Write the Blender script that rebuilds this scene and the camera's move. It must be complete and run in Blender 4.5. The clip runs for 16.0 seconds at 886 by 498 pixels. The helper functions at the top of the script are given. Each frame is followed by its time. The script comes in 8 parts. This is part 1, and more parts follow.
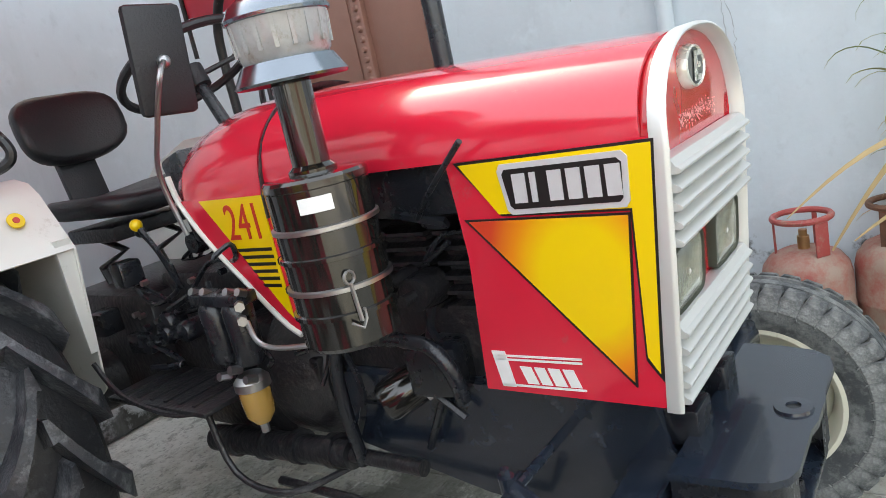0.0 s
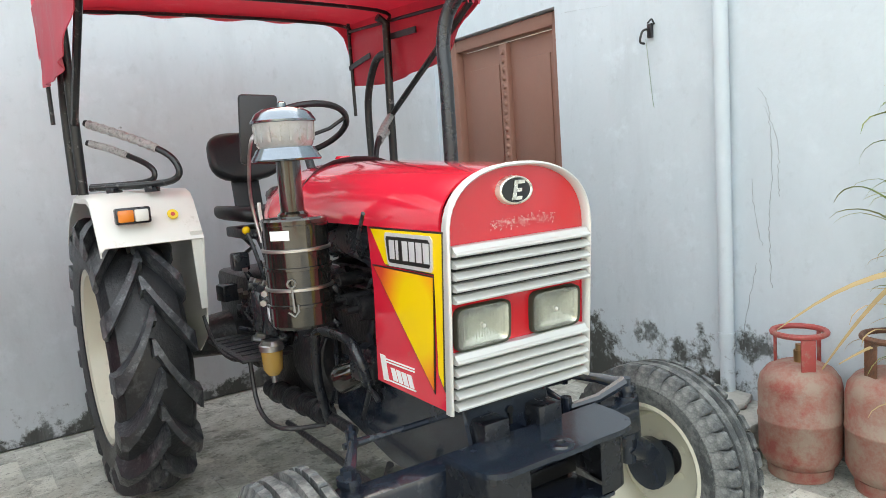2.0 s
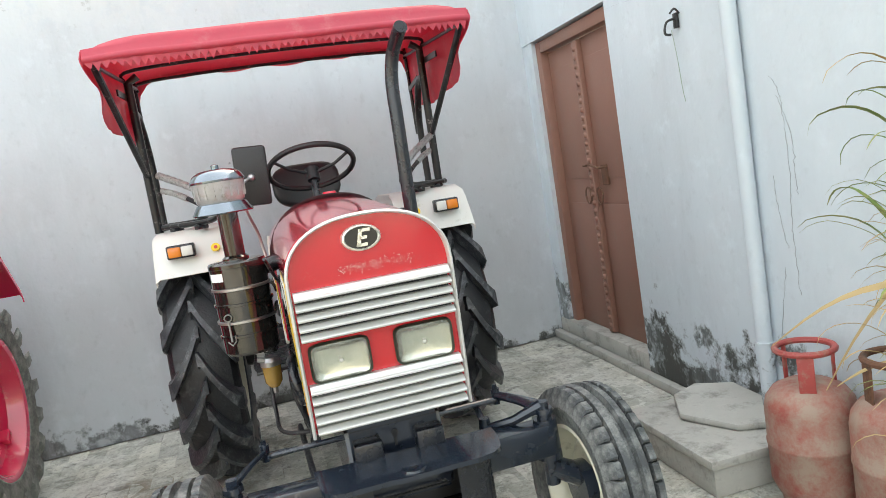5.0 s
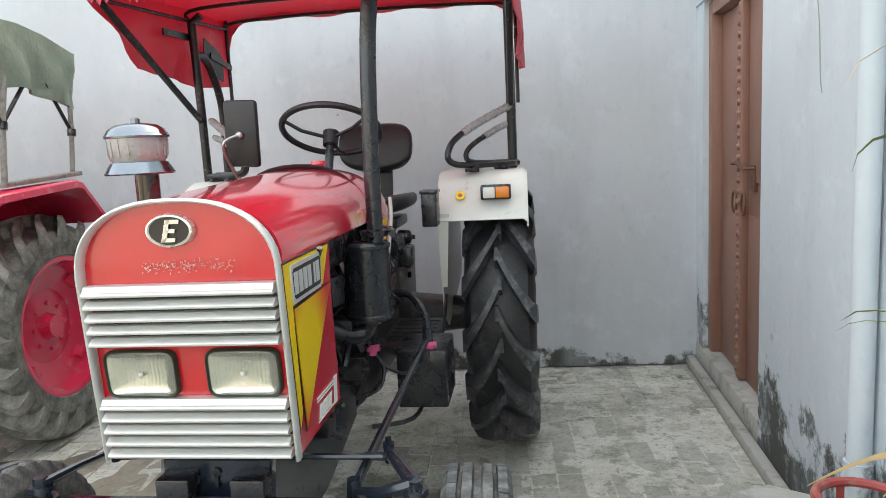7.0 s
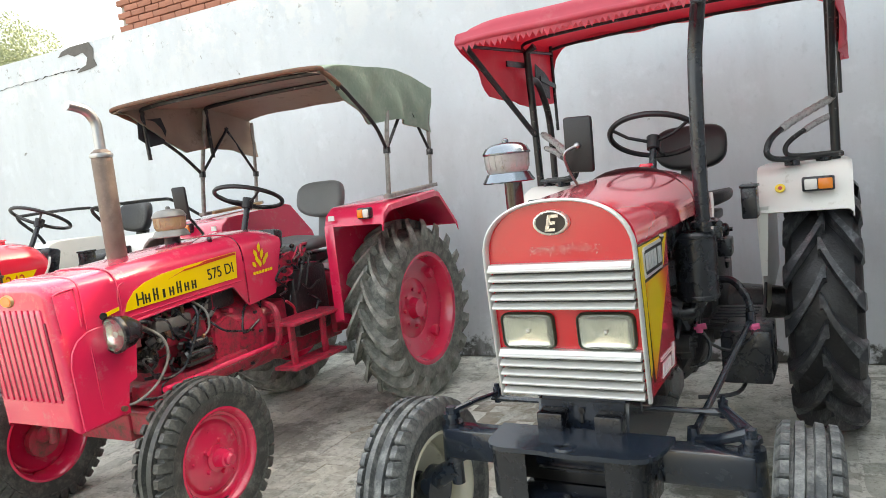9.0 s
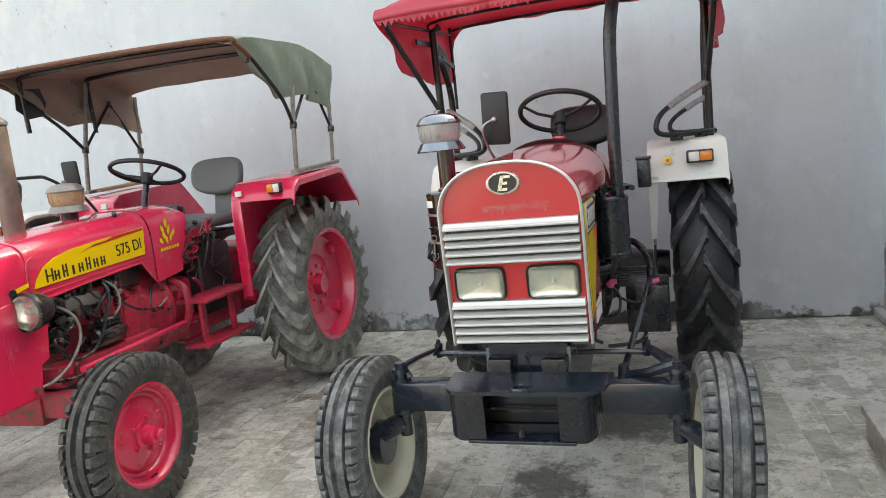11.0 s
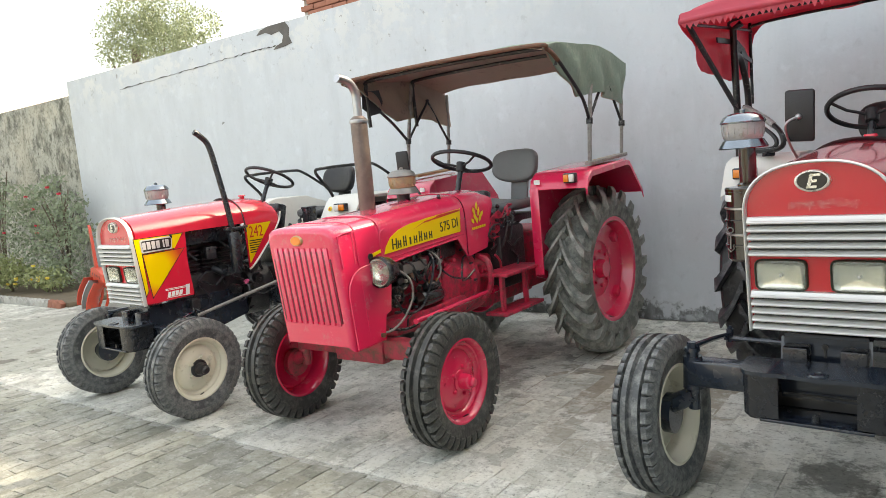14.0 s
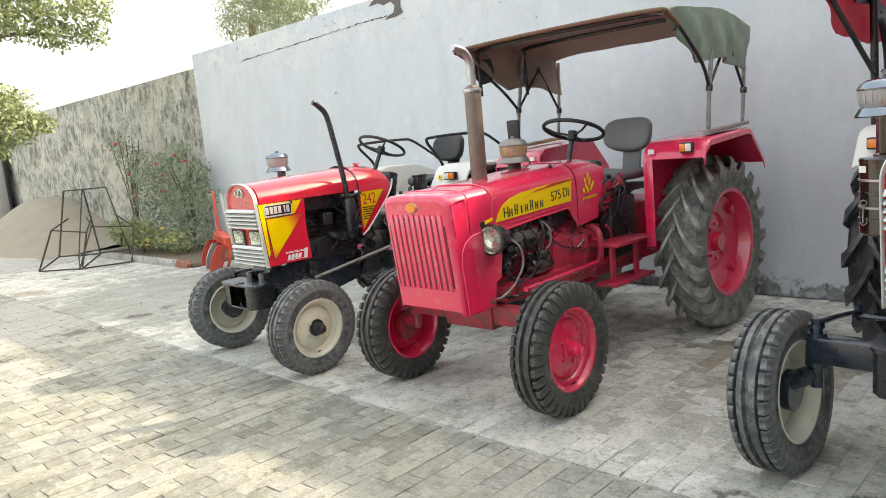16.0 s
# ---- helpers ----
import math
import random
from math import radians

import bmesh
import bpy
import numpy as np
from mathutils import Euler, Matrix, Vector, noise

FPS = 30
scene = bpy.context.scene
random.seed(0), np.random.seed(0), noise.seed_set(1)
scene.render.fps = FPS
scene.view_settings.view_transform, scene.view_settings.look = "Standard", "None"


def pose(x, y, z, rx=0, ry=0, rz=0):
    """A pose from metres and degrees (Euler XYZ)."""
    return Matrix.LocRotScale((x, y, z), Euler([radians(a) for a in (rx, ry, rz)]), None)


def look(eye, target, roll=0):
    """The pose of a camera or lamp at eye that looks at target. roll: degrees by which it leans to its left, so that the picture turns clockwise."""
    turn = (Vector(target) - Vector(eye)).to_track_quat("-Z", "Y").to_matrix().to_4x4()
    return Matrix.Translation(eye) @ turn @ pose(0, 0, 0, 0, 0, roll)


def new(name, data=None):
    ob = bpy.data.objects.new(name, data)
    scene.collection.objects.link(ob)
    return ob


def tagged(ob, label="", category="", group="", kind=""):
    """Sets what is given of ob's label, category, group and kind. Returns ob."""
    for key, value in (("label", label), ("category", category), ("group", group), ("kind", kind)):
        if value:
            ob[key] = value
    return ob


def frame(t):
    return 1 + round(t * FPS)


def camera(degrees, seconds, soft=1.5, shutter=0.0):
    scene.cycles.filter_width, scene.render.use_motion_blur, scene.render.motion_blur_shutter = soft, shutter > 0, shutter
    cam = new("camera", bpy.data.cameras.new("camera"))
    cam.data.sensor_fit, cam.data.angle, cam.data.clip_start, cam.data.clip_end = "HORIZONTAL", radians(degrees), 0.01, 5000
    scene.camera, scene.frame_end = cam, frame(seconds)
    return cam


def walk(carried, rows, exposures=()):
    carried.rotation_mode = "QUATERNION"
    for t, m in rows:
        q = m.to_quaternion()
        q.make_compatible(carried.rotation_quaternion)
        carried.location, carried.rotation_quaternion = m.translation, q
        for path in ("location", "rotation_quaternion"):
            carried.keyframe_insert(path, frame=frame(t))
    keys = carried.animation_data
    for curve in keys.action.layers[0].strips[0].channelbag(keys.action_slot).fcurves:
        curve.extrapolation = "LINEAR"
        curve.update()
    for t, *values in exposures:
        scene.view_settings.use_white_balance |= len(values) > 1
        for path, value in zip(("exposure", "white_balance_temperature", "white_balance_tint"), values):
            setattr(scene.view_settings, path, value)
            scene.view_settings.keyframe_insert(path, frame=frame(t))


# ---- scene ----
from mathutils import noise as mnoise
cam = camera(63.6, 16.0, soft=0.6)
PATH = [
    (0, (0.012, -0.221, 1.364), (1.594, 0.914, 0.91), -12.3),
    (0.5, (0.027, -0.446, 1.36), (1.54, 0.83, 1.071), -10.7),
    (1, (-0.071, -0.742, 1.384), (1.356, 0.622, 1.065), -9.6),
    (1.5, (-0.042, -1.001, 1.391), (1.233, 0.52, 1.144), -7.6),
    (2, (0.089, -1.27, 1.387), (1.246, 0.342, 1.138), -4.1),
    (2.5, (0.084, -1.482, 1.388), (1.182, 0.171, 1.14), -4.4),
    (3, (0.053, -1.695, 1.42), (0.981, 0.046, 1.091), -2.9),
    (3.5, (0.154, -1.842, 1.439), (1.087, -0.085, 1.231), -6.2),
    (4, (0.414, -1.958, 1.453), (1.329, -0.19, 1.257), -6.7),
    (4.2, (0.51, -1.959, 1.457), (1.357, -0.16, 1.248), -8.6),
    (6.3, (1.788, -1.581, 1.467), (2.008, 0.389, 1.208), -3.2),
    (6.5, (1.882, -1.524, 1.477), (2.078, 0.448, 1.207), -3.6),
    (7, (2.061, -1.427, 1.446), (1.901, 0.547, 1.17), -2.8),
    (7.5, (2.22, -1.435, 1.455), (1.775, 0.507, 1.277), -2.0),
    (8, (2.238, -1.555, 1.464), (1.59, 0.316, 1.179), -3.1),
    (8.5, (2.126, -1.758, 1.449), (1.326, 0.065, 1.252), -6.2),
    (8.7, (2.085, -1.84, 1.474), (1.165, -0.076, 1.275), -6.2),
    (10.8, (1.702, -2.133, 1.443), (0.934, -0.307, 1.164), -6.2),
    (11, (1.757, -2.193, 1.43), (1.214, -0.289, 1.15), -6.0),
    (11.5, (1.819, -2.485, 1.475), (1.452, -0.541, 1.184), -6.5),
    (12, (1.838, -2.554, 1.498), (1.275, -0.646, 1.296), -6.5),
    (12.5, (1.814, -2.591, 1.497), (1.007, -0.77, 1.313), -6.2),
    (13, (1.78, -2.605, 1.504), (0.767, -0.893, 1.287), -6.8),
    (13.5, (1.75, -2.63, 1.494), (0.624, -0.989, 1.291), -5.9),
    (14, (1.743, -2.634, 1.474), (0.567, -1.034, 1.233), -5.2),
    (14.5, (1.76, -2.611, 1.437), (0.678, -0.975, 1.046), -4.6),
    (15, (1.748, -2.649, 1.461), (0.65, -1.013, 1.121), -3.9),
    (15.5, (1.733, -2.687, 1.485), (0.426, -1.205, 1.176), -4.8),
    (16, (1.736, -2.717, 1.479), (0.347, -1.309, 1.179), -5.2),
]
walk(cam, [(t, look(eye, target, roll)) for t, eye, target, roll in PATH], [(0, 2.66, 7700, 8), (1, 2.68, 7900, 7), (2, 2.82, 8050, 5), (4, 2.82, 8200, 5), (7, 2.73, 8100, 6), (9, 2.69, 8100, 6), (10.9, 2.43, 8100, 7), (11.5, 2.52, 8050, 7), (12.2, 2.57, 8050, 7), (14, 2.3, 8100, 7), (16, 2.25, 8000, 7)])

# ---- world, sun ----
SUN_AZ = Vector((0.616, 0.788, 0)).normalized()
SUN_EL = radians(39.3)
world = bpy.data.worlds.new("world")
scene.world = world
world.use_nodes = True
wn = world.node_tree
sky = wn.nodes.new("ShaderNodeTexSky")
sky.sky_type = "NISHITA"
sky.sun_disc = False
sky.sun_elevation = SUN_EL
sky.sun_rotation = math.atan2(SUN_AZ.x, SUN_AZ.y)
sky.dust_density = 4.0
sky.air_density = 1.0
haze = wn.nodes.new("ShaderNodeMix")
haze.data_type = "RGBA"
haze.inputs["Factor"].default_value = 0.55
wn.links.new(sky.outputs[0], haze.inputs["A"])
haze.inputs["B"].default_value = (2.75, 2.95, 3.3, 1)
wn.links.new(haze.outputs["Result"], wn.nodes["Background"].inputs[0])
wn.nodes["Background"].inputs[1].default_value = 0.15
sun = new("sun", bpy.data.lights.new("sun", "SUN"))
sun.data.energy = 1.0
sun.data.angle = radians(0.6)
sun.data.color = (1.0, 0.93, 0.82)
sun.matrix_world = look((0, 0, 0), tuple(-(SUN_AZ * math.cos(SUN_EL) + Vector((0, 0, math.sin(SUN_EL))))))


# ---- materials ----
def mat(name, color, rough=0.5, metal=0.0, coat=0.0, grain=0.12, scale=6.0, bump=0.0, bscale=80.0, dirt=None, dirt_amt=0.0, spec=0.5, vary=0.0):
    """A surface with two scales of variation, a dirt layer and fine relief."""
    m = bpy.data.materials.new(name)
    m.use_nodes = True
    nt = m.node_tree
    b = nt.nodes["Principled BSDF"]
    tc = nt.nodes.new("ShaderNodeTexCoord")
    n1 = nt.nodes.new("ShaderNodeTexNoise")
    n1.inputs["Scale"].default_value = scale
    n1.inputs["Detail"].default_value = 6
    n1.inputs["Roughness"].default_value = 0.65
    nt.links.new(tc.outputs["Object"], n1.inputs["Vector"])
    n2 = nt.nodes.new("ShaderNodeTexNoise")
    n2.inputs["Scale"].default_value = bscale
    n2.inputs["Detail"].default_value = 3
    nt.links.new(tc.outputs["Object"], n2.inputs["Vector"])
    mix = nt.nodes.new("ShaderNodeMix")
    mix.data_type = "RGBA"
    lo = [max(0, c * (1 - grain)) for c in color]
    hi = [min(1, c * (1 + grain)) for c in color]
    mix.inputs["A"].default_value = (*lo, 1)
    mix.inputs["B"].default_value = (*hi, 1)
    nt.links.new(n1.outputs["Fac"], mix.inputs["Factor"])
    out = mix.outputs["Result"]
    if vary:
        oi = nt.nodes.new("ShaderNodeObjectInfo")
        hs = nt.nodes.new("ShaderNodeHueSaturation")
        mr = nt.nodes.new("ShaderNodeMapRange")
        mr.inputs["To Min"].default_value = 1 - vary
        mr.inputs["To Max"].default_value = 1 + vary
        nt.links.new(oi.outputs["Random"], mr.inputs["Value"])
        nt.links.new(mr.outputs["Result"], hs.inputs["Value"])
        nt.links.new(out, hs.inputs["Color"])
        out = hs.outputs["Color"]
    if dirt:
        n3 = nt.nodes.new("ShaderNodeTexNoise")
        n3.inputs["Scale"].default_value = scale * 1.7
        n3.inputs["Detail"].default_value = 9
        n3.inputs["Roughness"].default_value = 0.75
        nt.links.new(tc.outputs["Object"], n3.inputs["Vector"])
        rp = nt.nodes.new("ShaderNodeMapRange")
        rp.inputs["From Min"].default_value = 0.62 - dirt_amt * 0.4
        rp.inputs["From Max"].default_value = 0.78 - dirt_amt * 0.3
        nt.links.new(n3.outputs["Fac"], rp.inputs["Value"])
        mx = nt.nodes.new("ShaderNodeMix")
        mx.data_type = "RGBA"
        nt.links.new(rp.outputs["Result"], mx.inputs["Factor"])
        nt.links.new(out, mx.inputs["A"])
        mx.inputs["B"].default_value = (*dirt, 1)
        out = mx.outputs["Result"]
    nt.links.new(out, b.inputs["Base Color"])
    rr = nt.nodes.new("ShaderNodeMapRange")
    rr.inputs["To Min"].default_value = max(0.02, rough - 0.1)
    rr.inputs["To Max"].default_value = min(1, rough + 0.1)
    nt.links.new(n1.outputs["Fac"], rr.inputs["Value"])
    nt.links.new(rr.outputs["Result"], b.inputs["Roughness"])
    b.inputs["Metallic"].default_value = metal
    b.inputs["Coat Weight"].default_value = coat
    b.inputs["Coat Roughness"].default_value = 0.08
    b.inputs["Specular IOR Level"].default_value = spec
    if bump:
        bp = nt.nodes.new("ShaderNodeBump")
        bp.inputs["Strength"].default_value = bump
        bp.inputs["Distance"].default_value = 0.01
        nt.links.new(n2.outputs["Fac"], bp.inputs["Height"])
        nt.links.new(bp.outputs["Normal"], b.inputs["Normal"])
    return m


def glass(name, color, rough=0.05):
    m = bpy.data.materials.new(name)
    m.use_nodes = True
    b = m.node_tree.nodes["Principled BSDF"]
    b.inputs["Base Color"].default_value = (*color, 1)
    b.inputs["Transmission Weight"].default_value = 0.9
    b.inputs["Roughness"].default_value = rough
    b.inputs["IOR"].default_value = 1.45
    return m


def nodes_of(m):
    return m.node_tree, m.node_tree.nodes, m.node_tree.links, m.node_tree.nodes["Principled BSDF"]


RED = mat("red_paint", (0.68, 0.018, 0.046), 0.18, coat=1.0, grain=0.05, bump=0.012, bscale=14, dirt=(0.42, 0.1, 0.1), dirt_amt=0.02)
FADED = mat("faded_red_paint", (0.58, 0.012, 0.022), 0.12, coat=1.0, grain=0.06, scale=7, bump=0.5, bscale=5, dirt=(0.5, 0.07, 0.065), dirt_amt=0.05)
PINK = mat("pinkish_red_paint", (0.70, 0.02, 0.085), 0.24, coat=1.0, grain=0.1, scale=5, bump=0.03, bscale=12, dirt=(0.62, 0.13, 0.17), dirt_amt=0.16)
AXLERED = mat("rusty_red_paint", (0.44, 0.03, 0.065), 0.48, coat=0.15, grain=0.35, scale=12, bump=0.3, bscale=60, dirt=(0.11, 0.06, 0.045), dirt_amt=0.45)
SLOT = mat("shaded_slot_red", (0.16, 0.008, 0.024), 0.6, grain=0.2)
PINKD = mat("greasy_red_paint", (0.52, 0.022, 0.065), 0.45, coat=0.2, grain=0.3, scale=14, bump=0.25, bscale=60, dirt=(0.09, 0.045, 0.04), dirt_amt=0.38)
AMBERJAR = mat("dusty_amber_jar", (0.40, 0.31, 0.17), 0.25, coat=0.5, grain=0.3, scale=16, dirt=(0.3, 0.26, 0.2), dirt_amt=0.3)
DULLMETAL = mat("dull_grey_metal", (0.26, 0.26, 0.25), 0.5, metal=0.6, grain=0.3, scale=18, dirt=(0.3, 0.26, 0.22), dirt_amt=0.3)
CREAM = mat("cream_paint", (0.68, 0.66, 0.54), 0.38, coat=0.25, grain=0.05, dirt=(0.4, 0.37, 0.27), dirt_amt=0.1, bump=0.03)
WHITE = mat("white_paint", (0.74, 0.74, 0.7), 0.35, coat=0.3, grain=0.04, dirt=(0.45, 0.43, 0.36), dirt_amt=0.06)
BLACK = mat("black_enamel", (0.014, 0.016, 0.021), 0.27, grain=0.3, scale=12, bump=0.15, bscale=50, dirt=(0.06, 0.06, 0.06), dirt_amt=0.08, spec=0.6)
NAVY = mat("blue_black_enamel", (0.015, 0.022, 0.035), 0.25, coat=0.6, grain=0.25, scale=7, bump=0.06, bscale=50, dirt=(0.09, 0.10, 0.115), dirt_amt=0.06)
GREASE = mat("oily_black_iron", (0.017, 0.017, 0.020), 0.36, grain=0.5, scale=20, bump=0.4, bscale=70, dirt=(0.07, 0.065, 0.06), dirt_amt=0.24, spec=0.6)
WORN = mat("scuffed_black_tube", (0.013, 0.014, 0.016), 0.32, grain=0.3, scale=14, dirt=(0.36, 0.36, 0.36), dirt_amt=0.12)
RUBBER = mat("tyre_rubber", (0.034, 0.037, 0.043), 0.38, grain=0.45, scale=8, bump=0.3, bscale=90, dirt=(0.19, 0.2, 0.21), dirt_amt=0.33, spec=0.6)
# carcass rubbers are darker than the lugs: groove shade put into their colour
CARCASS = mat("black_rubber_groove_shade", (0.017, 0.018, 0.021), 0.42, grain=0.4, scale=9, bump=0.25, bscale=80, dirt=(0.07, 0.075, 0.08), dirt_amt=0.2)
CARCASSG = mat("dusty_carcass_groove_shade", (0.095, 0.1, 0.093), 0.65, grain=0.35, scale=8, bump=0.3, bscale=80, dirt=(0.26, 0.265, 0.24), dirt_amt=0.5)
RUBBERF = mat("dark_ribbed_rubber", (0.042, 0.044, 0.043), 0.5, grain=0.45, scale=9, bump=0.35, bscale=100, dirt=(0.15, 0.15, 0.135), dirt_amt=0.34)
RUBBERD = mat("dusty_tyre_rubber", (0.066, 0.073, 0.077), 0.5, grain=0.4, scale=9, bump=0.35, bscale=110, dirt=(0.235, 0.245, 0.24), dirt_amt=0.42)
RUBBERG = mat("grey_weathered_rubber", (0.165, 0.175, 0.163), 0.6, grain=0.35, scale=7, bump=0.4, bscale=90, dirt=(0.4, 0.41, 0.38), dirt_amt=0.5)
NICKEL = mat("pale_nickel", (0.82, 0.8, 0.72), 0.28, metal=0.6, grain=0.06, scale=20)
CHROME = mat("brushed_aluminium", (0.70, 0.705, 0.69), 0.42, metal=0.55, grain=0.05, scale=3)
POLISHED = mat("polished_steel", (0.235, 0.275, 0.315), 0.2, metal=1.0, grain=0.2, scale=12)
REFLECTOR = mat("lamp_reflector", (0.80, 0.79, 0.72), 0.2, metal=1.0, grain=0.1, scale=30)
STEEL = mat("bare_steel", (0.45, 0.45, 0.46), 0.35, metal=1.0, grain=0.2, scale=20)
GLOSSBLK = mat("glossy_black_canister", (0.014, 0.013, 0.012), 0.12, metal=0.15, coat=1.0, grain=0.3, scale=4)
VINYL = mat("black_vinyl", (0.015, 0.015, 0.018), 0.42, grain=0.2, bump=0.2, bscale=150)
GREYV = mat("grey_vinyl", (0.17, 0.18, 0.185), 0.5, grain=0.2, bump=0.2, bscale=130)
FILM = mat("packing_film", (0.4, 0.4, 0.4), 0.3, grain=0.35, scale=40, bump=0.6, bscale=120, dirt=(0.1, 0.1, 0.1), dirt_amt=0.3)
PALETUBE = mat("dusty_grey_tube", (0.25, 0.24, 0.225), 0.6, grain=0.3, scale=14, dirt=(0.1, 0.09, 0.08), dirt_amt=0.3)
REDCLOTH = mat("red_canopy_cloth", (0.74, 0.115, 0.175), 0.42, coat=0.15, grain=0.1, scale=4, bump=0.2, bscale=22, dirt=(0.74, 0.22, 0.26), dirt_amt=0.16)
GREENCLOTH = mat("faded_green_tarpaulin", (0.31, 0.41, 0.335), 0.7, grain=0.18, scale=6, bump=0.4, bscale=40, dirt=(0.44, 0.5, 0.44), dirt_amt=0.25)
BROWNCLOTH = mat("brown_canopy_lining", (0.50, 0.41, 0.335), 0.75, grain=0.15, scale=5, bump=0.3, bscale=45, dirt=(0.2, 0.15, 0.12), dirt_amt=0.15)


def thin_cloth(m, amount):
    """Lets daylight glow through a single layer of cloth."""
    nt, N, L, b = nodes_of(m)
    tr = N.new("ShaderNodeBsdfTranslucent")
    L.new(b.inputs["Base Color"].links[0].from_socket, tr.inputs["Color"])
    mx = N.new("ShaderNodeMixShader")
    mx.inputs[0].default_value = amount
    L.new(b.outputs[0], mx.inputs[1])
    L.new(tr.outputs[0], mx.inputs[2])
    L.new(mx.outputs[0], N["Material Output"].inputs["Surface"])


thin_cloth(REDCLOTH, 0.5)
thin_cloth(GREENCLOTH, 0.35)
thin_cloth(BROWNCLOTH, 0.4)
YELLOW = mat("yellow_decal", (0.85, 0.58, 0.008), 0.35, coat=0.3, grain=0.03)
DECALRED = mat("red_decal", (0.55, 0.03, 0.02), 0.35, coat=0.3, grain=0.04)
DECALBLK = mat("black_decal", (0.012, 0.012, 0.012), 0.35, coat=0.3)
SILVER = mat("silver_print", (0.66, 0.66, 0.68), 0.35, metal=0.3, grain=0.08, scale=30)
WHITEP = mat("white_print", (0.8, 0.8, 0.8), 0.5, grain=0.06, scale=40)
AMBER = mat("amber_lens", (0.8, 0.22, 0.02), 0.2, coat=0.5, grain=0.1)
CLEARL = mat("clear_lens", (0.72, 0.7, 0.66), 0.15, coat=0.6, grain=0.06)
LENSG = glass("headlight_glass", (0.93, 0.95, 0.9), 0.08)
GASKET = mat("dull_green_gasket", (0.03, 0.035, 0.022), 0.6, grain=0.3)
BOWL = mat("amber_sediment_bowl", (0.42, 0.25, 0.06), 0.2, coat=0.7, grain=0.2, scale=14)
BRASS = mat("brass_band", (0.55, 0.35, 0.18), 0.35, metal=1.0)
PLASTIC = mat("milky_plastic", (0.33, 0.335, 0.335), 0.16, coat=0.8, grain=0.35, scale=18, dirt=(0.22, 0.2, 0.17), dirt_amt=0.25)
RUST = mat("rusty_iron", (0.16, 0.075, 0.045), 0.75, grain=0.4, scale=14, bump=0.4, bscale=70, dirt=(0.07, 0.05, 0.04), dirt_amt=0.3)
EXHAUST = mat("heat_browned_steel", (0.19, 0.15, 0.13), 0.45, metal=0.6, grain=0.5, scale=9, bump=0.25, dirt=(0.26, 0.2, 0.17), dirt_amt=0.25)
PINKHOSE = mat("pink_plastic", (0.75, 0.12, 0.28), 0.4, grain=0.05)
GREYTANK = mat("dusty_red_paint", (0.31, 0.08, 0.062), 0.65, grain=0.35, scale=4, bump=0.2, bscale=60, dirt=(0.33, 0.24, 0.19), dirt_amt=0.62)
TANKRED = mat("dull_red_ring_paint", (0.36, 0.06, 0.055), 0.5, grain=0.3, scale=9, dirt=(0.3, 0.2, 0.16), dirt_amt=0.3)


# ---- mesh helpers ----
def part(name, bm, material, parent=None, label="", angle=38):
    me = bpy.data.meshes.new(name)
    bmesh.ops.recalc_face_normals(bm, faces=bm.faces[:])
    bm.to_mesh(me)
    bm.free()
    me.materials.append(material)
    me.polygons.foreach_set("use_smooth", [True] * len(me.polygons))
    me.set_sharp_from_angle(angle=radians(angle))
    ob = new(name, me)
    if parent:
        ob.parent = parent
    if label:
        ob["label"] = label
    return ob


def empty(name, m, label, category, group="", kind=""):
    ob = new(name)
    ob.matrix_world = m
    ob.empty_display_size = 0.1
    return tagged(ob, label, category, group, kind)


def B():
    return bmesh.new()


def box(bm, c, s, rot=(0, 0, 0), bev=0.0, taper=1.0):
    r = bmesh.ops.create_cube(bm, size=1.0)
    vs = r["verts"]
    for v in vs:
        if taper != 1.0 and v.co.z > 0:
            v.co.x *= taper
            v.co.y *= taper
    m = pose(*c, *rot) @ Matrix.Diagonal((*s, 1))
    bmesh.ops.transform(bm, matrix=m, verts=vs)
    if bev:
        es = list({e for v in vs for e in v.link_edges})
        bmesh.ops.bevel(bm, geom=es, offset=bev, segments=2, profile=0.5, affect="EDGES")
    return bm


def cyl(bm, p0, p1, r, r2=None, seg=16):
    p0, p1 = Vector(p0), Vector(p1)
    d = p1 - p0
    m = Matrix.Translation((p0 + p1) / 2) @ d.to_track_quat("Z", "Y").to_matrix().to_4x4()
    bmesh.ops.create_cone(bm, cap_ends=True, segments=seg, radius1=r, radius2=r if r2 is None else r2, depth=d.length, matrix=m)
    return bm


def smooth(pts, n=6, closed=False):
    pts = [Vector(p) for p in pts]
    out = []
    k = len(pts)
    for i in range(k if closed else k - 1):
        a = pts[(i - 1) % k] if closed or i > 0 else pts[0]
        b, c = pts[i], pts[(i + 1) % k]
        d = pts[(i + 2) % k] if closed or i + 2 < k else pts[-1]
        for j in range(n):
            t = j / n
            out.append(0.5 * (2 * b + (c - a) * t + (2 * a - 5 * b + 4 * c - d) * t * t + (3 * b - a - 3 * c + d) * t ** 3))
    if not closed:
        out.append(pts[-1])
    return out


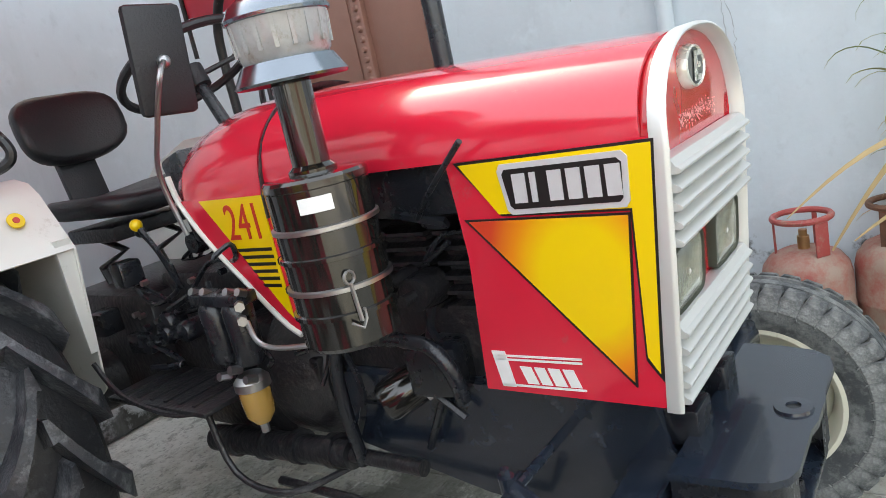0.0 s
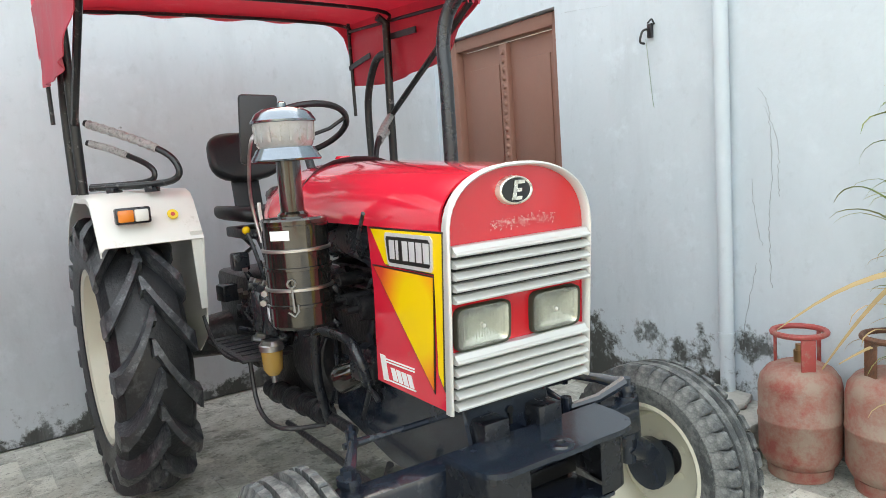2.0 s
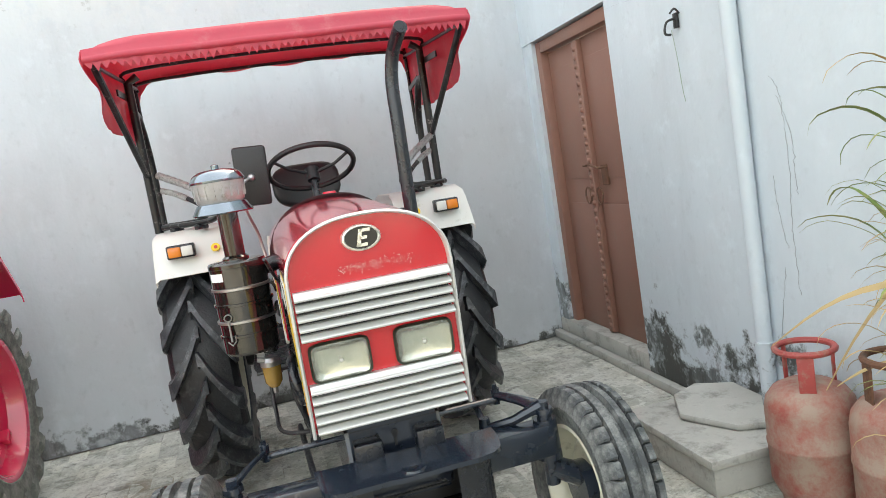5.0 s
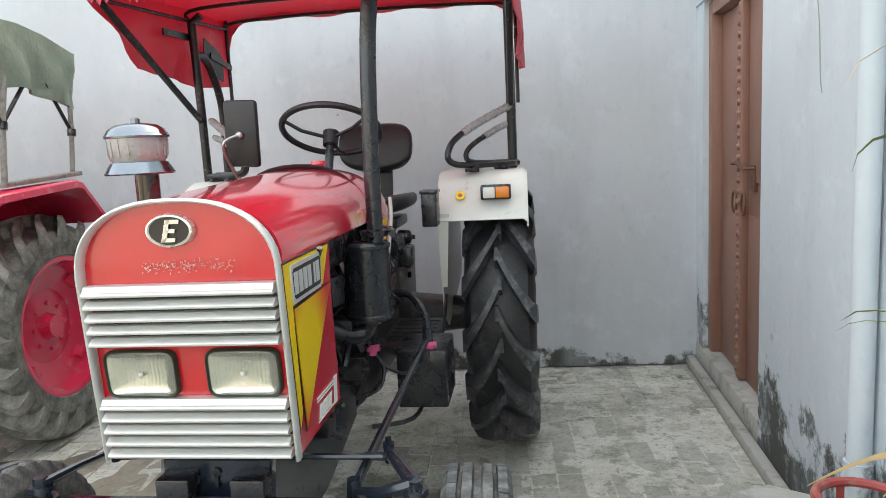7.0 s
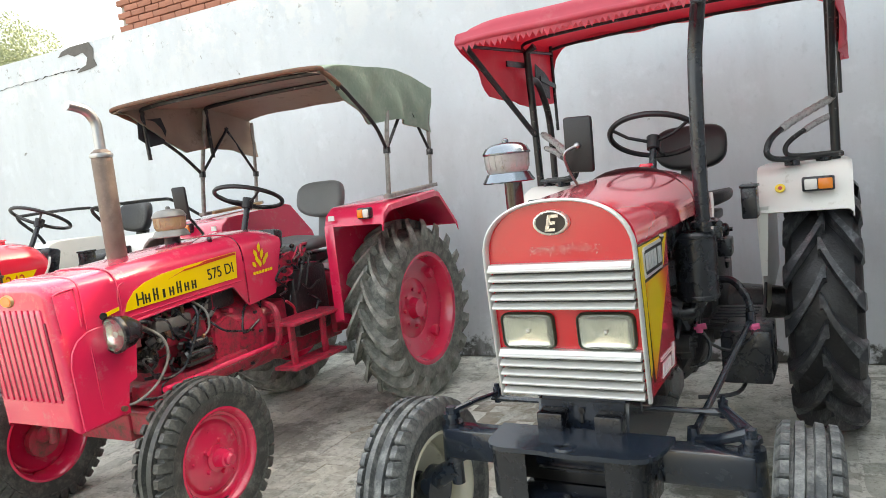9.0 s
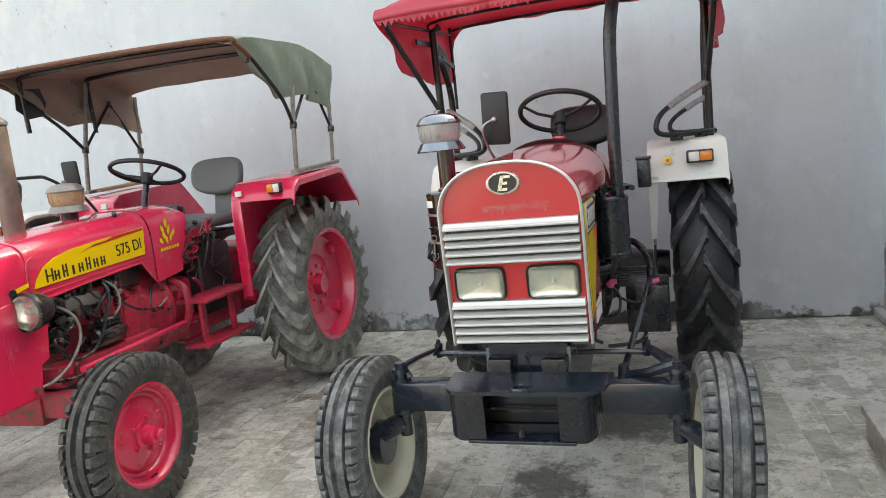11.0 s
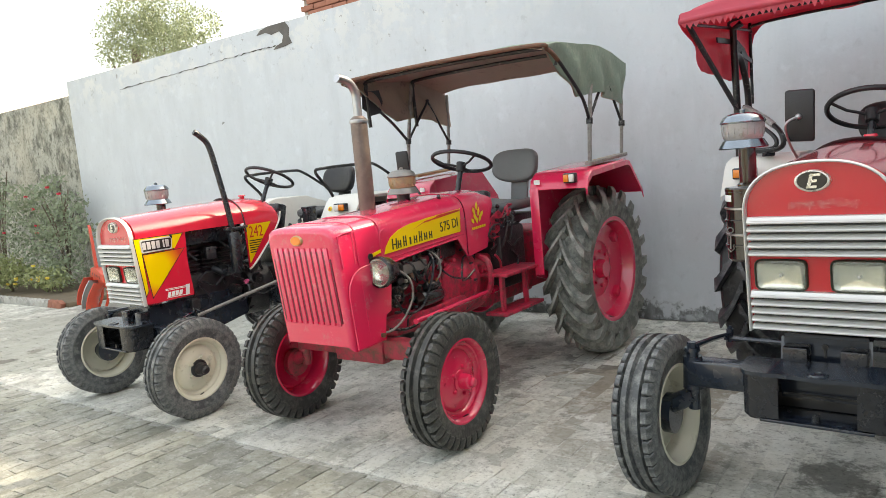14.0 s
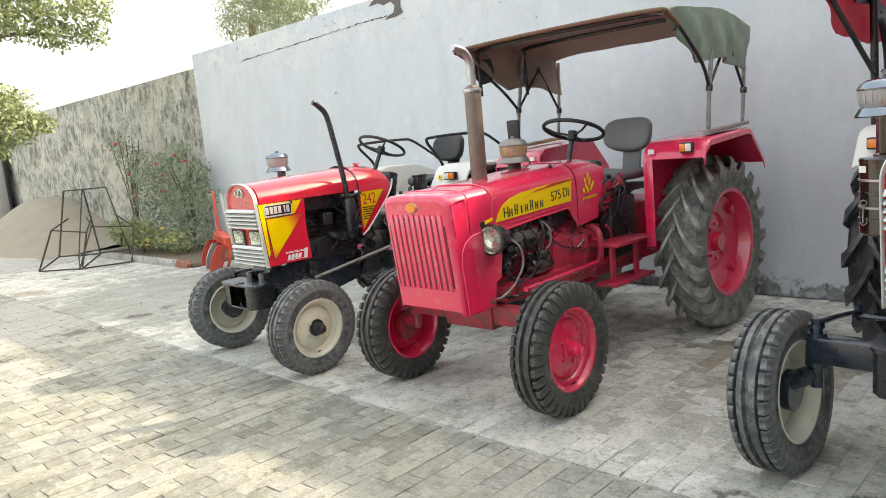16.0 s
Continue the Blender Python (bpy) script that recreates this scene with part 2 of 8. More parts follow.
def tube(bm, pts, r, seg=8, closed=False, flat=1.0):
    pts = [Vector(p) for p in pts]
    n = len(pts)
    rings = []
    up = None
    for i, p in enumerate(pts):
        a = pts[i - 1] if i or closed else p
        b = pts[(i + 1) % n] if i < n - 1 or closed else p
        d = (b - a).normalized()
        if up is None:
            up = d.orthogonal().normalized()
        up = (up - d * up.dot(d)).normalized()
        side = d.cross(up)
        rr = r[i] if isinstance(r, (list, tuple)) else r
        rings.append([bm.verts.new(p + (up * math.cos(2 * math.pi * k / seg) + side * flat * math.sin(2 * math.pi * k / seg)) * rr) for k in range(seg)])
    for i in range(n if closed else n - 1):
        a, b = rings[i], rings[(i + 1) % n]
        for k in range(seg):
            bm.faces.new((a[k], a[(k + 1) % seg], b[(k + 1) % seg], b[k]))
    if not closed:
        bm.faces.new(rings[0][::-1])
        bm.faces.new(rings[-1])
    return bm


def lathe(bm, prof, m=None, seg=32, closed=False):
    """Turns a profile of (radius, height) about local z, then places it by m."""
    m = m or Matrix()
    rings = []
    for r, h in prof:
        if r < 1e-5:
            rings.append([bm.verts.new(m @ Vector((0, 0, h)))])
        else:
            rings.append([bm.verts.new(m @ Vector((r * math.cos(2 * math.pi * k / seg), r * math.sin(2 * math.pi * k / seg), h))) for k in range(seg)])
    pairs = list(zip(rings, rings[1:])) + ([(rings[-1], rings[0])] if closed else [])
    for a, b in pairs:
        for k in range(seg):
            k2 = (k + 1) % seg
            if len(a) == 1 and len(b) > 1:
                bm.faces.new((a[0], b[k], b[k2]))
            elif len(b) == 1 and len(a) > 1:
                bm.faces.new((a[k], a[k2], b[0]))
            elif len(a) > 1:
                bm.faces.new((a[k], a[k2], b[k2], b[k]))
    return bm


def prism(bm, pts, off):
    """A slab: the outline pts pushed along off."""
    off = Vector(off)
    a = [bm.verts.new(p) for p in pts]
    b = [bm.verts.new(Vector(p) + off) for p in pts]
    bm.faces.new(a)
    bm.faces.new(b[::-1])
    n = len(a)
    for i in range(n):
        bm.faces.new((a[i], b[i], b[(i + 1) % n], a[(i + 1) % n]))
    return bm


def loft(bm, rows, close_ends=False, wrap=False):
    """A skin over rows of equally many points."""
    vr = [[bm.verts.new(p) for p in row] for row in rows]
    for a, b in zip(vr, vr[1:]):
        n = len(a)
        for k in range(n if wrap else n - 1):
            bm.faces.new((a[k], a[(k + 1) % n], b[(k + 1) % n], b[k]))
    if close_ends:
        bm.faces.new(vr[0][::-1])
        bm.faces.new(vr[-1])
    return bm


def thick(bm, d):
    """Gives an open skin a thickness."""
    bmesh.ops.recalc_face_normals(bm, faces=bm.faces[:])
    bmesh.ops.solidify(bm, geom=bm.faces[:], thickness=d)
    return bm


def letters(text, size, m, material, parent, name="lettering", depth=0.002, shear=0.0):
    cu = bpy.data.curves.new(name, "FONT")
    cu.body, cu.size, cu.extrude, cu.align_x, cu.align_y, cu.shear = text, size, depth, "CENTER", "CENTER", shear
    tmp = bpy.data.objects.new(name, cu)
    scene.collection.objects.link(tmp)
    me = bpy.data.meshes.new_from_object(tmp.evaluated_get(bpy.context.evaluated_depsgraph_get()))
    bpy.data.objects.remove(tmp)
    me.materials.clear()
    me.materials.append(material)
    me.transform(m)
    ob = new(name, me)
    ob.parent = parent
    return ob


XAX = pose(0, 0, 0, 0, 90, 0)


# ---- setting ----
BACK_Y, DOOR_X, PIPE_X = 3.15, 3.32, 3.10
WALL_END = -9.35


def wall_mat(name, base, damp, stains, worn_from=9.0):
    m = mat(name, base, 0.75, grain=0.1, scale=0.9, bump=0.12, bscale=40)
    nt, N, L, b = nodes_of(m)
    src = b.inputs["Base Color"].links[0].from_socket
    geo = N.new("ShaderNodeNewGeometry")
    sep = N.new("ShaderNodeSeparateXYZ")
    L.new(geo.outputs["Position"], sep.inputs[0])
    nz = N.new("ShaderNodeTexNoise")
    nz.inputs["Scale"].default_value = 4.0
    nz.inputs["Detail"].default_value = 10
    nz.inputs["Roughness"].default_value = 0.7
    L.new(geo.outputs["Position"], nz.inputs["Vector"])
    # flaking black mould that creeps up from the damp foot of the wall
    mul = N.new("ShaderNodeMath")
    mul.operation = "MULTIPLY_ADD"
    mul.inputs[1].default_value = -1.0 / damp
    mul.inputs[2].default_value = 1.0
    L.new(sep.outputs["Z"], mul.inputs[0])
    add = N.new("ShaderNodeMath")
    add.operation = "MULTIPLY_ADD"
    add.inputs[1].default_value = 0.42
    L.new(mul.outputs[0], add.inputs[0])
    L.new(nz.outputs["Fac"], add.inputs[2])
    ramp = N.new("ShaderNodeMapRange")
    ramp.inputs["From Min"].default_value = stains
    ramp.inputs["From Max"].default_value = stains + 0.07
    L.new(add.outputs[0], ramp.inputs["Value"])
    mx = N.new("ShaderNodeMix")
    mx.data_type = "RGBA"
    L.new(ramp.outputs["Result"], mx.inputs["Factor"])
    L.new(src, mx.inputs["A"])
    mx.inputs["B"].default_value = (0.07, 0.075, 0.07, 1)
    # small chips and pits
    n2 = N.new("ShaderNodeTexNoise")
    n2.inputs["Scale"].default_value = 9.0
    n2.inputs["Detail"].default_value = 4
    L.new(geo.outputs["Position"], n2.inputs["Vector"])
    r2 = N.new("ShaderNodeMapRange")
    r2.inputs["From Min"].default_value = 0.755
    r2.inputs["From Max"].default_value = 0.78
    L.new(n2.outputs["Fac"], r2.inputs["Value"])
    m2 = N.new("ShaderNodeMix")
    m2.data_type = "RGBA"
    L.new(r2.outputs["Result"], m2.inputs["Factor"])
    L.new(mx.outputs["Result"], m2.inputs["A"])
    m2.inputs["B"].default_value = (0.16, 0.165, 0.16, 1)
    src = m2.outputs["Result"]
    for sc, zs, lo, hi, k, fac in ((2.2, 0.22, 0.5, 0.68, 0.8, 0.5), (14.0, 0.8, 0.56, 0.7, 0.82, 0.6), (5.0, 1.0, 0.55, 0.66, 1.12, 0.6), (0.6, 0.6, 0.5, 0.62, 0.86, 0.5)):
        mp = N.new("ShaderNodeVectorMath")
        mp.operation = "MULTIPLY"
        mp.inputs[1].default_value = (1, 1, zs)
        L.new(geo.outputs["Position"], mp.inputs[0])
        nz = N.new("ShaderNodeTexNoise")
        nz.inputs["Scale"].default_value = sc
        nz.inputs["Detail"].default_value = 9
        nz.inputs["Roughness"].default_value = 0.7
        L.new(mp.outputs[0], nz.inputs["Vector"])
        r = N.new("ShaderNodeMapRange")
        r.inputs["From Min"].default_value = lo
        r.inputs["From Max"].default_value = hi
        r.inputs["To Max"].default_value = fac
        L.new(nz.outputs["Fac"], r.inputs["Value"])
        x = N.new("ShaderNodeMix")
        x.data_type = "RGBA"
        L.new(r.outputs["Result"], x.inputs["Factor"])
        L.new(src, x.inputs["A"])
        x.inputs["B"].default_value = (min(0.8, base[0] * k), min(0.8, base[1] * k), min(0.8, base[2] * k), 1)
        src = x.outputs["Result"]
    # flaked limewash towards the coping
    mz = N.new("ShaderNodeMapRange")
    mz.inputs["From Min"].default_value = worn_from
    mz.inputs["From Max"].default_value = worn_from + 0.6
    L.new(sep.outputs["Z"], mz.inputs["Value"])
    for sc, lo, hi, col, fac in ((2.6, 0.5, 0.54, (0.66, 0.67, 0.66), 0.75), (7.0, 0.6, 0.63, (0.2, 0.2, 0.19), 0.8)):
        nz = N.new("ShaderNodeTexNoise")
        nz.inputs["Scale"].default_value = sc
        nz.inputs["Detail"].default_value = 9
        nz.inputs["Roughness"].default_value = 0.75
        L.new(geo.outputs["Position"], nz.inputs["Vector"])
        r = N.new("ShaderNodeMapRange")
        r.inputs["From Min"].default_value = lo
        r.inputs["From Max"].default_value = hi
        r.inputs["To Max"].default_value = fac
        L.new(nz.outputs["Fac"], r.inputs["Value"])
        pr = N.new("ShaderNodeMath")
        pr.operation = "MULTIPLY"
        L.new(r.outputs["Result"], pr.inputs[0])
        L.new(mz.outputs["Result"], pr.inputs[1])
        x = N.new("ShaderNodeMix")
        x.data_type = "RGBA"
        L.new(pr.outputs[0], x.inputs["Factor"])
        L.new(src, x.inputs["A"])
        x.inputs["B"].default_value = (*col, 1)
        src = x.outputs["Result"]
    L.new(src, b.inputs["Base Color"])
    return m


WALL = wall_mat("blue_grey_limewash", (0.56, 0.60, 0.64), 0.36, 0.80, 2.55)
WALLR = wall_mat("pale_blue_limewash", (0.58, 0.65, 0.70), 0.7, 0.71)


def old_wall_mat():
    """Grey cement plaster with black mould running down in broken streaks."""
    m = mat("mouldy_old_plaster", (0.44, 0.44, 0.39), 0.9, grain=0.3, scale=1.6, bump=0.5, bscale=30)
    nt, N, L, b = nodes_of(m)
    src = b.inputs["Base Color"].links[0].from_socket
    geo = N.new("ShaderNodeNewGeometry")
    for sc, zs, lo, hi, col, fac in ((2.2, 0.8, 0.47, 0.57, (0.15, 0.155, 0.125), 0.75), (9.0, 0.55, 0.5, 0.6, (0.06, 0.062, 0.052), 0.75), (1.1, 0.9, 0.5, 0.6, (0.56, 0.53, 0.45), 0.65), (26.0, 0.7, 0.53, 0.62, (0.07, 0.07, 0.06), 0.6)):
        mp = N.new("ShaderNodeVectorMath")
        mp.operation = "MULTIPLY"
        mp.inputs[1].default_value = (1, 1, zs)
        L.new(geo.outputs["Position"], mp.inputs[0])
        nz = N.new("ShaderNodeTexNoise")
        nz.inputs["Scale"].default_value = sc
        nz.inputs["Detail"].default_value = 8
        nz.inputs["Roughness"].default_value = 0.72
        L.new(mp.outputs[0], nz.inputs["Vector"])
        r = N.new("ShaderNodeMapRange")
        r.inputs["From Min"].default_value = lo
        r.inputs["From Max"].default_value = hi
        r.inputs["To Max"].default_value = fac
        L.new(nz.outputs["Fac"], r.inputs["Value"])
        x = N.new("ShaderNodeMix")
        x.data_type = "RGBA"
        L.new(r.outputs["Result"], x.inputs["Factor"])
        L.new(src, x.inputs["A"])
        x.inputs["B"].default_value = (*col, 1)
        src = x.outputs["Result"]
    L.new(src, b.inputs["Base Color"])
    return m


OLDWALL = old_wall_mat()
CONCRETE = mat("grey_cement", (0.42, 0.42, 0.39), 0.85, grain=0.25, scale=4, bump=0.3, bscale=50, dirt=(0.2, 0.2, 0.18), dirt_amt=0.3)
JOINT = mat("sandy_joint", (0.27, 0.262, 0.24), 0.95, grain=0.3, scale=8, bump=0.3)
BRICK = mat("red_brick", (0.36, 0.15, 0.10), 0.85, grain=0.25, scale=3, bump=0.3, vary=0.15)
MORTAR = mat("brick_mortar", (0.42, 0.38, 0.34), 0.9, grain=0.2)
DOORB = mat("brown_door_paint", (0.27, 0.135, 0.10), 0.5, grain=0.15, scale=6, bump=0.1, dirt=(0.25, 0.15, 0.115), dirt_amt=0.15)
SAND = mat("sand", (0.31, 0.275, 0.215), 0.95, grain=0.2, scale=3, bump=0.5, bscale=60)
EARTH = mat("earth", (0.16, 0.13, 0.09), 0.95, grain=0.3, scale=5, bump=0.5)

bm = B()
box(bm, (0, 0, -0.0572), (600, 600, 0.1))
tagged(part("ground", bm, JOINT), "pale earth and sand bedding of the yard", "ground", kind="structure")

bm = B()
box(bm, ((WALL_END + 3.7) / 2, BACK_Y + 0.13, 1.6), (3.7 - WALL_END, 0.26, 3.2))
back = tagged(part("wall_back", bm, WALL), "long plastered yard wall in blue-grey limewash", "wall", kind="structure")
bm = B()
box(bm, ((WALL_END - 26) / 2, BACK_Y + 0.16, 1.5), (26 + WALL_END, 0.24, 3.0))
tagged(part("wall_old", bm, OLDWALL), "old boundary wall with peeling mouldy plaster", "wall", kind="structure")

# side wall, a little out of square, with the door near the corner
SIDE = pose(3.2, 1.785, 0, 0, 0, -3.7)
bm = B()
box(bm, (0.2, -4.0, 2.5), (0.4, 8.0, 5.0))
w = tagged(part("wall_side", bm, WALLR), "pale blue side wall with flaking damp patches", "wall", kind="structure")
w.matrix_world = SIDE
bm = B()
box(bm, (0.2, 0.75, 3.61), (0.4, 1.5, 2.78))
box(bm, (0.2, 1.34, 1.11), (0.38, 0.3, 2.22))
w = tagged(part("wall_over_door", bm, WALLR), "pale blue wall over the recessed door", "wall", kind="structure")
w.matrix_world = SIDE
bm = B()
box(bm, (0.1, 0.67, 0.075), (0.2, 1.36, 0.15), bev=0.012)
box(bm, (-0.03, 0.32, 0.025), (0.055, 2.1, 0.06), bev=0.012)
w = tagged(part("door_step", bm, CONCRETE), "worn cement step below the brown door", "step", kind="structure")
w.matrix_world = SIDE


def build_door():
    d = tagged(empty("door_1", SIDE @ pose(0.06, 0.58, 0.15), "", ""), "closed brown double door with a studded middle strip", "door", kind="structure")
    bm = B()
    for y in (-0.545, 0.57):
        box(bm, (0.03, y, 1.03), (0.1, 0.08, 2.06), bev=0.006)
    box(bm, (0.03, 0, 2.02), (0.1, 1.05, 0.08), bev=0.006)
    part("frame", bm, DOORB, d)
    for c, w in ((-0.245, 0.51), (0.272, 0.51)):
        bm = B()
        box(bm, (0.055, c, 0.985), (0.035, w, 1.97), bev=0.004)
        for k in range(2):
            box(bm, (0.034, c, 0.5 + k * 0.95), (0.012, w - 0.16, 0.78), bev=0.004)
        part("door_leaf", bm, DOORB, d)
    bm = B()
    box(bm, (0.022, 0.01, 0.985), (0.045, 0.075, 1.95), bev=0.008)
    part("cover_strip", bm, DOORB, d)
    for k in range(34):
        bm = B()
        cyl(bm, (0.0, 0.01, 0.06 + k * 0.056), (-0.014, 0.01, 0.06 + k * 0.056), 0.022, 0.012, 8)
        part("stud", bm, DOORB, d)
    bm = B()
    tube(bm, [(0.0, 0.06, 1.15), (-0.03, 0.04, 1.15), (-0.035, -0.05, 1.16), (-0.03, -0.17, 1.13), (0.02, -0.19, 1.13)], 0.008, 6)
    part("latch", bm, RUST, d, "rusty iron latch bar")
    bm = B()
    box(bm, (0.026, -0.15, 1.08), (0.015, 0.08, 0.13), bev=0.003)
    part("latch_plate", bm, RUST, d)
    for y in (-0.11, 0.06):
        bm = B()
        tube(bm, [Vector((-0.01, y + 0.04 * math.cos(a), 0.95 + 0.055 * math.sin(a))) for a in np.linspace(0, 2 * math.pi, 14)[:-1]], 0.006, 6, closed=True)
        part("ring_pull", bm, RUST, d)


build_door()


def build_pipe():
    p = empty("drain_pipe", SIDE @ pose(-0.04, -1.142, 0), "pale blue painted plastic drain pipe on the wall", "pipe")
    bm = B()
    cyl(bm, (0, 0, 0), (0, 0, 4.6), 0.034, seg=20)
    part("pipe_shaft", bm, WALLR, p)
    for z in (0.44, 2.9):
        bm = B()
        cyl(bm, (0, 0, z - 0.04), (0, 0, z + 0.04), 0.04, seg=20)
        part("collar", bm, WALLR, p)


build_pipe()


def build_hook():
    h = empty("wall_hook", SIDE @ pose(-0.004, -0.715, 1.93), "small dark iron hook with hanging string", "hook")
    bm = B()
    box(bm, (-0.008, 0, 0.02), (0.016, 0.03, 0.07), bev=0.003)
    tube(bm, smooth([(0, 0, 0.03), (-0.05, 0.01, 0.02), (-0.06, 0.02, -0.03), (-0.03, 0.02, -0.04)]), 0.006, 6)
    tube(bm, smooth([(0, -0.02, 0.05), (-0.03, -0.03, 0.07), (-0.05, -0.02, 0.05)]), 0.005, 6)
    part("iron_hook", bm, GREASE, h)
    bm = B()
    tube(bm, smooth([(-0.03, 0.01, -0.02), (-0.02, 0.005, -0.15), (-0.02, -0.01, -0.3), (-0.015, -0.015, -0.36)]), 0.0018, 5)
    part("string", bm, GREENCLOTH, h)


build_hook()


# ---- tractor pieces ----
def rear_tyre(R, w, n, material):
    """A driven tyre with slanting lugs, its axle along x."""
    bm = B()
    hw = w / 2
    rim = R * 0.60
    prof = [(rim, -hw * 0.82), (rim + 0.02, -hw * 0.95), (R * 0.76, -hw * 1.04), (R - 0.12, -hw * 0.97), (R - 0.088, -hw * 0.82), (R - 0.07, -hw * 0.4), (R - 0.064, 0)]
    prof = prof + [(r, -h) for r, h in prof[-2::-1]]
    lathe(bm, prof + [(rim - 0.01, hw * 0.7), (rim - 0.01, -hw * 0.7)], XAX, 56, closed=True)

    return bm


def tread_lug(R, w, side, n):
    """One slanting lug of a driven tyre."""
    hw = w / 2

    def ring(th, a, r, wd):
        return Vector((a, -math.cos(th) * r, math.sin(th) * r)) + Vector((0, math.sin(th), math.cos(th))) * wd

    bm = B()
    st = []
    fat = 18 / n
    for f, rt, rb, wd in ((-0.10, R - 0.006, R - 0.08, 0.027), (-0.02, R - 0.002, R - 0.08, 0.025), (0.22, R, R - 0.085, 0.021), (0.45, R - 0.003, R - 0.09, 0.021), (0.68, R - 0.01, R - 0.1, 0.024), (0.9, R - 0.024, R - 0.13, 0.029), (1.05, R - 0.052, R - 0.16, 0.034), (1.10, R - 0.13, R - 0.19, 0.03)):
        a = side * hw * f
        th = -0.44 * min(f, 1.0) ** 0.78 * (w / 0.31) * (0.63 / R) if f > 0 else 0.0
        b0 = a if f < 1 else side * hw * 0.93
        wd *= fat
        st.append([ring(th, b0, rb, -wd * 1.3), ring(th, a, rt, -wd), ring(th, a, rt, wd), ring(th, b0, rb, wd * 1.3)])
    loft(bm, st, close_ends=True)
    bmesh.ops.bevel(bm, geom=[e for e in bm.edges if e.calc_face_angle(0) > 0.6], offset=0.005, segments=1, affect="EDGES")
    return bm


def front_tyre(R, w, lugs, material):
    bm = B()
    hw = w / 2
    rim = R * 0.59
    prof = [(rim, -hw * 0.75), (rim + 0.015, -hw * 0.9), (R * 0.72, -hw * 1.02), (R * 0.8, -hw * 1.05), (R - 0.06, -hw * 1.0), (R - 0.034, -hw * 0.86), (R - 0.026, -hw * 0.62), (R - 0.026, -hw * 0.48), (R - 0.003, -hw * 0.44), (R, -hw * 0.16), (R - 0.02, -hw * 0.1)]
    prof = prof + [(r, -h) for r, h in prof[::-1]]
    lathe(bm, prof + [(rim - 0.008, hw * 0.6), (rim - 0.008, -hw * 0.6)], XAX, 72, closed=True)
    return bm


def tread_block(R, w, side, long=1.0):
    """One shoulder block of a front tyre."""
    hw = w / 2
    bm = B()
    rows = []
    for q, lift in ((-0.022, 0.006), (-0.018, 0.0), (0.017, 0.0), (0.022, 0.006)):
        rows.append([Vector((side * hw * f, q * long * k + (0.006 if f > 0.9 else 0), r - lift)) for f, r, k in ((0.58, R - 0.04, 1.0), (0.6, R - 0.002, 0.92), (0.86, R - 0.004, 0.92), (1.02, R - 0.024, 0.98), (1.085, R - 0.064, 1.02), (0.9, R - 0.09, 1.0))])
    loft(bm, rows, close_ends=True, wrap=True)
    return bm


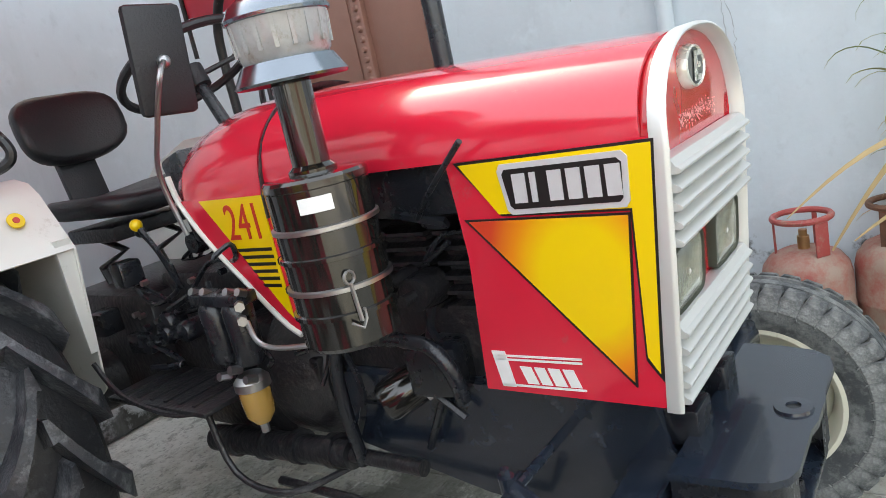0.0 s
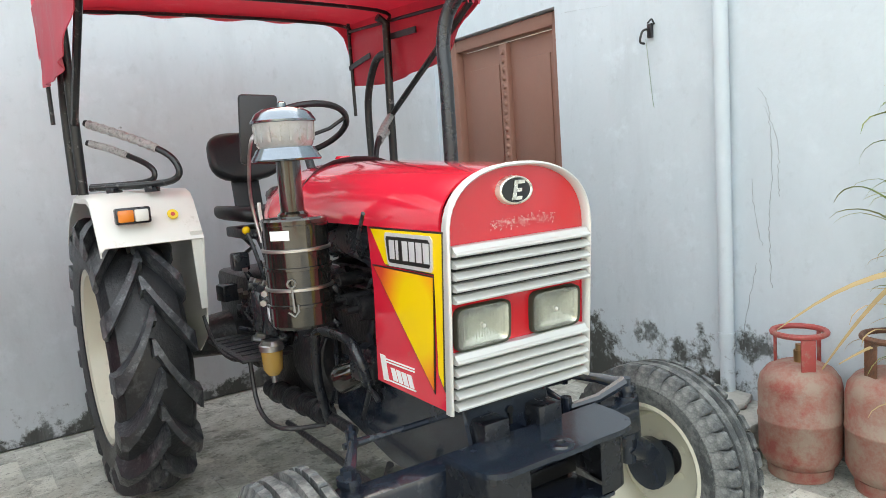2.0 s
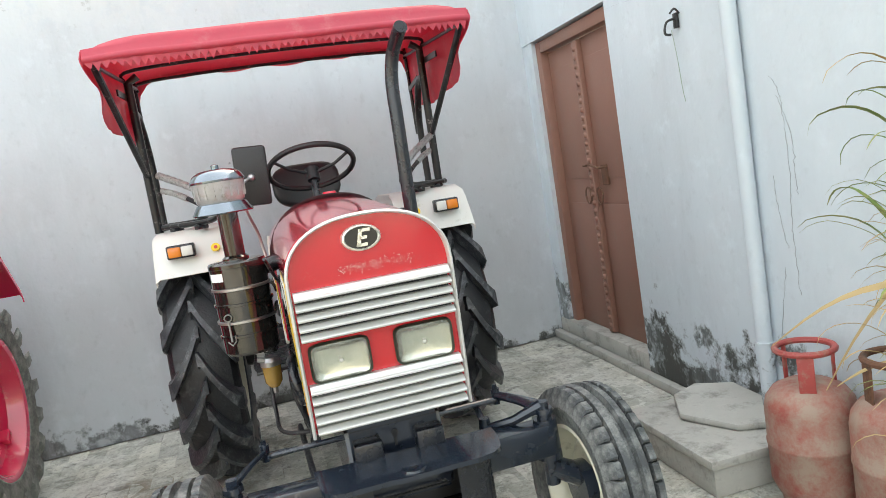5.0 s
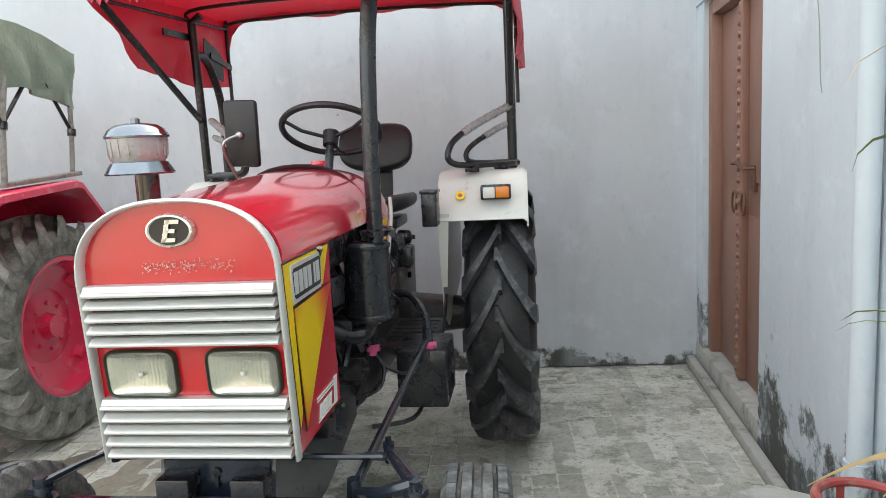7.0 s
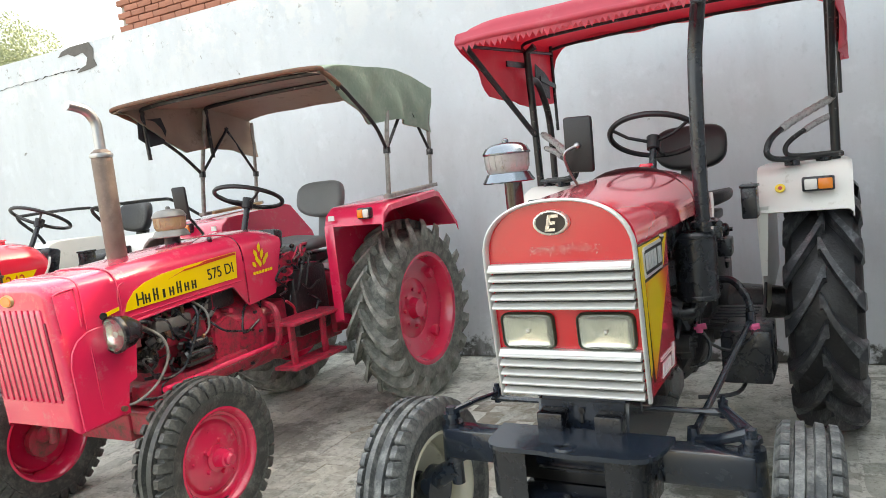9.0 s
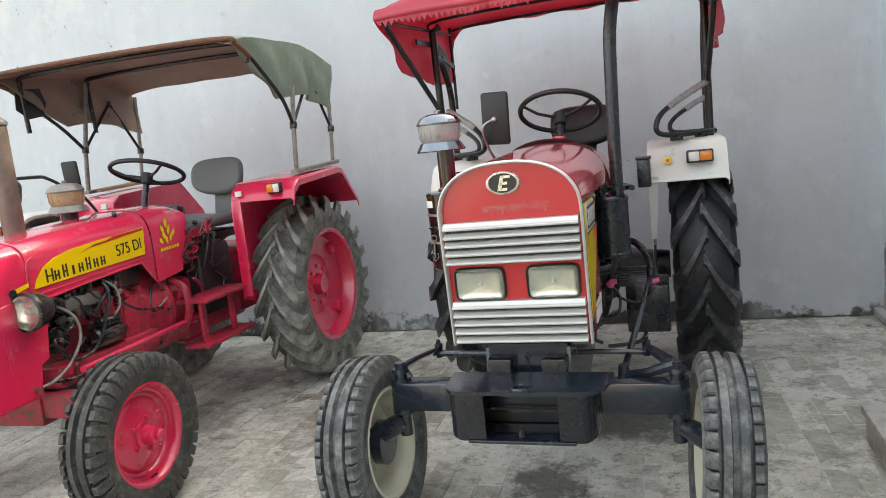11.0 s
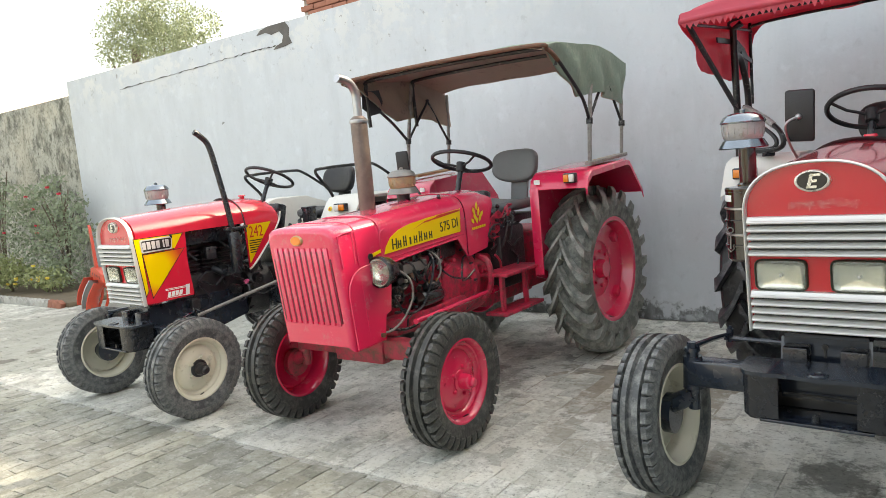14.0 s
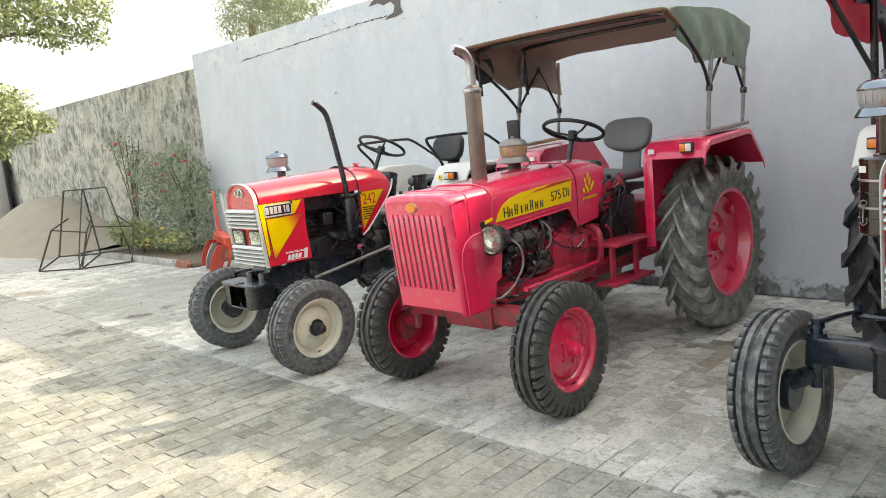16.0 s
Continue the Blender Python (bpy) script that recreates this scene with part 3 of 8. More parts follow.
def wheel(parent, name, c, R, w, rim_mat, tyre_mat, side, rear, turn=0.0, camber=0.0):
    """side: +1 where the dish faces +x."""
    wh = new(name)
    wh.parent = parent
    wh.matrix_local = pose(*c, 0, camber, turn)
    lugs = 20 if rim_mat == PINK else 15
    bm = rear_tyre(R, w, 19, tyre_mat) if rear else front_tyre(R, w, 40, tyre_mat)
    part("tyre", bm, (CARCASSG if rim_mat == PINK else CARCASS) if rear else tyre_mat, wh, "heavily lugged black tractor tyre" if rear else "ribbed black front tyre", 30)
    if rear:
        for sd in (-1, 1):
            first = None
            for k in range(lugs):
                if first is None:
                    lug = first = part("tread_lug", tread_lug(R, w, sd, lugs), tyre_mat, wh, angle=30)
                else:
                    lug = new("tread_lug", first.data)
                    lug.parent = wh
                lug.matrix_local = pose(0, 0, 0, -360 / lugs * (k + (0.5 if sd > 0 else 0)))
    else:
        for sd in (-1, 1):
            first = None
            for k in range(36):
                if first is None:
                    blk = first = part("tread_block", tread_block(R, w, sd, 1.22 if rim_mat == CREAM else 1.0), tyre_mat, wh, angle=30)
                else:
                    blk = new("tread_block", first.data)
                    blk.parent = wh
                blk.matrix_local = pose(0, 0, 0, 10 * (k + (0.5 if sd > 0 else 0)))
    rr = R * 0.61
    s = side
    hw = w / 2
    bm = B()
    m = XAX if s > 0 else pose(0, 0, 0, 0, -90, 0)
    if rear:
        prof = [(rr + 0.012, hw * 0.84), (rr + 0.012, hw * 0.9), (rr, hw * 0.92), (rr - 0.02, hw * 0.86), (rr - 0.035, hw * 0.55), (rr - 0.045, hw * 0.3), (rr - 0.09, hw * 0.2), (rr * 0.55, hw * 0.05), (rr * 0.5, hw * 0.1), (rr * 0.32, hw * 0.12), (0, hw * 0.12)]
    else:
        prof = [(rr + 0.008, hw * 0.78), (rr + 0.008, hw * 0.88), (rr - 0.003, hw * 0.9), (rr - 0.012, hw * 0.82), (rr - 0.02, hw * 0.5), (rr - 0.03, hw * 0.46), (rr - 0.034, hw * 0.3), (rr - 0.04, hw * 0.22), (rr * 0.76, hw * 0.2), (rr * 0.72, hw * 0.3), (rr * 0.66, hw * 0.42), (rr * 0.5, hw * 0.47), (rr * 0.46, hw * 0.53), (rr * 0.32, hw * 0.55), (0, hw * 0.55)]
    lathe(bm, prof, m, 40)
    prof2 = [(rr + 0.008, -hw * 0.78), (rr + 0.008, -hw * 0.88), (rr - 0.005, -hw * 0.9), (rr - 0.02, -hw * 0.7), (rr - 0.03, hw * 0.0), (rr - 0.034, hw * 0.3)]
    lathe(bm, prof2, m, 40)
    part("rim", bm, rim_mat, wh)
    bm = B()
    x0 = s * hw * (0.12 if rear else 0.55)
    if rear:
        cyl(bm, (x0, 0, 0), (x0 + s * 0.05, 0, 0), 0.075, 0.06, 20)
    else:
        lathe(bm, [(0, -0.004), (0.06, -0.004), (0.06, 0.008), (0.044, 0.014), (0.04, 0.05), (0.036, 0.062), (0.027, 0.066), (0.026, 0.082), (0.018, 0.09), (0, 0.091)], Matrix.Translation((x0, 0, 0)) @ m, 24)
    part("hub", bm, GREASE if rim_mat == CREAM and not rear else rim_mat, wh)
    nb = 8 if rear else 5
    for k in range(nb):
        a = 2 * math.pi * k / nb
        q = 0.125 if rear else 0.075
        bm = B()
        cyl(bm, (x0 - s * 0.004, q * math.cos(a), q * math.sin(a)), (x0 + s * 0.018, q * math.cos(a), q * math.sin(a)), 0.013 if rear else 0.012, seg=6)
        part("wheel_nut", bm, rim_mat, wh)
    if rear:
        for k in range(4):
            a = 2 * math.pi * (k + 0.5) / 4
            bm = B()
            box(bm, (s * hw * 0.28, (rr - 0.08) * math.cos(a), (rr - 0.08) * math.sin(a)), (0.05, 0.05, 0.07), (math.degrees(a), 0, 0), bev=0.006)
            part("rim_clamp", bm, rim_mat, wh)
    else:
        for k in range(5):
            a = 2 * math.pi * (k + 0.4) / 5
            bm = B()
            lathe(bm, [(0, 0.006), (0.005, 0.005), (0.008, 0)], Matrix.Translation((s * hw * 0.46, rr * 0.6 * math.cos(a), rr * 0.6 * math.sin(a))) @ m, 8)
            part("rivet", bm, rim_mat, wh)
        bm = B()
        tube(bm, [(s * hw * 0.5, 0, -rr + 0.02), (s * hw * 0.9, 0, -rr + 0.04)], 0.004, 6)
        part("valve", bm, BLACK, wh)
    return wh


def steering_wheel(parent, c, r, tilt):
    s = new("steering_wheel")
    s.parent = parent
    s.matrix_local = pose(*c, tilt, 0, 0)
    bm = B()
    tube(bm, [(r * math.cos(a), r * math.sin(a), 0) for a in np.linspace(0, 2 * math.pi, 37)[:-1]], 0.013, 8, closed=True)
    part("rim_ring", bm, VINYL, s)
    for k in range(3):
        a = 2 * math.pi * k / 3 + math.pi / 2
        bm = B()
        tube(bm, [(0.03 * math.cos(a), 0.03 * math.sin(a), -0.035), (0.6 * r * math.cos(a), 0.6 * r * math.sin(a), -0.03), (r * math.cos(a), r * math.sin(a), 0)], 0.008, 6)
        part("spoke", bm, VINYL, s)
    bm = B()
    cyl(bm, (0, 0, -0.07), (0, 0, -0.01), 0.03, 0.034, 16)
    part("boss", bm, VINYL, s)
    bm = B()
    cyl(bm, (0, 0, -0.06), (0, 0, -0.42), 0.017, 0.02, 14)
    part("column", bm, BLACK, s)


def pillow(bm, w, h, d, m, p=3.2, bend=0.0, seg=28):
    """A padded cushion: rounded outline in x and z, puffed along y, its sides bent forward."""
    rows = []
    for t, k in ((-0.5, 0.0), (-0.5, 0.8), (-0.44, 0.93), (-0.25, 0.99), (0.0, 1.0), (0.25, 0.99), (0.42, 0.94), (0.5, 0.82), (0.53, 0.5), (0.54, 0.0)):
        row = []
        for j in range(seg):
            a = 2 * math.pi * j / seg
            c, q = math.cos(a), math.sin(a)
            x = w / 2 * k * math.copysign(abs(c) ** (2 / p), c)
            z = h / 2 * k * math.copysign(abs(q) ** (2 / p), q)
            row.append(m @ Vector((x, -t * d - bend * (2 * x / w) ** 2, z)))
        rows.append(row)
    loft(bm, rows, wrap=True)
    bmesh.ops.remove_doubles(bm, verts=bm.verts[:], dist=1e-5)
    return bm


def seat(parent, c, material):
    s = new("seat")
    s.parent = parent
    s.matrix_local = pose(*c)
    bm = B()
    pillow(bm, 0.44, 0.46, 0.07, pose(0, 0, 0.0, 90, 0, 0), 3.4, -0.03)
    part("cushion", bm, material, s, angle=70)
    bm = B()
    pillow(bm, 0.385, 0.25, 0.075, pose(0, 0.24, 0.285, -14, 0, 0), 3.0, 0.05)
    part("backrest", bm, material, s, angle=70)
    bm = B()
    box(bm, (0, 0.235, 0.08), (0.14, 0.03, 0.2), (-12, 0, 0), bev=0.006)
    part("back_stay", bm, material, s)
    bm = B()
    box(bm, (0, 0.02, -0.08), (0.3, 0.3, 0.05), bev=0.01)
    part("seat_bracket", bm, GREASE, s)
    for x in (-0.11, 0.11):
        bm = B()
        tube(bm, [(x, 0.1, -0.08), (x, -0.1, -0.14), (x, 0.08, -0.2), (x, 0.02, -0.34)], 0.014, 8)
        part("suspension_arm", bm, GREASE, s)


def round_lamp(parent, c, r, d, m_rim):
    l = new("headlight")
    l.parent = parent
    l.matrix_local = pose(*c, 90, 0, 0)
    bm = B()
    lathe(bm, [(0, -d), (r * 0.5, -d), (r * 0.9, -d * 0.55), (r, -0.015), (r * 1.06, -0.01), (r * 1.06, 0.008), (r * 0.93, 0.012)], None, 28)
    part("lamp_shell", bm, m_rim, l)
    bm = B()
    lathe(bm, [(r * 0.95, 0.002), (r * 0.8, -0.014), (r * 0.5, -0.028), (r * 0.2, -0.035), (0, -0.036)], None, 28)
    part("reflector", bm, REFLECTOR, l, angle=70)
    bm = B()
    bmesh.ops.create_uvsphere(bm, u_segments=12, v_segments=8, radius=0.012, matrix=pose(0, 0, -0.018))
    part("bulb", bm, CLEARL, l)
    bm = B()
    lathe(bm, [(r * 0.95, 0.006), (r * 0.7, 0.016), (r * 0.3, 0.022), (0, 0.023)], None, 28)
    part("lens", bm, LENSG, l, "clear domed glass lens", angle=70).visible_shadow = False


def side_lamp(parent, c, w, h, flip):
    l = new("indicator_lamp")
    l.parent = parent
    l.matrix_local = pose(*c)
    bm = B()
    box(bm, (0, 0, 0), (w, 0.045, h), bev=0.008)
    part("lamp_case", bm, BLACK, l)
    bm = B()
    box(bm, (flip * w * 0.22, -0.02, 0), (w * 0.44, 0.03, h * 0.74), bev=0.006)
    part("amber_half", bm, AMBER, l, "amber plastic lens")
    bm = B()
    box(bm, (-flip * w * 0.22, -0.02, 0), (w * 0.4, 0.03, h * 0.74), bev=0.006)
    part("clear_half", bm, CLEARL, l, "clear plastic lens")


def arch(hw, z0, z1, n=10, p=2.4):
    """Half-round hood section from the left foot over the top to the right foot; z0 spring line, z1 crown."""
    out = []
    for k in range(n * 2 + 1):
        a = math.pi * (1 - k / (2 * n))
        c, s = math.cos(a), math.sin(a)
        x = hw * math.copysign(abs(c) ** (2 / p), c)
        z = z0 + (z1 - z0) * abs(s) ** (2 / p)
        out.append((x, z))
    return out


def precleaner(parent, c, s=1.0, bowl=None, metal=None, lid=None):
    p = new("precleaner")
    p.parent = parent
    p.matrix_local = pose(*c) @ Matrix.Scale(s, 4)
    bm = B()
    lathe(bm, [(0.05, -0.005), (0.108, -0.035), (0.111, -0.03), (0.09, 0.005), (0.06, 0.008)], None, 32)
    part("skirt", bm, metal or POLISHED, p, "flared steel skirt")
    bm = B()
    lathe(bm, [(0, 0.0), (0.08, 0.004), (0.088, 0.015), (0.093, 0.05), (0.096, 0.085), (0.09, 0.092), (0, 0.092)], None, 32)
    part("dust_bowl", bm, bowl or PLASTIC, p, "dusty amber jar" if bowl else "milky plastic dust bowl")
    for k in range(18):
        a = 2 * math.pi * k / 18
        bm = B()
        box(bm, (0.093 * math.cos(a), 0.093 * math.sin(a), 0.052), (0.004, 0.008, 0.055), (0, 3, math.degrees(a)))
        part("bowl_rib", bm, bowl or PLASTIC, p)
    bm = B()
    lathe(bm, [(0.095, 0.082), (0.101, 0.084), (0.102, 0.09), (0.097, 0.097), (0.088, 0.112), (0.066, 0.126), (0.03, 0.132), (0, 0.132)], None, 32)
    lathe(bm, [(0, 0.128), (0.014, 0.13), (0.014, 0.145), (0.006, 0.15), (0, 0.15)], None, 10)
    part("lid", bm, lid or POLISHED, p, "dull steel lid with wing nut" if lid else "polished steel lid with wing nut")


def bolt(parent, p0, d, r, material=None):
    bm = B()
    p0 = Vector(p0)
    cyl(bm, p0, p0 + Vector(d), r, seg=6)
    return part("bolt", bm, material or STEEL, parent)


def flat_decal(parent, name, pts_yz, x, t, material):
    """A thin sticker on a side panel: outline in (y, z) at x, t thick."""
    bm = B()
    prism(bm, [(x, y, z) for y, z in pts_yz], (t, 0, 0))
    return part(name, bm, material, parent)


def glow_decal_mat():
    m = mat("yellow_fading_to_red_print", (0.85, 0.55, 0.01), 0.35, coat=0.3, grain=0.02)
    nt, N, L, b = nodes_of(m)
    tc = N.new("ShaderNodeTexCoord")
    mp = N.new("ShaderNodeMapping")
    mp.inputs["Location"].default_value = (0, -0.13, -0.98)
    L.new(tc.outputs["Object"], mp.inputs["Vector"])
    sc = N.new("ShaderNodeVectorMath")
    sc.operation = "MULTIPLY"
    sc.inputs[1].default_value = (0, 1.0, 0.85)
    L.new(mp.outputs[0], sc.inputs[0])
    ln = N.new("ShaderNodeVectorMath")
    ln.operation = "LENGTH"
    L.new(sc.outputs[0], ln.inputs[0])
    cr = N.new("ShaderNodeValToRGB")
    e = cr.color_ramp.elements
    e[0].position, e[0].color = 0.085, (0.85, 0.58, 0.008, 1)
    e[1].position, e[1].color = 0.19, (0.62, 0.05, 0.02, 1)
    k = cr.color_ramp.elements.new(0.14)
    k.color = (0.8, 0.25, 0.01, 1)
    L.new(ln.outputs["Value"], cr.inputs["Fac"])
    L.new(cr.outputs["Color"], b.inputs["Base Color"])
    return m


GLOW = glow_decal_mat()


def red_canopy(parent):
    """Red cloth roof with a padded front band, a toothed fringe, deep side flaps and a rear band."""
    c = new("canopy")
    c.parent = parent
    c.matrix_local = pose(-0.025, 0, 0)
    hw, yf, yb = 0.80, 1.07, 2.33

    def top(y):
        t = (y - yf) / (yb - yf)
        return 2.165 + 0.075 * t + 0.02 * math.sin(t * math.pi)

    bm = B()
    rows = []
    for y, z in ((1.062, 2.075), (1.05, 2.082), (1.046, 2.092), (1.056, 2.102), (1.066, 2.108), (1.072, 2.13), (1.076, 2.136), (1.08, 2.152), (1.1, top(1.1)), (1.35, top(1.35)), (1.6, top(1.6)), (1.86, top(1.86)), (2.1, top(2.1)), (2.3, top(2.3)), (2.335, 2.215)):
        row = []
        for f in np.linspace(-1, 1, 25):
            row.append(Vector((hw * f, y + 0.006 * abs(f) ** 6, z - 0.05 * abs(f) ** 9 * (1 if z > 2.15 else 0.15) + 0.0012 * math.sin(f * 11 + y * 9))))
        rows.append(row)
    loft(bm, rows)
    thick(bm, 0.006)
    part("roof_cloth", bm, REDCLOTH, c, angle=70)
    # toothed fringe under the front band
    rnd = random.Random(31)
    bm = B()
    n = 54
    up, lo = [], []
    for k in range(n * 2 + 1):
        x = -hw * 0.985 + 2 * hw * 0.985 * k / (n * 2)
        d = (0.042 + rnd.uniform(-0.012, 0.01)) if k % 2 else 0.016
        up.append(Vector((x, 1.065, 2.083)))
        lo.append(Vector((x + rnd.uniform(-0.004, 0.004), 1.066 + rnd.uniform(-0.006, 0.008), 2.083 - d)))
    loft(bm, [up, lo])
    thick(bm, 0.002)
    part("toothed_fringe", bm, REDCLOTH, c, "fringe of pointed red cloth teeth", angle=60)
    # rear band with rounded corners
    bm = B()
    for k in range(40):
        xa, xb = -hw + 2 * hw * k / 40, -hw + 2 * hw * (k + 1) / 40
        q = []
        for x in (xa, xb):
            e = max(0.0, (abs(x) - 0.64) / (hw - 0.64))
            low = 2.185 - 0.22 * (1 - math.sqrt(max(0, 1 - e * e))) * (1 if e < 1 else 1) - 0.006 * math.sin(x * 21)
            q.append((x, low))
        loft(bm, [[Vector((x, 2.332 + 0.005 * math.sin(x * 30), 2.235)), Vector((x, 2.338 + 0.008 * math.sin(x * 17), low))] for x, low in q])
    bmesh.ops.remove_doubles(bm, verts=bm.verts[:], dist=0.001)
    thick(bm, 0.004)
    part("rear_band", bm, REDCLOTH, c, angle=60)
    for s in (-1, 1):
        bm = B()
        rows = []
        for k in range(31):
            t = k / 30
            y = 1.075 + (yb - 1.075) * t
            zt = top(y) - 0.045
            zl = 2.07 - 0.24 * min(1.0, (y - 1.075) / 0.335) + 0.018 * math.sin(t * 7)
            rows.append([Vector((s * (hw + 0.004 + (0.014 * math.sin(t * 16 + j * 0.6) + 0.008 * math.sin(t * 37)) * (j / 5)), y, zt + (zl - zt) * j / 5)) for j in range(6)])
        loft(bm, rows)
        thick(bm, 0.004)
        fl = part("side_flap", bm, REDCLOTH, c, "deep red cloth side flap", angle=70)
        if s < 0:
            bm = B()
            prism(bm, [(s * (hw - 0.018), y, z) for y, z in ((2.02, 2.06), (2.16, 2.02), (2.23, 1.98), (2.22, 1.86), (2.12, 1.88), (2.0, 1.97))], (0.004, 0, 0))
            part("dark_patch", bm, VINYL, fl, "dark mending patch")
        r = 0.021
        x = s * (hw - 0.05)
        bm = B()
        tube(bm, [(x, 1.86, 1.345), (x, 1.85, 1.7), (x, 1.84, 1.9), (x, 1.83, 2.1), (x - s * 0.05, 1.83, 2.13)], r, 10)
        part("post", bm, WORN, c)
        bm = B()
        tube(bm, smooth([(x, 1.84, 1.95), (x, 1.92, 1.95), (x, 1.99, 1.91), (x, 2.07, 1.79), (x, 2.1, 1.66), (x, 2.1, 1.345)], 5), r * 0.95, 10)
        part("rear_leg", bm, WORN, c)
        bm = B()
        tube(bm, [(s * (hw - 0.02), 2.31, 2.19), (s * (hw - 0.02), 2.31, 1.67)], 0.01, 8)
        part("rear_rod", bm, WORN, c)
        bm = B()
        box(bm, (x + s * 0.025, 2.2, 1.96), (0.006, 0.26, 0.028), (-8, 0, 0))
        part("flap_bar", bm, WORN, c)
        bm = B()
        box(bm, (x + s * 0.02, 1.72, 2.03), (0.008, 0.28, 0.03), (2, 0, 0))
        part("flap_bar", bm, WORN, c)
        bm = B()
        tube(bm, [(x, 1.855, 1.63), (s * (hw - 0.03), 1.1, 2.07)], r * 0.72, 8)
        part("brace", bm, WORN, c)
        bm = B()
        tube(bm, [(s * (hw - 0.03), 1.11, 2.07), (s * (hw - 0.03), yb - 0.05, 2.14)], 0.009, 8)
        part("side_rail", bm, WORN, c)
    for y in (1.11, 1.83, yb - 0.05):
        bm = B()
        z = top(y)
        tube(bm, smooth([(-hw + 0.035, y, z - 0.12), (-hw + 0.1, y, z - 0.066), (0, y, z - 0.05), (hw - 0.1, y, z - 0.066), (hw - 0.035, y, z - 0.12)], 5), 0.009, 8)
        part("cross_hoop", bm, WORN, c)
    return c


def green_canopy(parent):
    """Brown-lined roof of green tarpaulin on thin tubes, with creased side flaps."""
    c = new("canopy")
    c.parent = parent
    hw, yf, yb = 0.77, 0.985, 2.07

    def along(table, y):
        for (a, za), (b, zb) in zip(table, table[1:]):
            if y <= b:
                return za + (zb - za) * max(0.0, (y - a) / (b - a))
        return table[-1][1]

    def edge(y):
        return along(((yf, 2.045), (1.1, 2.072), (1.3, 2.088), (1.68, 2.102), (1.86, 2.075), (yb, 2.02)), y)

    def crown(y):
        return edge(y) + 0.028

    def low(y):
        return along(((yf, 2.03), (1.06, 2.025), (1.44, 1.785), (1.68, 1.818), (1.86, 1.79), (yb + 0.03, 1.738)), y)

    ys = [yf + (yb - yf) * k / 24 for k in range(25)]

    def skin(bm, k, drop):
        loft(bm, [[Vector((hw * k * f, y, crown(y) - drop - (crown(y) - edge(y)) * abs(f) ** 8 + 0.002 * math.sin(f * 13 + y * 17))) for f in np.linspace(-1, 1, 25)] for y in ys])

    bm = B()
    skin(bm, 1.0, 0.0)
    thick(bm, 0.005)
    part("roof_cloth", bm, GREENCLOTH, c, "faded green tarpaulin roof", angle=50)
    bm = B()
    skin(bm, 0.985, 0.014)
    thick(bm, 0.004)
    part("lining", bm, BROWNCLOTH, c, "brown cloth lining", angle=70)
    rnd = random.Random(77)
    for s in (-1, 1):
        for name, cloth, off in (("side_flap", GREENCLOTH, 0.006), ("flap_lining", BROWNCLOTH, -0.004)):
            bm = B()
            rows = []
            for k in range(61):
                t = k / 60
                y = yf + 0.01 + (yb + 0.02 - yf - 0.01) * t
                zt, zl = edge(min(y, yb)) - 0.003, low(y)
                row = []
                for j in range(11):
                    q = j / 10
                    z = zt + (zl - zt) * q
                    # a hard fold under the roof's corner, slanting creases and a slack hem
                    fold = 0.03 * max(0.0, 1 - abs(y - 1.68 - 0.02 * q) / 0.09)
                    slant = 0.007 * math.sin((y * 1.1 + z) * 24) + 0.005 * math.sin((y * 1.6 - z * 0.6) * 19 + 1)
                    hang = 0.012 * math.sin(t * 21 + 1.3) * q
                    row.append(Vector((s * (hw + off + (fold - 0.02) * q + (slant + hang) * min(1, 2.5 * q) - 0.02 * q * q), y + 0.006 * math.sin(j * 2 + t * 20) * q, z)))
                rows.append(row)
            loft(bm, rows)
            thick(bm, 0.003)
            part(name, bm, cloth, c, "creased green cloth flap" if cloth == GREENCLOTH else "brown inner face of the flap", angle=50)
        if s < 0:
            bm = B()
            prism(bm, [(s * (hw - 0.03), y, z) for y, z in ((1.13, 1.99), (1.3, 2.01), (1.33, 1.93), (1.3, 1.85), (1.2, 1.83), (1.12, 1.88))], (0.004, 0, 0))
            part("dark_patch", bm, VINYL, c, "dark patch sewn on the lining")
        r = 0.0135
        x = s * (hw - 0.035)
        bm = B()
        tube(bm, [(x, 1.53, 1.375), (x, 1.565, 1.64), (x, 1.61, 1.85), (x, 1.66, 2.07)], r, 10)
        part("post", bm, PALETUBE, c)
        bm = B()
        tube(bm, [(x, 2.02, 1.4), (x, 2.055, 1.62), (x, 2.08, 1.99)], r * 0.9, 10)
        part("rear_post", bm, PALETUBE, c)
        for a, b in (((x, 1.565, 1.645), (x, 1.84, 1.95)), ((x, 2.055, 1.625), (x, 1.82, 1.95))):
            bm = B()
            tube(bm, [a, b], r * 0.7, 8)
            part("brace", bm, WORN, c)
        bm = B()
        tube(bm, smooth([(x, 1.565, 1.64), (s * (hw - 0.012), 1.44, 1.775), (s * (hw - 0.004), 1.25, 1.91), (s * (hw - 0.004), 1.1, 2.01), (s * (hw - 0.01), 1.04, 2.035), (s * (hw - 0.06), yf + 0.01, 2.05)], 5), r * 0.8, 8)
        part("front_stay", bm, WORN, c)
        for y, z in ((1.565, 1.64), (2.055, 1.62)):
            bm = B()
            cyl(bm, (x, y - 0.002, z - 0.018), (x, y + 0.002, z + 0.018), 0.021, seg=12)
            part("tube_clamp", bm, WORN, c)
        bm = B()
        box(bm, (x, 1.79, 1.395), (0.05, 0.56, 0.022), (3.5, 0, 0), bev=0.004)
        part("foot_bar", bm, PALETUBE, c)
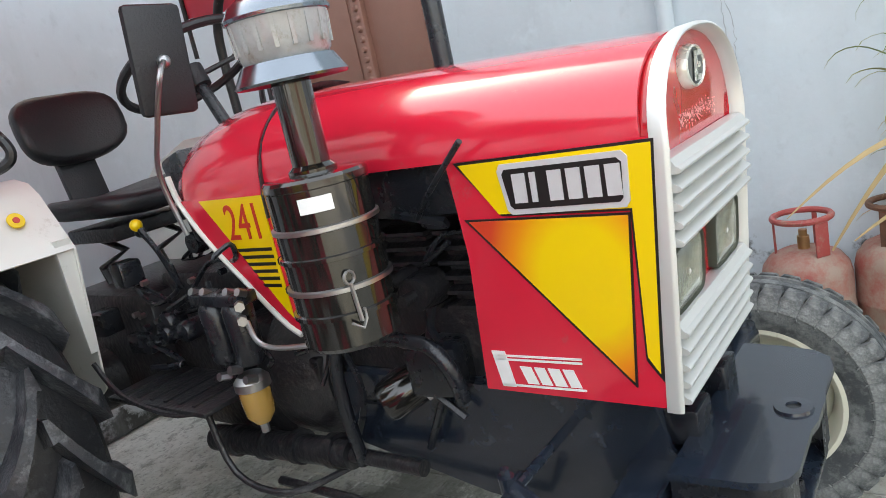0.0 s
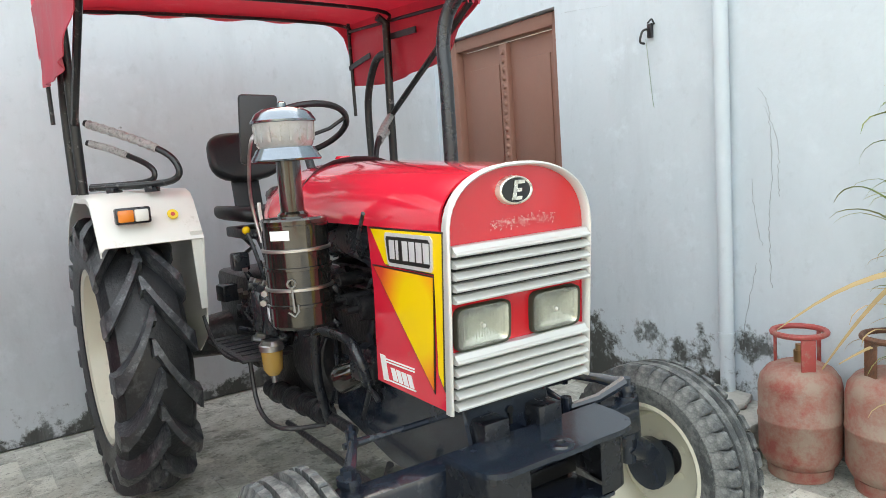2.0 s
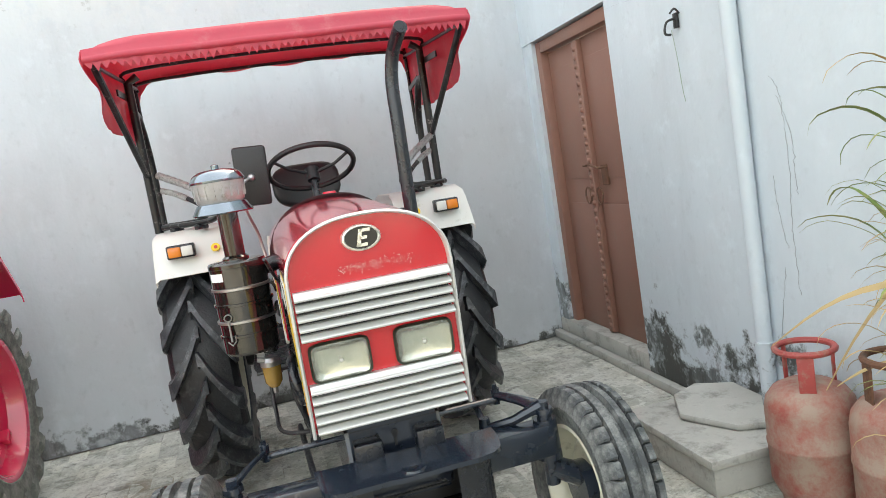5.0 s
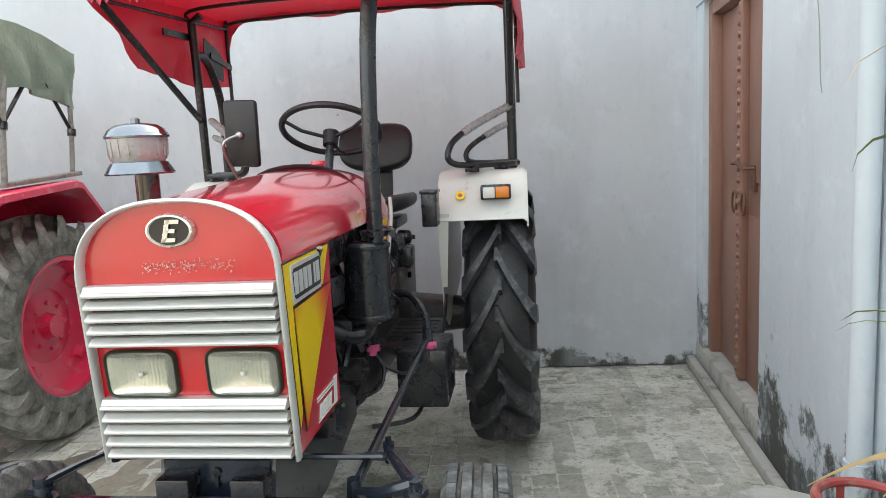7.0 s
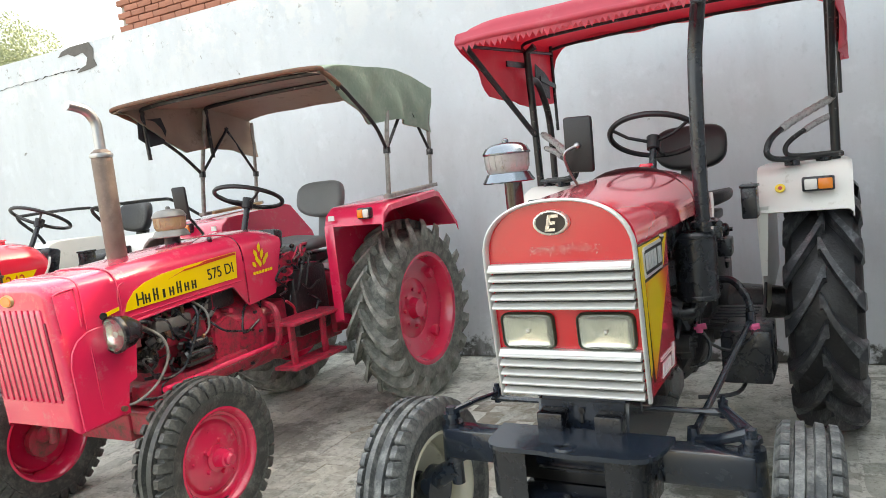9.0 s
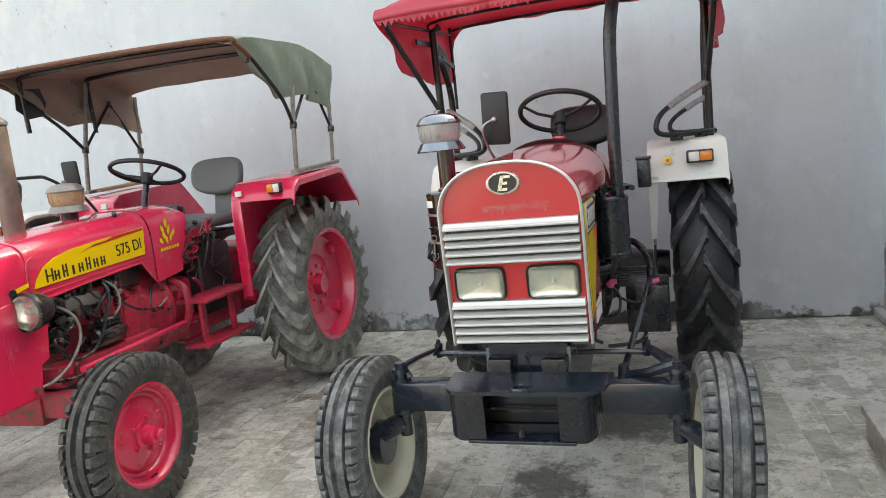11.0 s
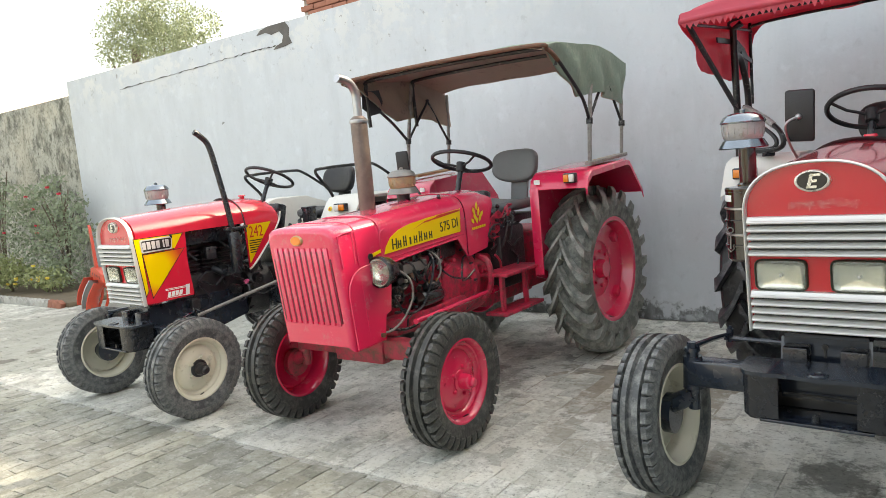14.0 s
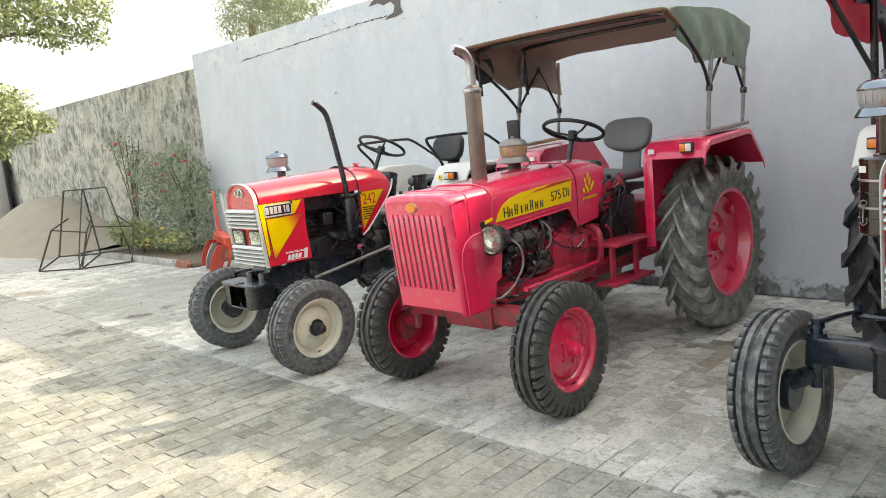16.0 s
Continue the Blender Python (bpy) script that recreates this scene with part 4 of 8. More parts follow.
    for y in (1.16, 1.66):
        bm = B()
        z = edge(y)
        tube(bm, smooth([(-hw + 0.035, y + 0.02, 1.75), (-hw + 0.035, y + 0.01, z - 0.12), (-hw + 0.05, y, z - 0.05), (-hw + 0.11, y, z - 0.016), (0, y, z - 0.004), (hw - 0.11, y, z - 0.016), (hw - 0.05, y, z - 0.05), (hw - 0.035, y + 0.01, z - 0.12)], 6), 0.0125, 8)
        part("cross_hoop", bm, WORN, c)
    bm = B()
    tube(bm, smooth([(-hw + 0.02, yf + 0.16, 1.98), (-hw + 0.004, yf + 0.05, 2.03), (-hw + 0.07, yf - 0.006, 2.055), (0, yf - 0.008, 2.066), (hw - 0.07, yf - 0.006, 2.055), (hw - 0.004, yf + 0.05, 2.03), (hw - 0.004, yf + 0.16, 1.98)], 8), 0.0125, 10)
    part("front_edge_tube", bm, RUST, c)
    return c


# ---- the two red tractors with arched hoods ----
FLAKE = mat("pinkish_flakes", (0.66, 0.42, 0.4), 0.6, grain=0.2, scale=60)


def fender(parent, s, hw0, hw1, ax_y, R, zt, y_front, z_front, material, back=True):
    """Mudguard over a rear wheel: flat top plate bent down at the front, with an inner wall."""
    f = new("fender")
    f.parent = parent
    x0, x1 = s * hw0, s * hw1
    prof = [(y_front, z_front), (y_front + 0.012, z_front + 0.02), (y_front + 0.10, zt - 0.05), (y_front + 0.14, zt - 0.015), (y_front + 0.2, zt), (ax_y + 0.1, zt + 0.0), (ax_y + 0.35, zt - 0.08), (ax_y + 0.55, zt - 0.22)]
    bm = B()
    rows = [[Vector((x0, y, z)), Vector((x1 - s * 0.02, y, z)), Vector((x1, y + 0.0, z - 0.015)), Vector((x1, y + 0.005, z - 0.035))] for y, z in prof]
    loft(bm, rows)
    thick(bm, 0.006)
    part("fender_top", bm, material, f, angle=50)
    bm = B()
    pts = [(x0, y, z - 0.004) for y, z in prof] + [(x0, ax_y + 0.5, 0.75), (x0, y_front + 0.25, 0.62), (x0, y_front + 0.09, 0.72)]
    prism(bm, pts, (-s * 0.006, 0, 0))
    part("inner_wall", bm, material, f)
    bm = B()
    prism(bm, [(x0, y_front + 0.005, z_front + 0.03), (x0 + s * 0.045, y_front + 0.005, z_front + 0.03), (x0 + s * 0.02, y_front + 0.06, 0.84), (x0, y_front + 0.06, 0.84)], (0, 0.012, 0))
    part("front_strip", bm, material, f)
    return f


def hand_rail(parent, s, x, y, z):
    r = new("hand_rail")
    r.parent = parent
    bm = B()
    tube(bm, smooth([(s * 0.735, 1.86, 1.64), (s * 0.66, 1.78, 1.60), (s * 0.50, 1.60, 1.5), (s * 0.455, 1.555, 1.43), (s * 0.47, 1.565, 1.385), (s * 0.55, 1.62, 1.37), (s * 0.75, 1.82, 1.37)], 6), 0.014, 8)
    part("outer_loop", bm, WORN, r)
    bm = B()
    tube(bm, smooth([(s * 0.735, 1.88, 1.56), (s * 0.66, 1.83, 1.53), (s * 0.55, 1.72, 1.46), (s * 0.52, 1.69, 1.41), (s * 0.56, 1.72, 1.38), (s * 0.74, 1.88, 1.375)], 6), 0.012, 8)
    part("inner_loop", bm, WORN, r)
    # torn packing film still wound round the upper tubes
    bm = B()
    tube(bm, smooth([(s * 0.725, 1.85, 1.634), (s * 0.66, 1.78, 1.60), (s * 0.57, 1.68, 1.549), (s * 0.515, 1.615, 1.511)], 8), [0.018 + 0.0025 * math.sin(k * 2.3) for k in range(len(smooth([(0, 0, 0)] * 4, 8)))], 10)
    part("film_wrap", bm, FILM, r, "torn grey packing film")
    bm = B()
    tube(bm, smooth([(s * 0.725, 1.872, 1.556), (s * 0.66, 1.83, 1.53), (s * 0.6, 1.772, 1.494)], 8), 0.0155, 10)
    part("film_wrap", bm, FILM, r, "torn grey packing film")
    for k in (0.2, 0.7):
        bm = B()
        box(bm, (s * (0.5 + 0.25 * k), 1.58 + 0.22 * k, 1.352), (0.035, 0.06, 0.025), (0, 0, s * 45), bev=0.003)
        part("rail_clamp", bm, BLACK, r)


def big_hood(T, number):
    hood = new("hood")
    hood.parent = T
    hw = 0.238
    # hood skin, front to cowl seam
    bm = B()
    rows = []
    for y, zc, w, zs in ((0.0, 1.362, hw, 1.21), (0.2, 1.375, hw + 0.002, 1.212), (0.5, 1.39, hw + 0.006, 1.214), (0.8, 1.402, hw + 0.010, 1.214), (0.875, 1.404, hw + 0.012, 1.214)):
        rows.append([Vector((x, y, z)) for x, z in arch(w, zs, zc, 10, 2.35)])
    loft(bm, rows)
    thick(bm, 0.006)
    part("hood_skin", bm, RED, hood, angle=60)
    bm = B()
    rows = []
    for y, zc, w, zs in ((0.885, 1.406, hw + 0.016, 1.20), (1.0, 1.404, hw + 0.02, 1.2), (1.1, 1.396, hw + 0.02, 1.2), (1.18, 1.375, hw + 0.015, 1.2), (1.225, 1.34, hw + 0.0, 1.2), (1.235, 1.30, hw - 0.03, 1.2)):
        rows.append([Vector((x, y, z)) for x, z in arch(w, zs, zc, 10, 2.35)])
    loft(bm, rows)
    thick(bm, 0.006)
    part("cowl_skin", bm, RED, hood, angle=60)
    bm = B()
    tube(bm, [(x * 1.02, 0.88, z + 0.004) for x, z in arch(hw + 0.014, 1.14, 1.407, 10, 2.35)], 0.014, 6, flat=0.4)
    part("strap", bm, GREASE, hood, "dark rubber strap")
    bm = B()
    cyl(bm, (0.03, 1.04, 1.395), (0.03, 1.04, 1.415), 0.02, seg=18)
    cyl(bm, (0.03, 1.04, 1.415), (0.03, 1.04, 1.426), 0.032, 0.026, seg=18)
    part("filler_cap", bm, RED, hood)
    for s in (-1, 1):
        # front side panel
        bm = B()
        x = s * hw
        prism(bm, [(x, -0.015, 1.215), (x, 0.012, 0.748), (x, 0.385, 0.752), (x, 0.365, 1.03), (x, 0.375, 1.215)], (-s * 0.008, 0, 0))
        part("side_panel", bm, RED, hood)
        # cowl side panel with its slanting edge
        bm = B()
        x = s * (hw + 0.018)
        prism(bm, [(x, 0.87, 1.205), (x, 0.875, 0.86), (x, 0.9, 0.875), (x, 1.02, 0.985), (x, 1.13, 1.10), (x, 1.2, 1.205)], (-s * 0.008, 0, 0))
        part("cowl_panel", bm, RED, hood)
        bm = B()
        tube(bm, smooth([(x, 0.875, 0.855), (x, 0.93, 0.89), (x, 1.02, 0.98), (x, 1.135, 1.10), (x, 1.205, 1.2), (x - s * 0.005, 1.23, 1.27)], 4), 0.008, 6)
        part("edge_trim", bm, WHITE, hood)
        # stickers
        xs, t = s * (hw + 0.001), s * 0.003
        d = flat_decal(T, "side_sticker", [(0.355, 1.211), (-0.023, 1.212), (0.0165, 0.80), (0.042, 0.838), (0.0305, 1.1005), (0.271, 1.1055)], xs, t, DECALBLK)
        flat_decal(d, "triangle_outline", [(0.355, 1.1028), (0.0312, 1.0976), (0.0655, 0.784)], xs, t * 0.9, DECALBLK)
        flat_decal(d, "yellow_field", [(0.344, 1.206), (-0.018, 1.207), (0.020, 0.815), (0.038, 0.845), (0.026, 1.105), (0.275, 1.11)], xs + t, t * 0.6, YELLOW)
        flat_decal(d, "sunburst_triangle", [(0.344, 1.099), (0.035, 1.094), (0.068, 0.795)], xs + t, t * 0.6, GLOW)
        # name plate: plain blocks in place of its letters
        bm = B()
        prism(bm, [(xs + t * 1.6, y, z) for y, z in ((0.262, 1.188), (0.255, 1.2), (0.03, 1.2), (0.021, 1.19), (0.026, 1.118), (0.033, 1.108), (0.245, 1.108), (0.253, 1.116))], (t, 0, 0))
        pl = part("name_plate", bm, SILVER, T, "black plate with a silver rim")
        bm = B()
        prism(bm, [(xs + t * 2.6, y, z) for y, z in ((0.252, 1.182), (0.246, 1.19), (0.039, 1.19), (0.031, 1.182), (0.036, 1.124), (0.042, 1.118), (0.238, 1.118), (0.245, 1.125))], (t * 0.5, 0, 0))
        part("plate_face", bm, DECALBLK, pl)
        for k in range(6):
            y = 0.232 - k * 0.0345
            bm = B()
            ww = 0.012 if k == 1 else 0.026
            prism(bm, [(xs + t * 3.1, y, 1.181), (xs + t * 3.1, y - ww, 1.181), (xs + t * 3.1, y - ww + 0.002, 1.129), (xs + t * 3.1, y + 0.001, 1.129)], (t * 0.6, 0, 0))
            part("letter_block", bm, SILVER, pl)
        # lower script as slanting bars
        bm = B()
        for y, z, w, h in ((0.335, 0.80, 0.03, 0.075), (0.28, 0.79, 0.024, 0.035), (0.25, 0.79, 0.022, 0.035), (0.22, 0.79, 0.024, 0.035), (0.19, 0.79, 0.022, 0.035)):
            prism(bm, [(xs, y + w / 2 - 0.006, z - h / 2), (xs, y - w / 2 - 0.006, z - h / 2), (xs, y - w / 2 + 0.006, z + h / 2), (xs, y + w / 2 + 0.006, z + h / 2)], (t * 0.6, 0, 0))
        for zz in (0.826, 0.818, 0.764):
            prism(bm, [(xs, 0.345, zz), (xs, 0.165, zz + 0.002), (xs, 0.165, zz + 0.006), (xs, 0.345, zz + 0.004)], (t * 0.6, 0, 0))
        part("model_script", bm, WHITEP, T, "white script marks")
        # number sticker on the cowl
        xc = s * (hw + 0.019)
        d = flat_decal(T, "number_sticker", [(1.12, 1.20), (0.885, 1.198), (0.885, 0.90), (0.9, 0.915)], xc, t, YELLOW)
        for k in range(6):
            z = 1.075 - k * 0.018
            y1 = 1.02 - k * 0.012
            flat_decal(d, "stripe", [(y1, z), (0.895, z), (0.895, z - 0.008), (y1 - 0.006, z - 0.008)], xc + t, t * 0.5, DECALBLK)
        m = pose(xc + t, 0.968, 1.135, 90, 0, 90 * s)
        letters(number, 0.125, m @ Matrix.Diagonal((0.72, 1, 1, 1)), DECALRED, d, "number")
    # front face
    fr = new("grille")
    fr.parent = T

    def fy(z):
        return -0.035 * (z - 0.745) / 0.42 if z < 1.17 else -0.035

    bm = B()
    pts = [(x * 0.97, fy(z) + 0.020, z) for x, z in arch(hw, 1.19, 1.358, 12, 2.35)]
    pts = [(-hw * 0.97, 0.020, 0.75)] + pts + [(hw * 0.97, 0.020, 0.75)]
    prism(bm, pts, (0, 0.02, 0))
    part("face_plate", bm, FADED, fr, "faded red sheet with flaking paint")
    bm = B()
    path = [(-hw, 0.0, 0.742), (-hw, fy(1.0), 1.0)] + [(x, fy(z), z) for x, z in arch(hw, 1.19, 1.364, 12, 2.35)] + [(hw, fy(1.0), 1.0), (hw, 0.0, 0.742)]
    rows = []
    for p in path:
        p = Vector(p)
        c = Vector((0, p.y, min(p.z, 1.19)))
        d = (p - c).normalized() if p.z > 1.19 else Vector((math.copysign(1, p.x), 0, 0))
        rows.append([p + d * o + Vector((0, yy, 0)) for o, yy in ((0.003, 0.020), (0.005, 0.0), (0.003, -0.007), (-0.001, -0.009), (-0.005, -0.006), (-0.007, 0.02))])
    loft(bm, rows)
    thick(bm, 0.002)
    part("chrome_surround", bm, CHROME, fr, "bright aluminium edge band", angle=60)
    for z0, n, dz in ((0.752, 5, 0.0305), (1.031, 5, 0.0295)):
        # black strip behind the bars: its colour stands for shade in the gaps
        bm = B()
        box(bm, (0, fy(z0 + 0.06) + 0.0175, z0 + 0.064), (2 * hw - 0.03, 0.004, 0.118), (4.8, 0, 0))
        part("grille_backing", bm, DECALBLK, fr)
        for k in range(n):
            z = z0 + k * dz
            bm = B()
            last = k == n - 1
            h = 0.025 if last else 0.0195
            y = fy(z)
            rows = []
            for x in (-hw + 0.012, hw - 0.012):
                rows.append([Vector((x, y + a, z + b)) for a, b in ((0.022, 0), (-0.014, 0.0), (-0.0185, 0.002), (-0.0195, 0.006), (-0.0165, 0.010), (-0.012, 0.0115), (-0.004, h - 0.001), (0.0, h), (0.022, h))])
            loft(bm, rows, close_ends=True, wrap=True)
            part("grille_bar", bm, CHROME, fr)
    for s in (-1, 1):
        l = new("headlight")
        l.parent = T
        l.matrix_local = pose(s * 0.125, fy(0.96) + 0.0095, 0.957, 5, 0, 0)
        bm = B()
        outer = [Vector((0.088 * math.copysign(abs(math.cos(a)) ** 0.3, math.cos(a)), 0, 0.058 * math.copysign(abs(math.sin(a)) ** 0.3, math.sin(a)))) for a in np.linspace(0, 2 * math.pi, 49)[:-1]]
        loft(bm, [[p * k + Vector((0, y, 0)) for p in outer] for k, y in ((1.02, 0.016), (1.012, -0.002), (0.985, -0.005), (0.945, -0.003), (0.93, 0.004))], wrap=True)
        part("gasket", bm, GASKET, l, "dark green rubber gasket", angle=60)
        bm = B()
        loft(bm, [[p * k + Vector((0, y, 0)) for p in outer] for k, y in ((0.93, 0.0), (0.8, 0.0035), (0.6, 0.006), (0.35, 0.0078), (0.12, 0.0086), (0.002, 0.0088))], wrap=True, close_ends=False)
        part("reflector", bm, REFLECTOR, l, "bright curved reflector", angle=70)
        bm = B()
        bmesh.ops.create_uvsphere(bm, u_segments=14, v_segments=10, radius=0.007, matrix=pose(0, 0.001, 0))
        part("bulb", bm, CLEARL, l)
        bm = B()
        loft(bm, [[p * k + Vector((0, y, 0)) for p in outer] for k, y in ((0.94, 0.0), (0.9, -0.0015), (0.6, -0.003), (0.2, -0.004), (0.002, -0.004))], wrap=True)
        ln = part("lens", bm, LENSG, l, "ribbed clear glass lens", angle=70)
        ln.visible_shadow = False
        for k in range(15):
            bm = B()
            box(bm, (-0.063 + k * 0.009, -0.0035, 0.006), (0.002, 0.0016, 0.07))
            rb = part("lens_rib", bm, LENSG, l)
            rb.visible_shadow = False
    bm = B()
    lathe(bm, [(0.047, 0.012), (0.05, 0.016), (0.055, 0.014), (0.0585, 0.006), (0.0585, -0.002)], pose(-0.01, fy(1.29) + 0.018, 1.295, 90, 0, 0) @ Matrix.Diagonal((1, 0.66, 1, 1)), 40)
    bd = part("emblem", bm, NICKEL, T, "oval black emblem with a pale metal rim")
    bm = B()
    lathe(bm, [(0, 0.0125), (0.049, 0.0125), (0.0495, 0.009)], pose(-0.01, fy(1.29) + 0.018, 1.295, 90, 0, 0) @ Matrix.Diagonal((1, 0.66, 1, 1)), 40)
    part("emblem_field", bm, DECALBLK, bd)
    bm = B()
    yy = fy(1.29) - 0.0085
    for dx, dz, w, h in ((-0.008, 0.0, 0.011, 0.05), (0.010, 0.0205, 0.030, 0.009), (0.008, 0.0, 0.022, 0.009), (0.007, -0.0205, 0.032, 0.009)):
        prism(bm, [(dx - w / 2 + dz * 0.25, yy, 1.293 + dz - h / 2), (dx + w / 2 + dz * 0.25, yy, 1.293 + dz - h / 2), (dx + w / 2 + dz * 0.25 + h * 0.25, yy, 1.293 + dz + h / 2), (dx - w / 2 + dz * 0.25 + h * 0.25, yy, 1.293 + dz + h / 2)], (0, -0.003, 0))
    bm.transform(Matrix.Translation((-0.014, 0.012, 0.002)))
    part("emblem_bars", bm, NICKEL, bd)
    bm = B()
    rnd = random.Random(7)
    for k in range(190):
        x, z = rnd.uniform(-0.09, 0.13), 1.212 + rnd.gauss(0, 0.007)
        w, h = rnd.uniform(0.0006, 0.003), rnd.uniform(0.001, 0.0045)
        y = fy(1.2) + 0.0195
        prism(bm, [(x, y, z), (x + w, y, z + w * 0.2), (x + w * 0.8, y, z + h), (x - w * 0.1, y, z + h * 0.8)], (0, -0.0012, 0))
    fl = part("flaked_print", bm, FLAKE, T, "flaking remains of white print")
    fl["kind"] = "stuff"


def air_cleaner(T):
    a = new("air_cleaner")
    a.parent = T
    a.matrix_local = pose(-0.38, 0.57, 0.865, 0, 0, 0)
    bm = B()
    lathe(bm, [(0, 0.055), (0.088, 0.055), (0.096, 0.065), (0.098, 0.362), (0.1, 0.364), (0.1, 0.376), (0.095, 0.382), (0.05, 0.386), (0, 0.386)], None, 36)
    part("canister", bm, GLOSSBLK, a, "glossy black oil-bath canister")
    for z in (0.125, 0.175, 0.235, 0.29):
        bm = B()
        lathe(bm, [(0.097, z - 0.006), (0.103, z - 0.004), (0.103, z + 0.004), (0.097, z + 0.006)], None, 36)
        part("clamp_band", bm, STEEL if z in (0.175, 0.29) else GLOSSBLK, a)
    bm = B()
    cyl(bm, (0.0, 0, 0.385), (0.0, 0, 0.60), 0.036, seg=24)
    part("intake_pipe", bm, GLOSSBLK, a)
    bm = B()
    lathe(bm, [(0.046, 0.384), (0.046, 0.392), (0.041, 0.396), (0.037, 0.4)], None, 24)
    part("neck", bm, GLOSSBLK, a)
    bm = B()
    lathe(bm, [(0.036, 0.57), (0.041, 0.572), (0.041, 0.586), (0.036, 0.588)], None, 24)
    box(bm, (-0.02, -0.045, 0.579), (0.012, 0.025, 0.014))
    part("band", bm, BRASS, a, "copper-coloured hose band")
    bm = B()
    rows = []
    for ang in np.linspace(-2.75, -2.12, 8):
        rows.append([Vector((0.0985 * math.cos(ang), 0.0985 * math.sin(ang), z)) for z in (0.322, 0.35)])
    loft(bm, rows)
    thick(bm, -0.001)
    part("paper_label", bm, WHITEP, a, "white paper label")
    bm = B()
    tube(bm, [(-0.06 + 0.018 * math.cos(t), -0.085, 0.155 + 0.018 * math.sin(t)) for t in np.linspace(0, 2 * math.pi, 11)[:-1]], 0.004, 6, closed=True)
    tube(bm, [(-0.06, -0.085, 0.14), (-0.06, -0.092, 0.03)], 0.005, 6)
    tube(bm, [(-0.08, -0.08, 0.03), (-0.06, -0.092, 0.01), (-0.04, -0.09, 0.03), (-0.04, -0.09, 0.06)], 0.004, 6)
    bm.transform(Matrix.Translation((-0.06, -0.088, 0.16)) @ Matrix.Diagonal((0.7, 1, 0.66, 1)) @ Matrix.Translation((0.06, 0.088, -0.1)))
    part("toggle_clip", bm, DULLMETAL, a, "steel wire toggle clip")
    bm = B()
    tube(bm, smooth([(0.05, 0.06, 0.33), (0.12, 0.08, 0.34), (0.2, 0.08, 0.36)]), 0.03, 12)
    part("hose", bm, BLACK, a)
    bm = B()
    box(bm, (0.0, 0.1, 0.2), (0.06, 0.02, 0.22), bev=0.004)
    for z in (0.17, 0.23):
        cyl(bm, (-0.045, 0.085, z), (-0.06, 0.085, z), 0.01, seg=6)
    part("bracket", bm, BLACK, a)


def engine_clutter(T, m_block, m_pipe, s, seed):
    """The engine and gearbox with the fittings of one side."""
    e = new("engine")
    e.parent = T
    bm = B()
    box(bm, (0, 0.62, 0.70), (0.26, 0.52, 0.36), bev=0.02)
    part("engine_block", bm, m_block, e)
    for k in range(3):
        bm = B()
        y = 0.45 + k * 0.17
        rows = []
        for j in range(24):
            q = 0.135 if j % 4 in (1, 2) else 0.112
            z = 0.87 + j * 0.0085
            rows.append([Vector((sx * q, y + sy * (q * 0.6 - 0.008), z)) for sx, sy in ((-1, -1), (1, -1), (1, 1), (-1, 1))])
        loft(bm, rows, close_ends=True, wrap=True)
        part("cylinder", bm, m_block, e)
    bm = B()
    box(bm, (0, 0.62, 1.085), (0.16, 0.5, 0.07), bev=0.02)
    part("rocker_cover", bm, m_block, e)
    bm = B()
    box(bm, (0, 0.12, 0.95), (0.4, 0.07, 0.4), bev=0.01)
    part("radiator", bm, m_block, e)
    bm = B()
    lathe(bm, [(0, 0), (0.13, 0), (0.15, 0.02), (0.15, 0.05), (0.13, 0.06)], pose(0, 0.24, 0.92, 90, 0, 0), 28)
    part("fan_drum", bm, m_block, e)
    bm = B()
    lathe(bm, [(0, 0), (0.19, 0), (0.22, 0.03), (0.22, 0.16), (0.18, 0.22), (0, 0.22)], pose(0, 1.14, 0.68, 90, 0, 0), 32)
    part("flywheel_housing", bm, m_block, e)
    bm = B()
    box(bm, (0, 1.42, 0.66), (0.32, 0.6, 0.36), bev=0.03)
    part("gearbox", bm, m_block, e)
    bm = B()
    box(bm, (0, 1.85, 0.72), (0.4, 0.5, 0.42), bev=0.03)
    part("rear_housing", bm, m_block, e)
    bm = B()
    box(bm, (0, 1.45, 0.9), (0.22, 0.4, 0.14), bev=0.02)
    part("gear_cover", bm, m_block, e)
    for x in (-1, 1):
        bm = B()
        cyl(bm, (x * 0.18, 1.97, 0.63), (x * 0.48, 1.97, 0.63), 0.11, 0.08, 20)
        part("axle_tube", bm, m_block, e)
    side_fittings(T, m_block, m_pipe, s, seed, e)
    return e


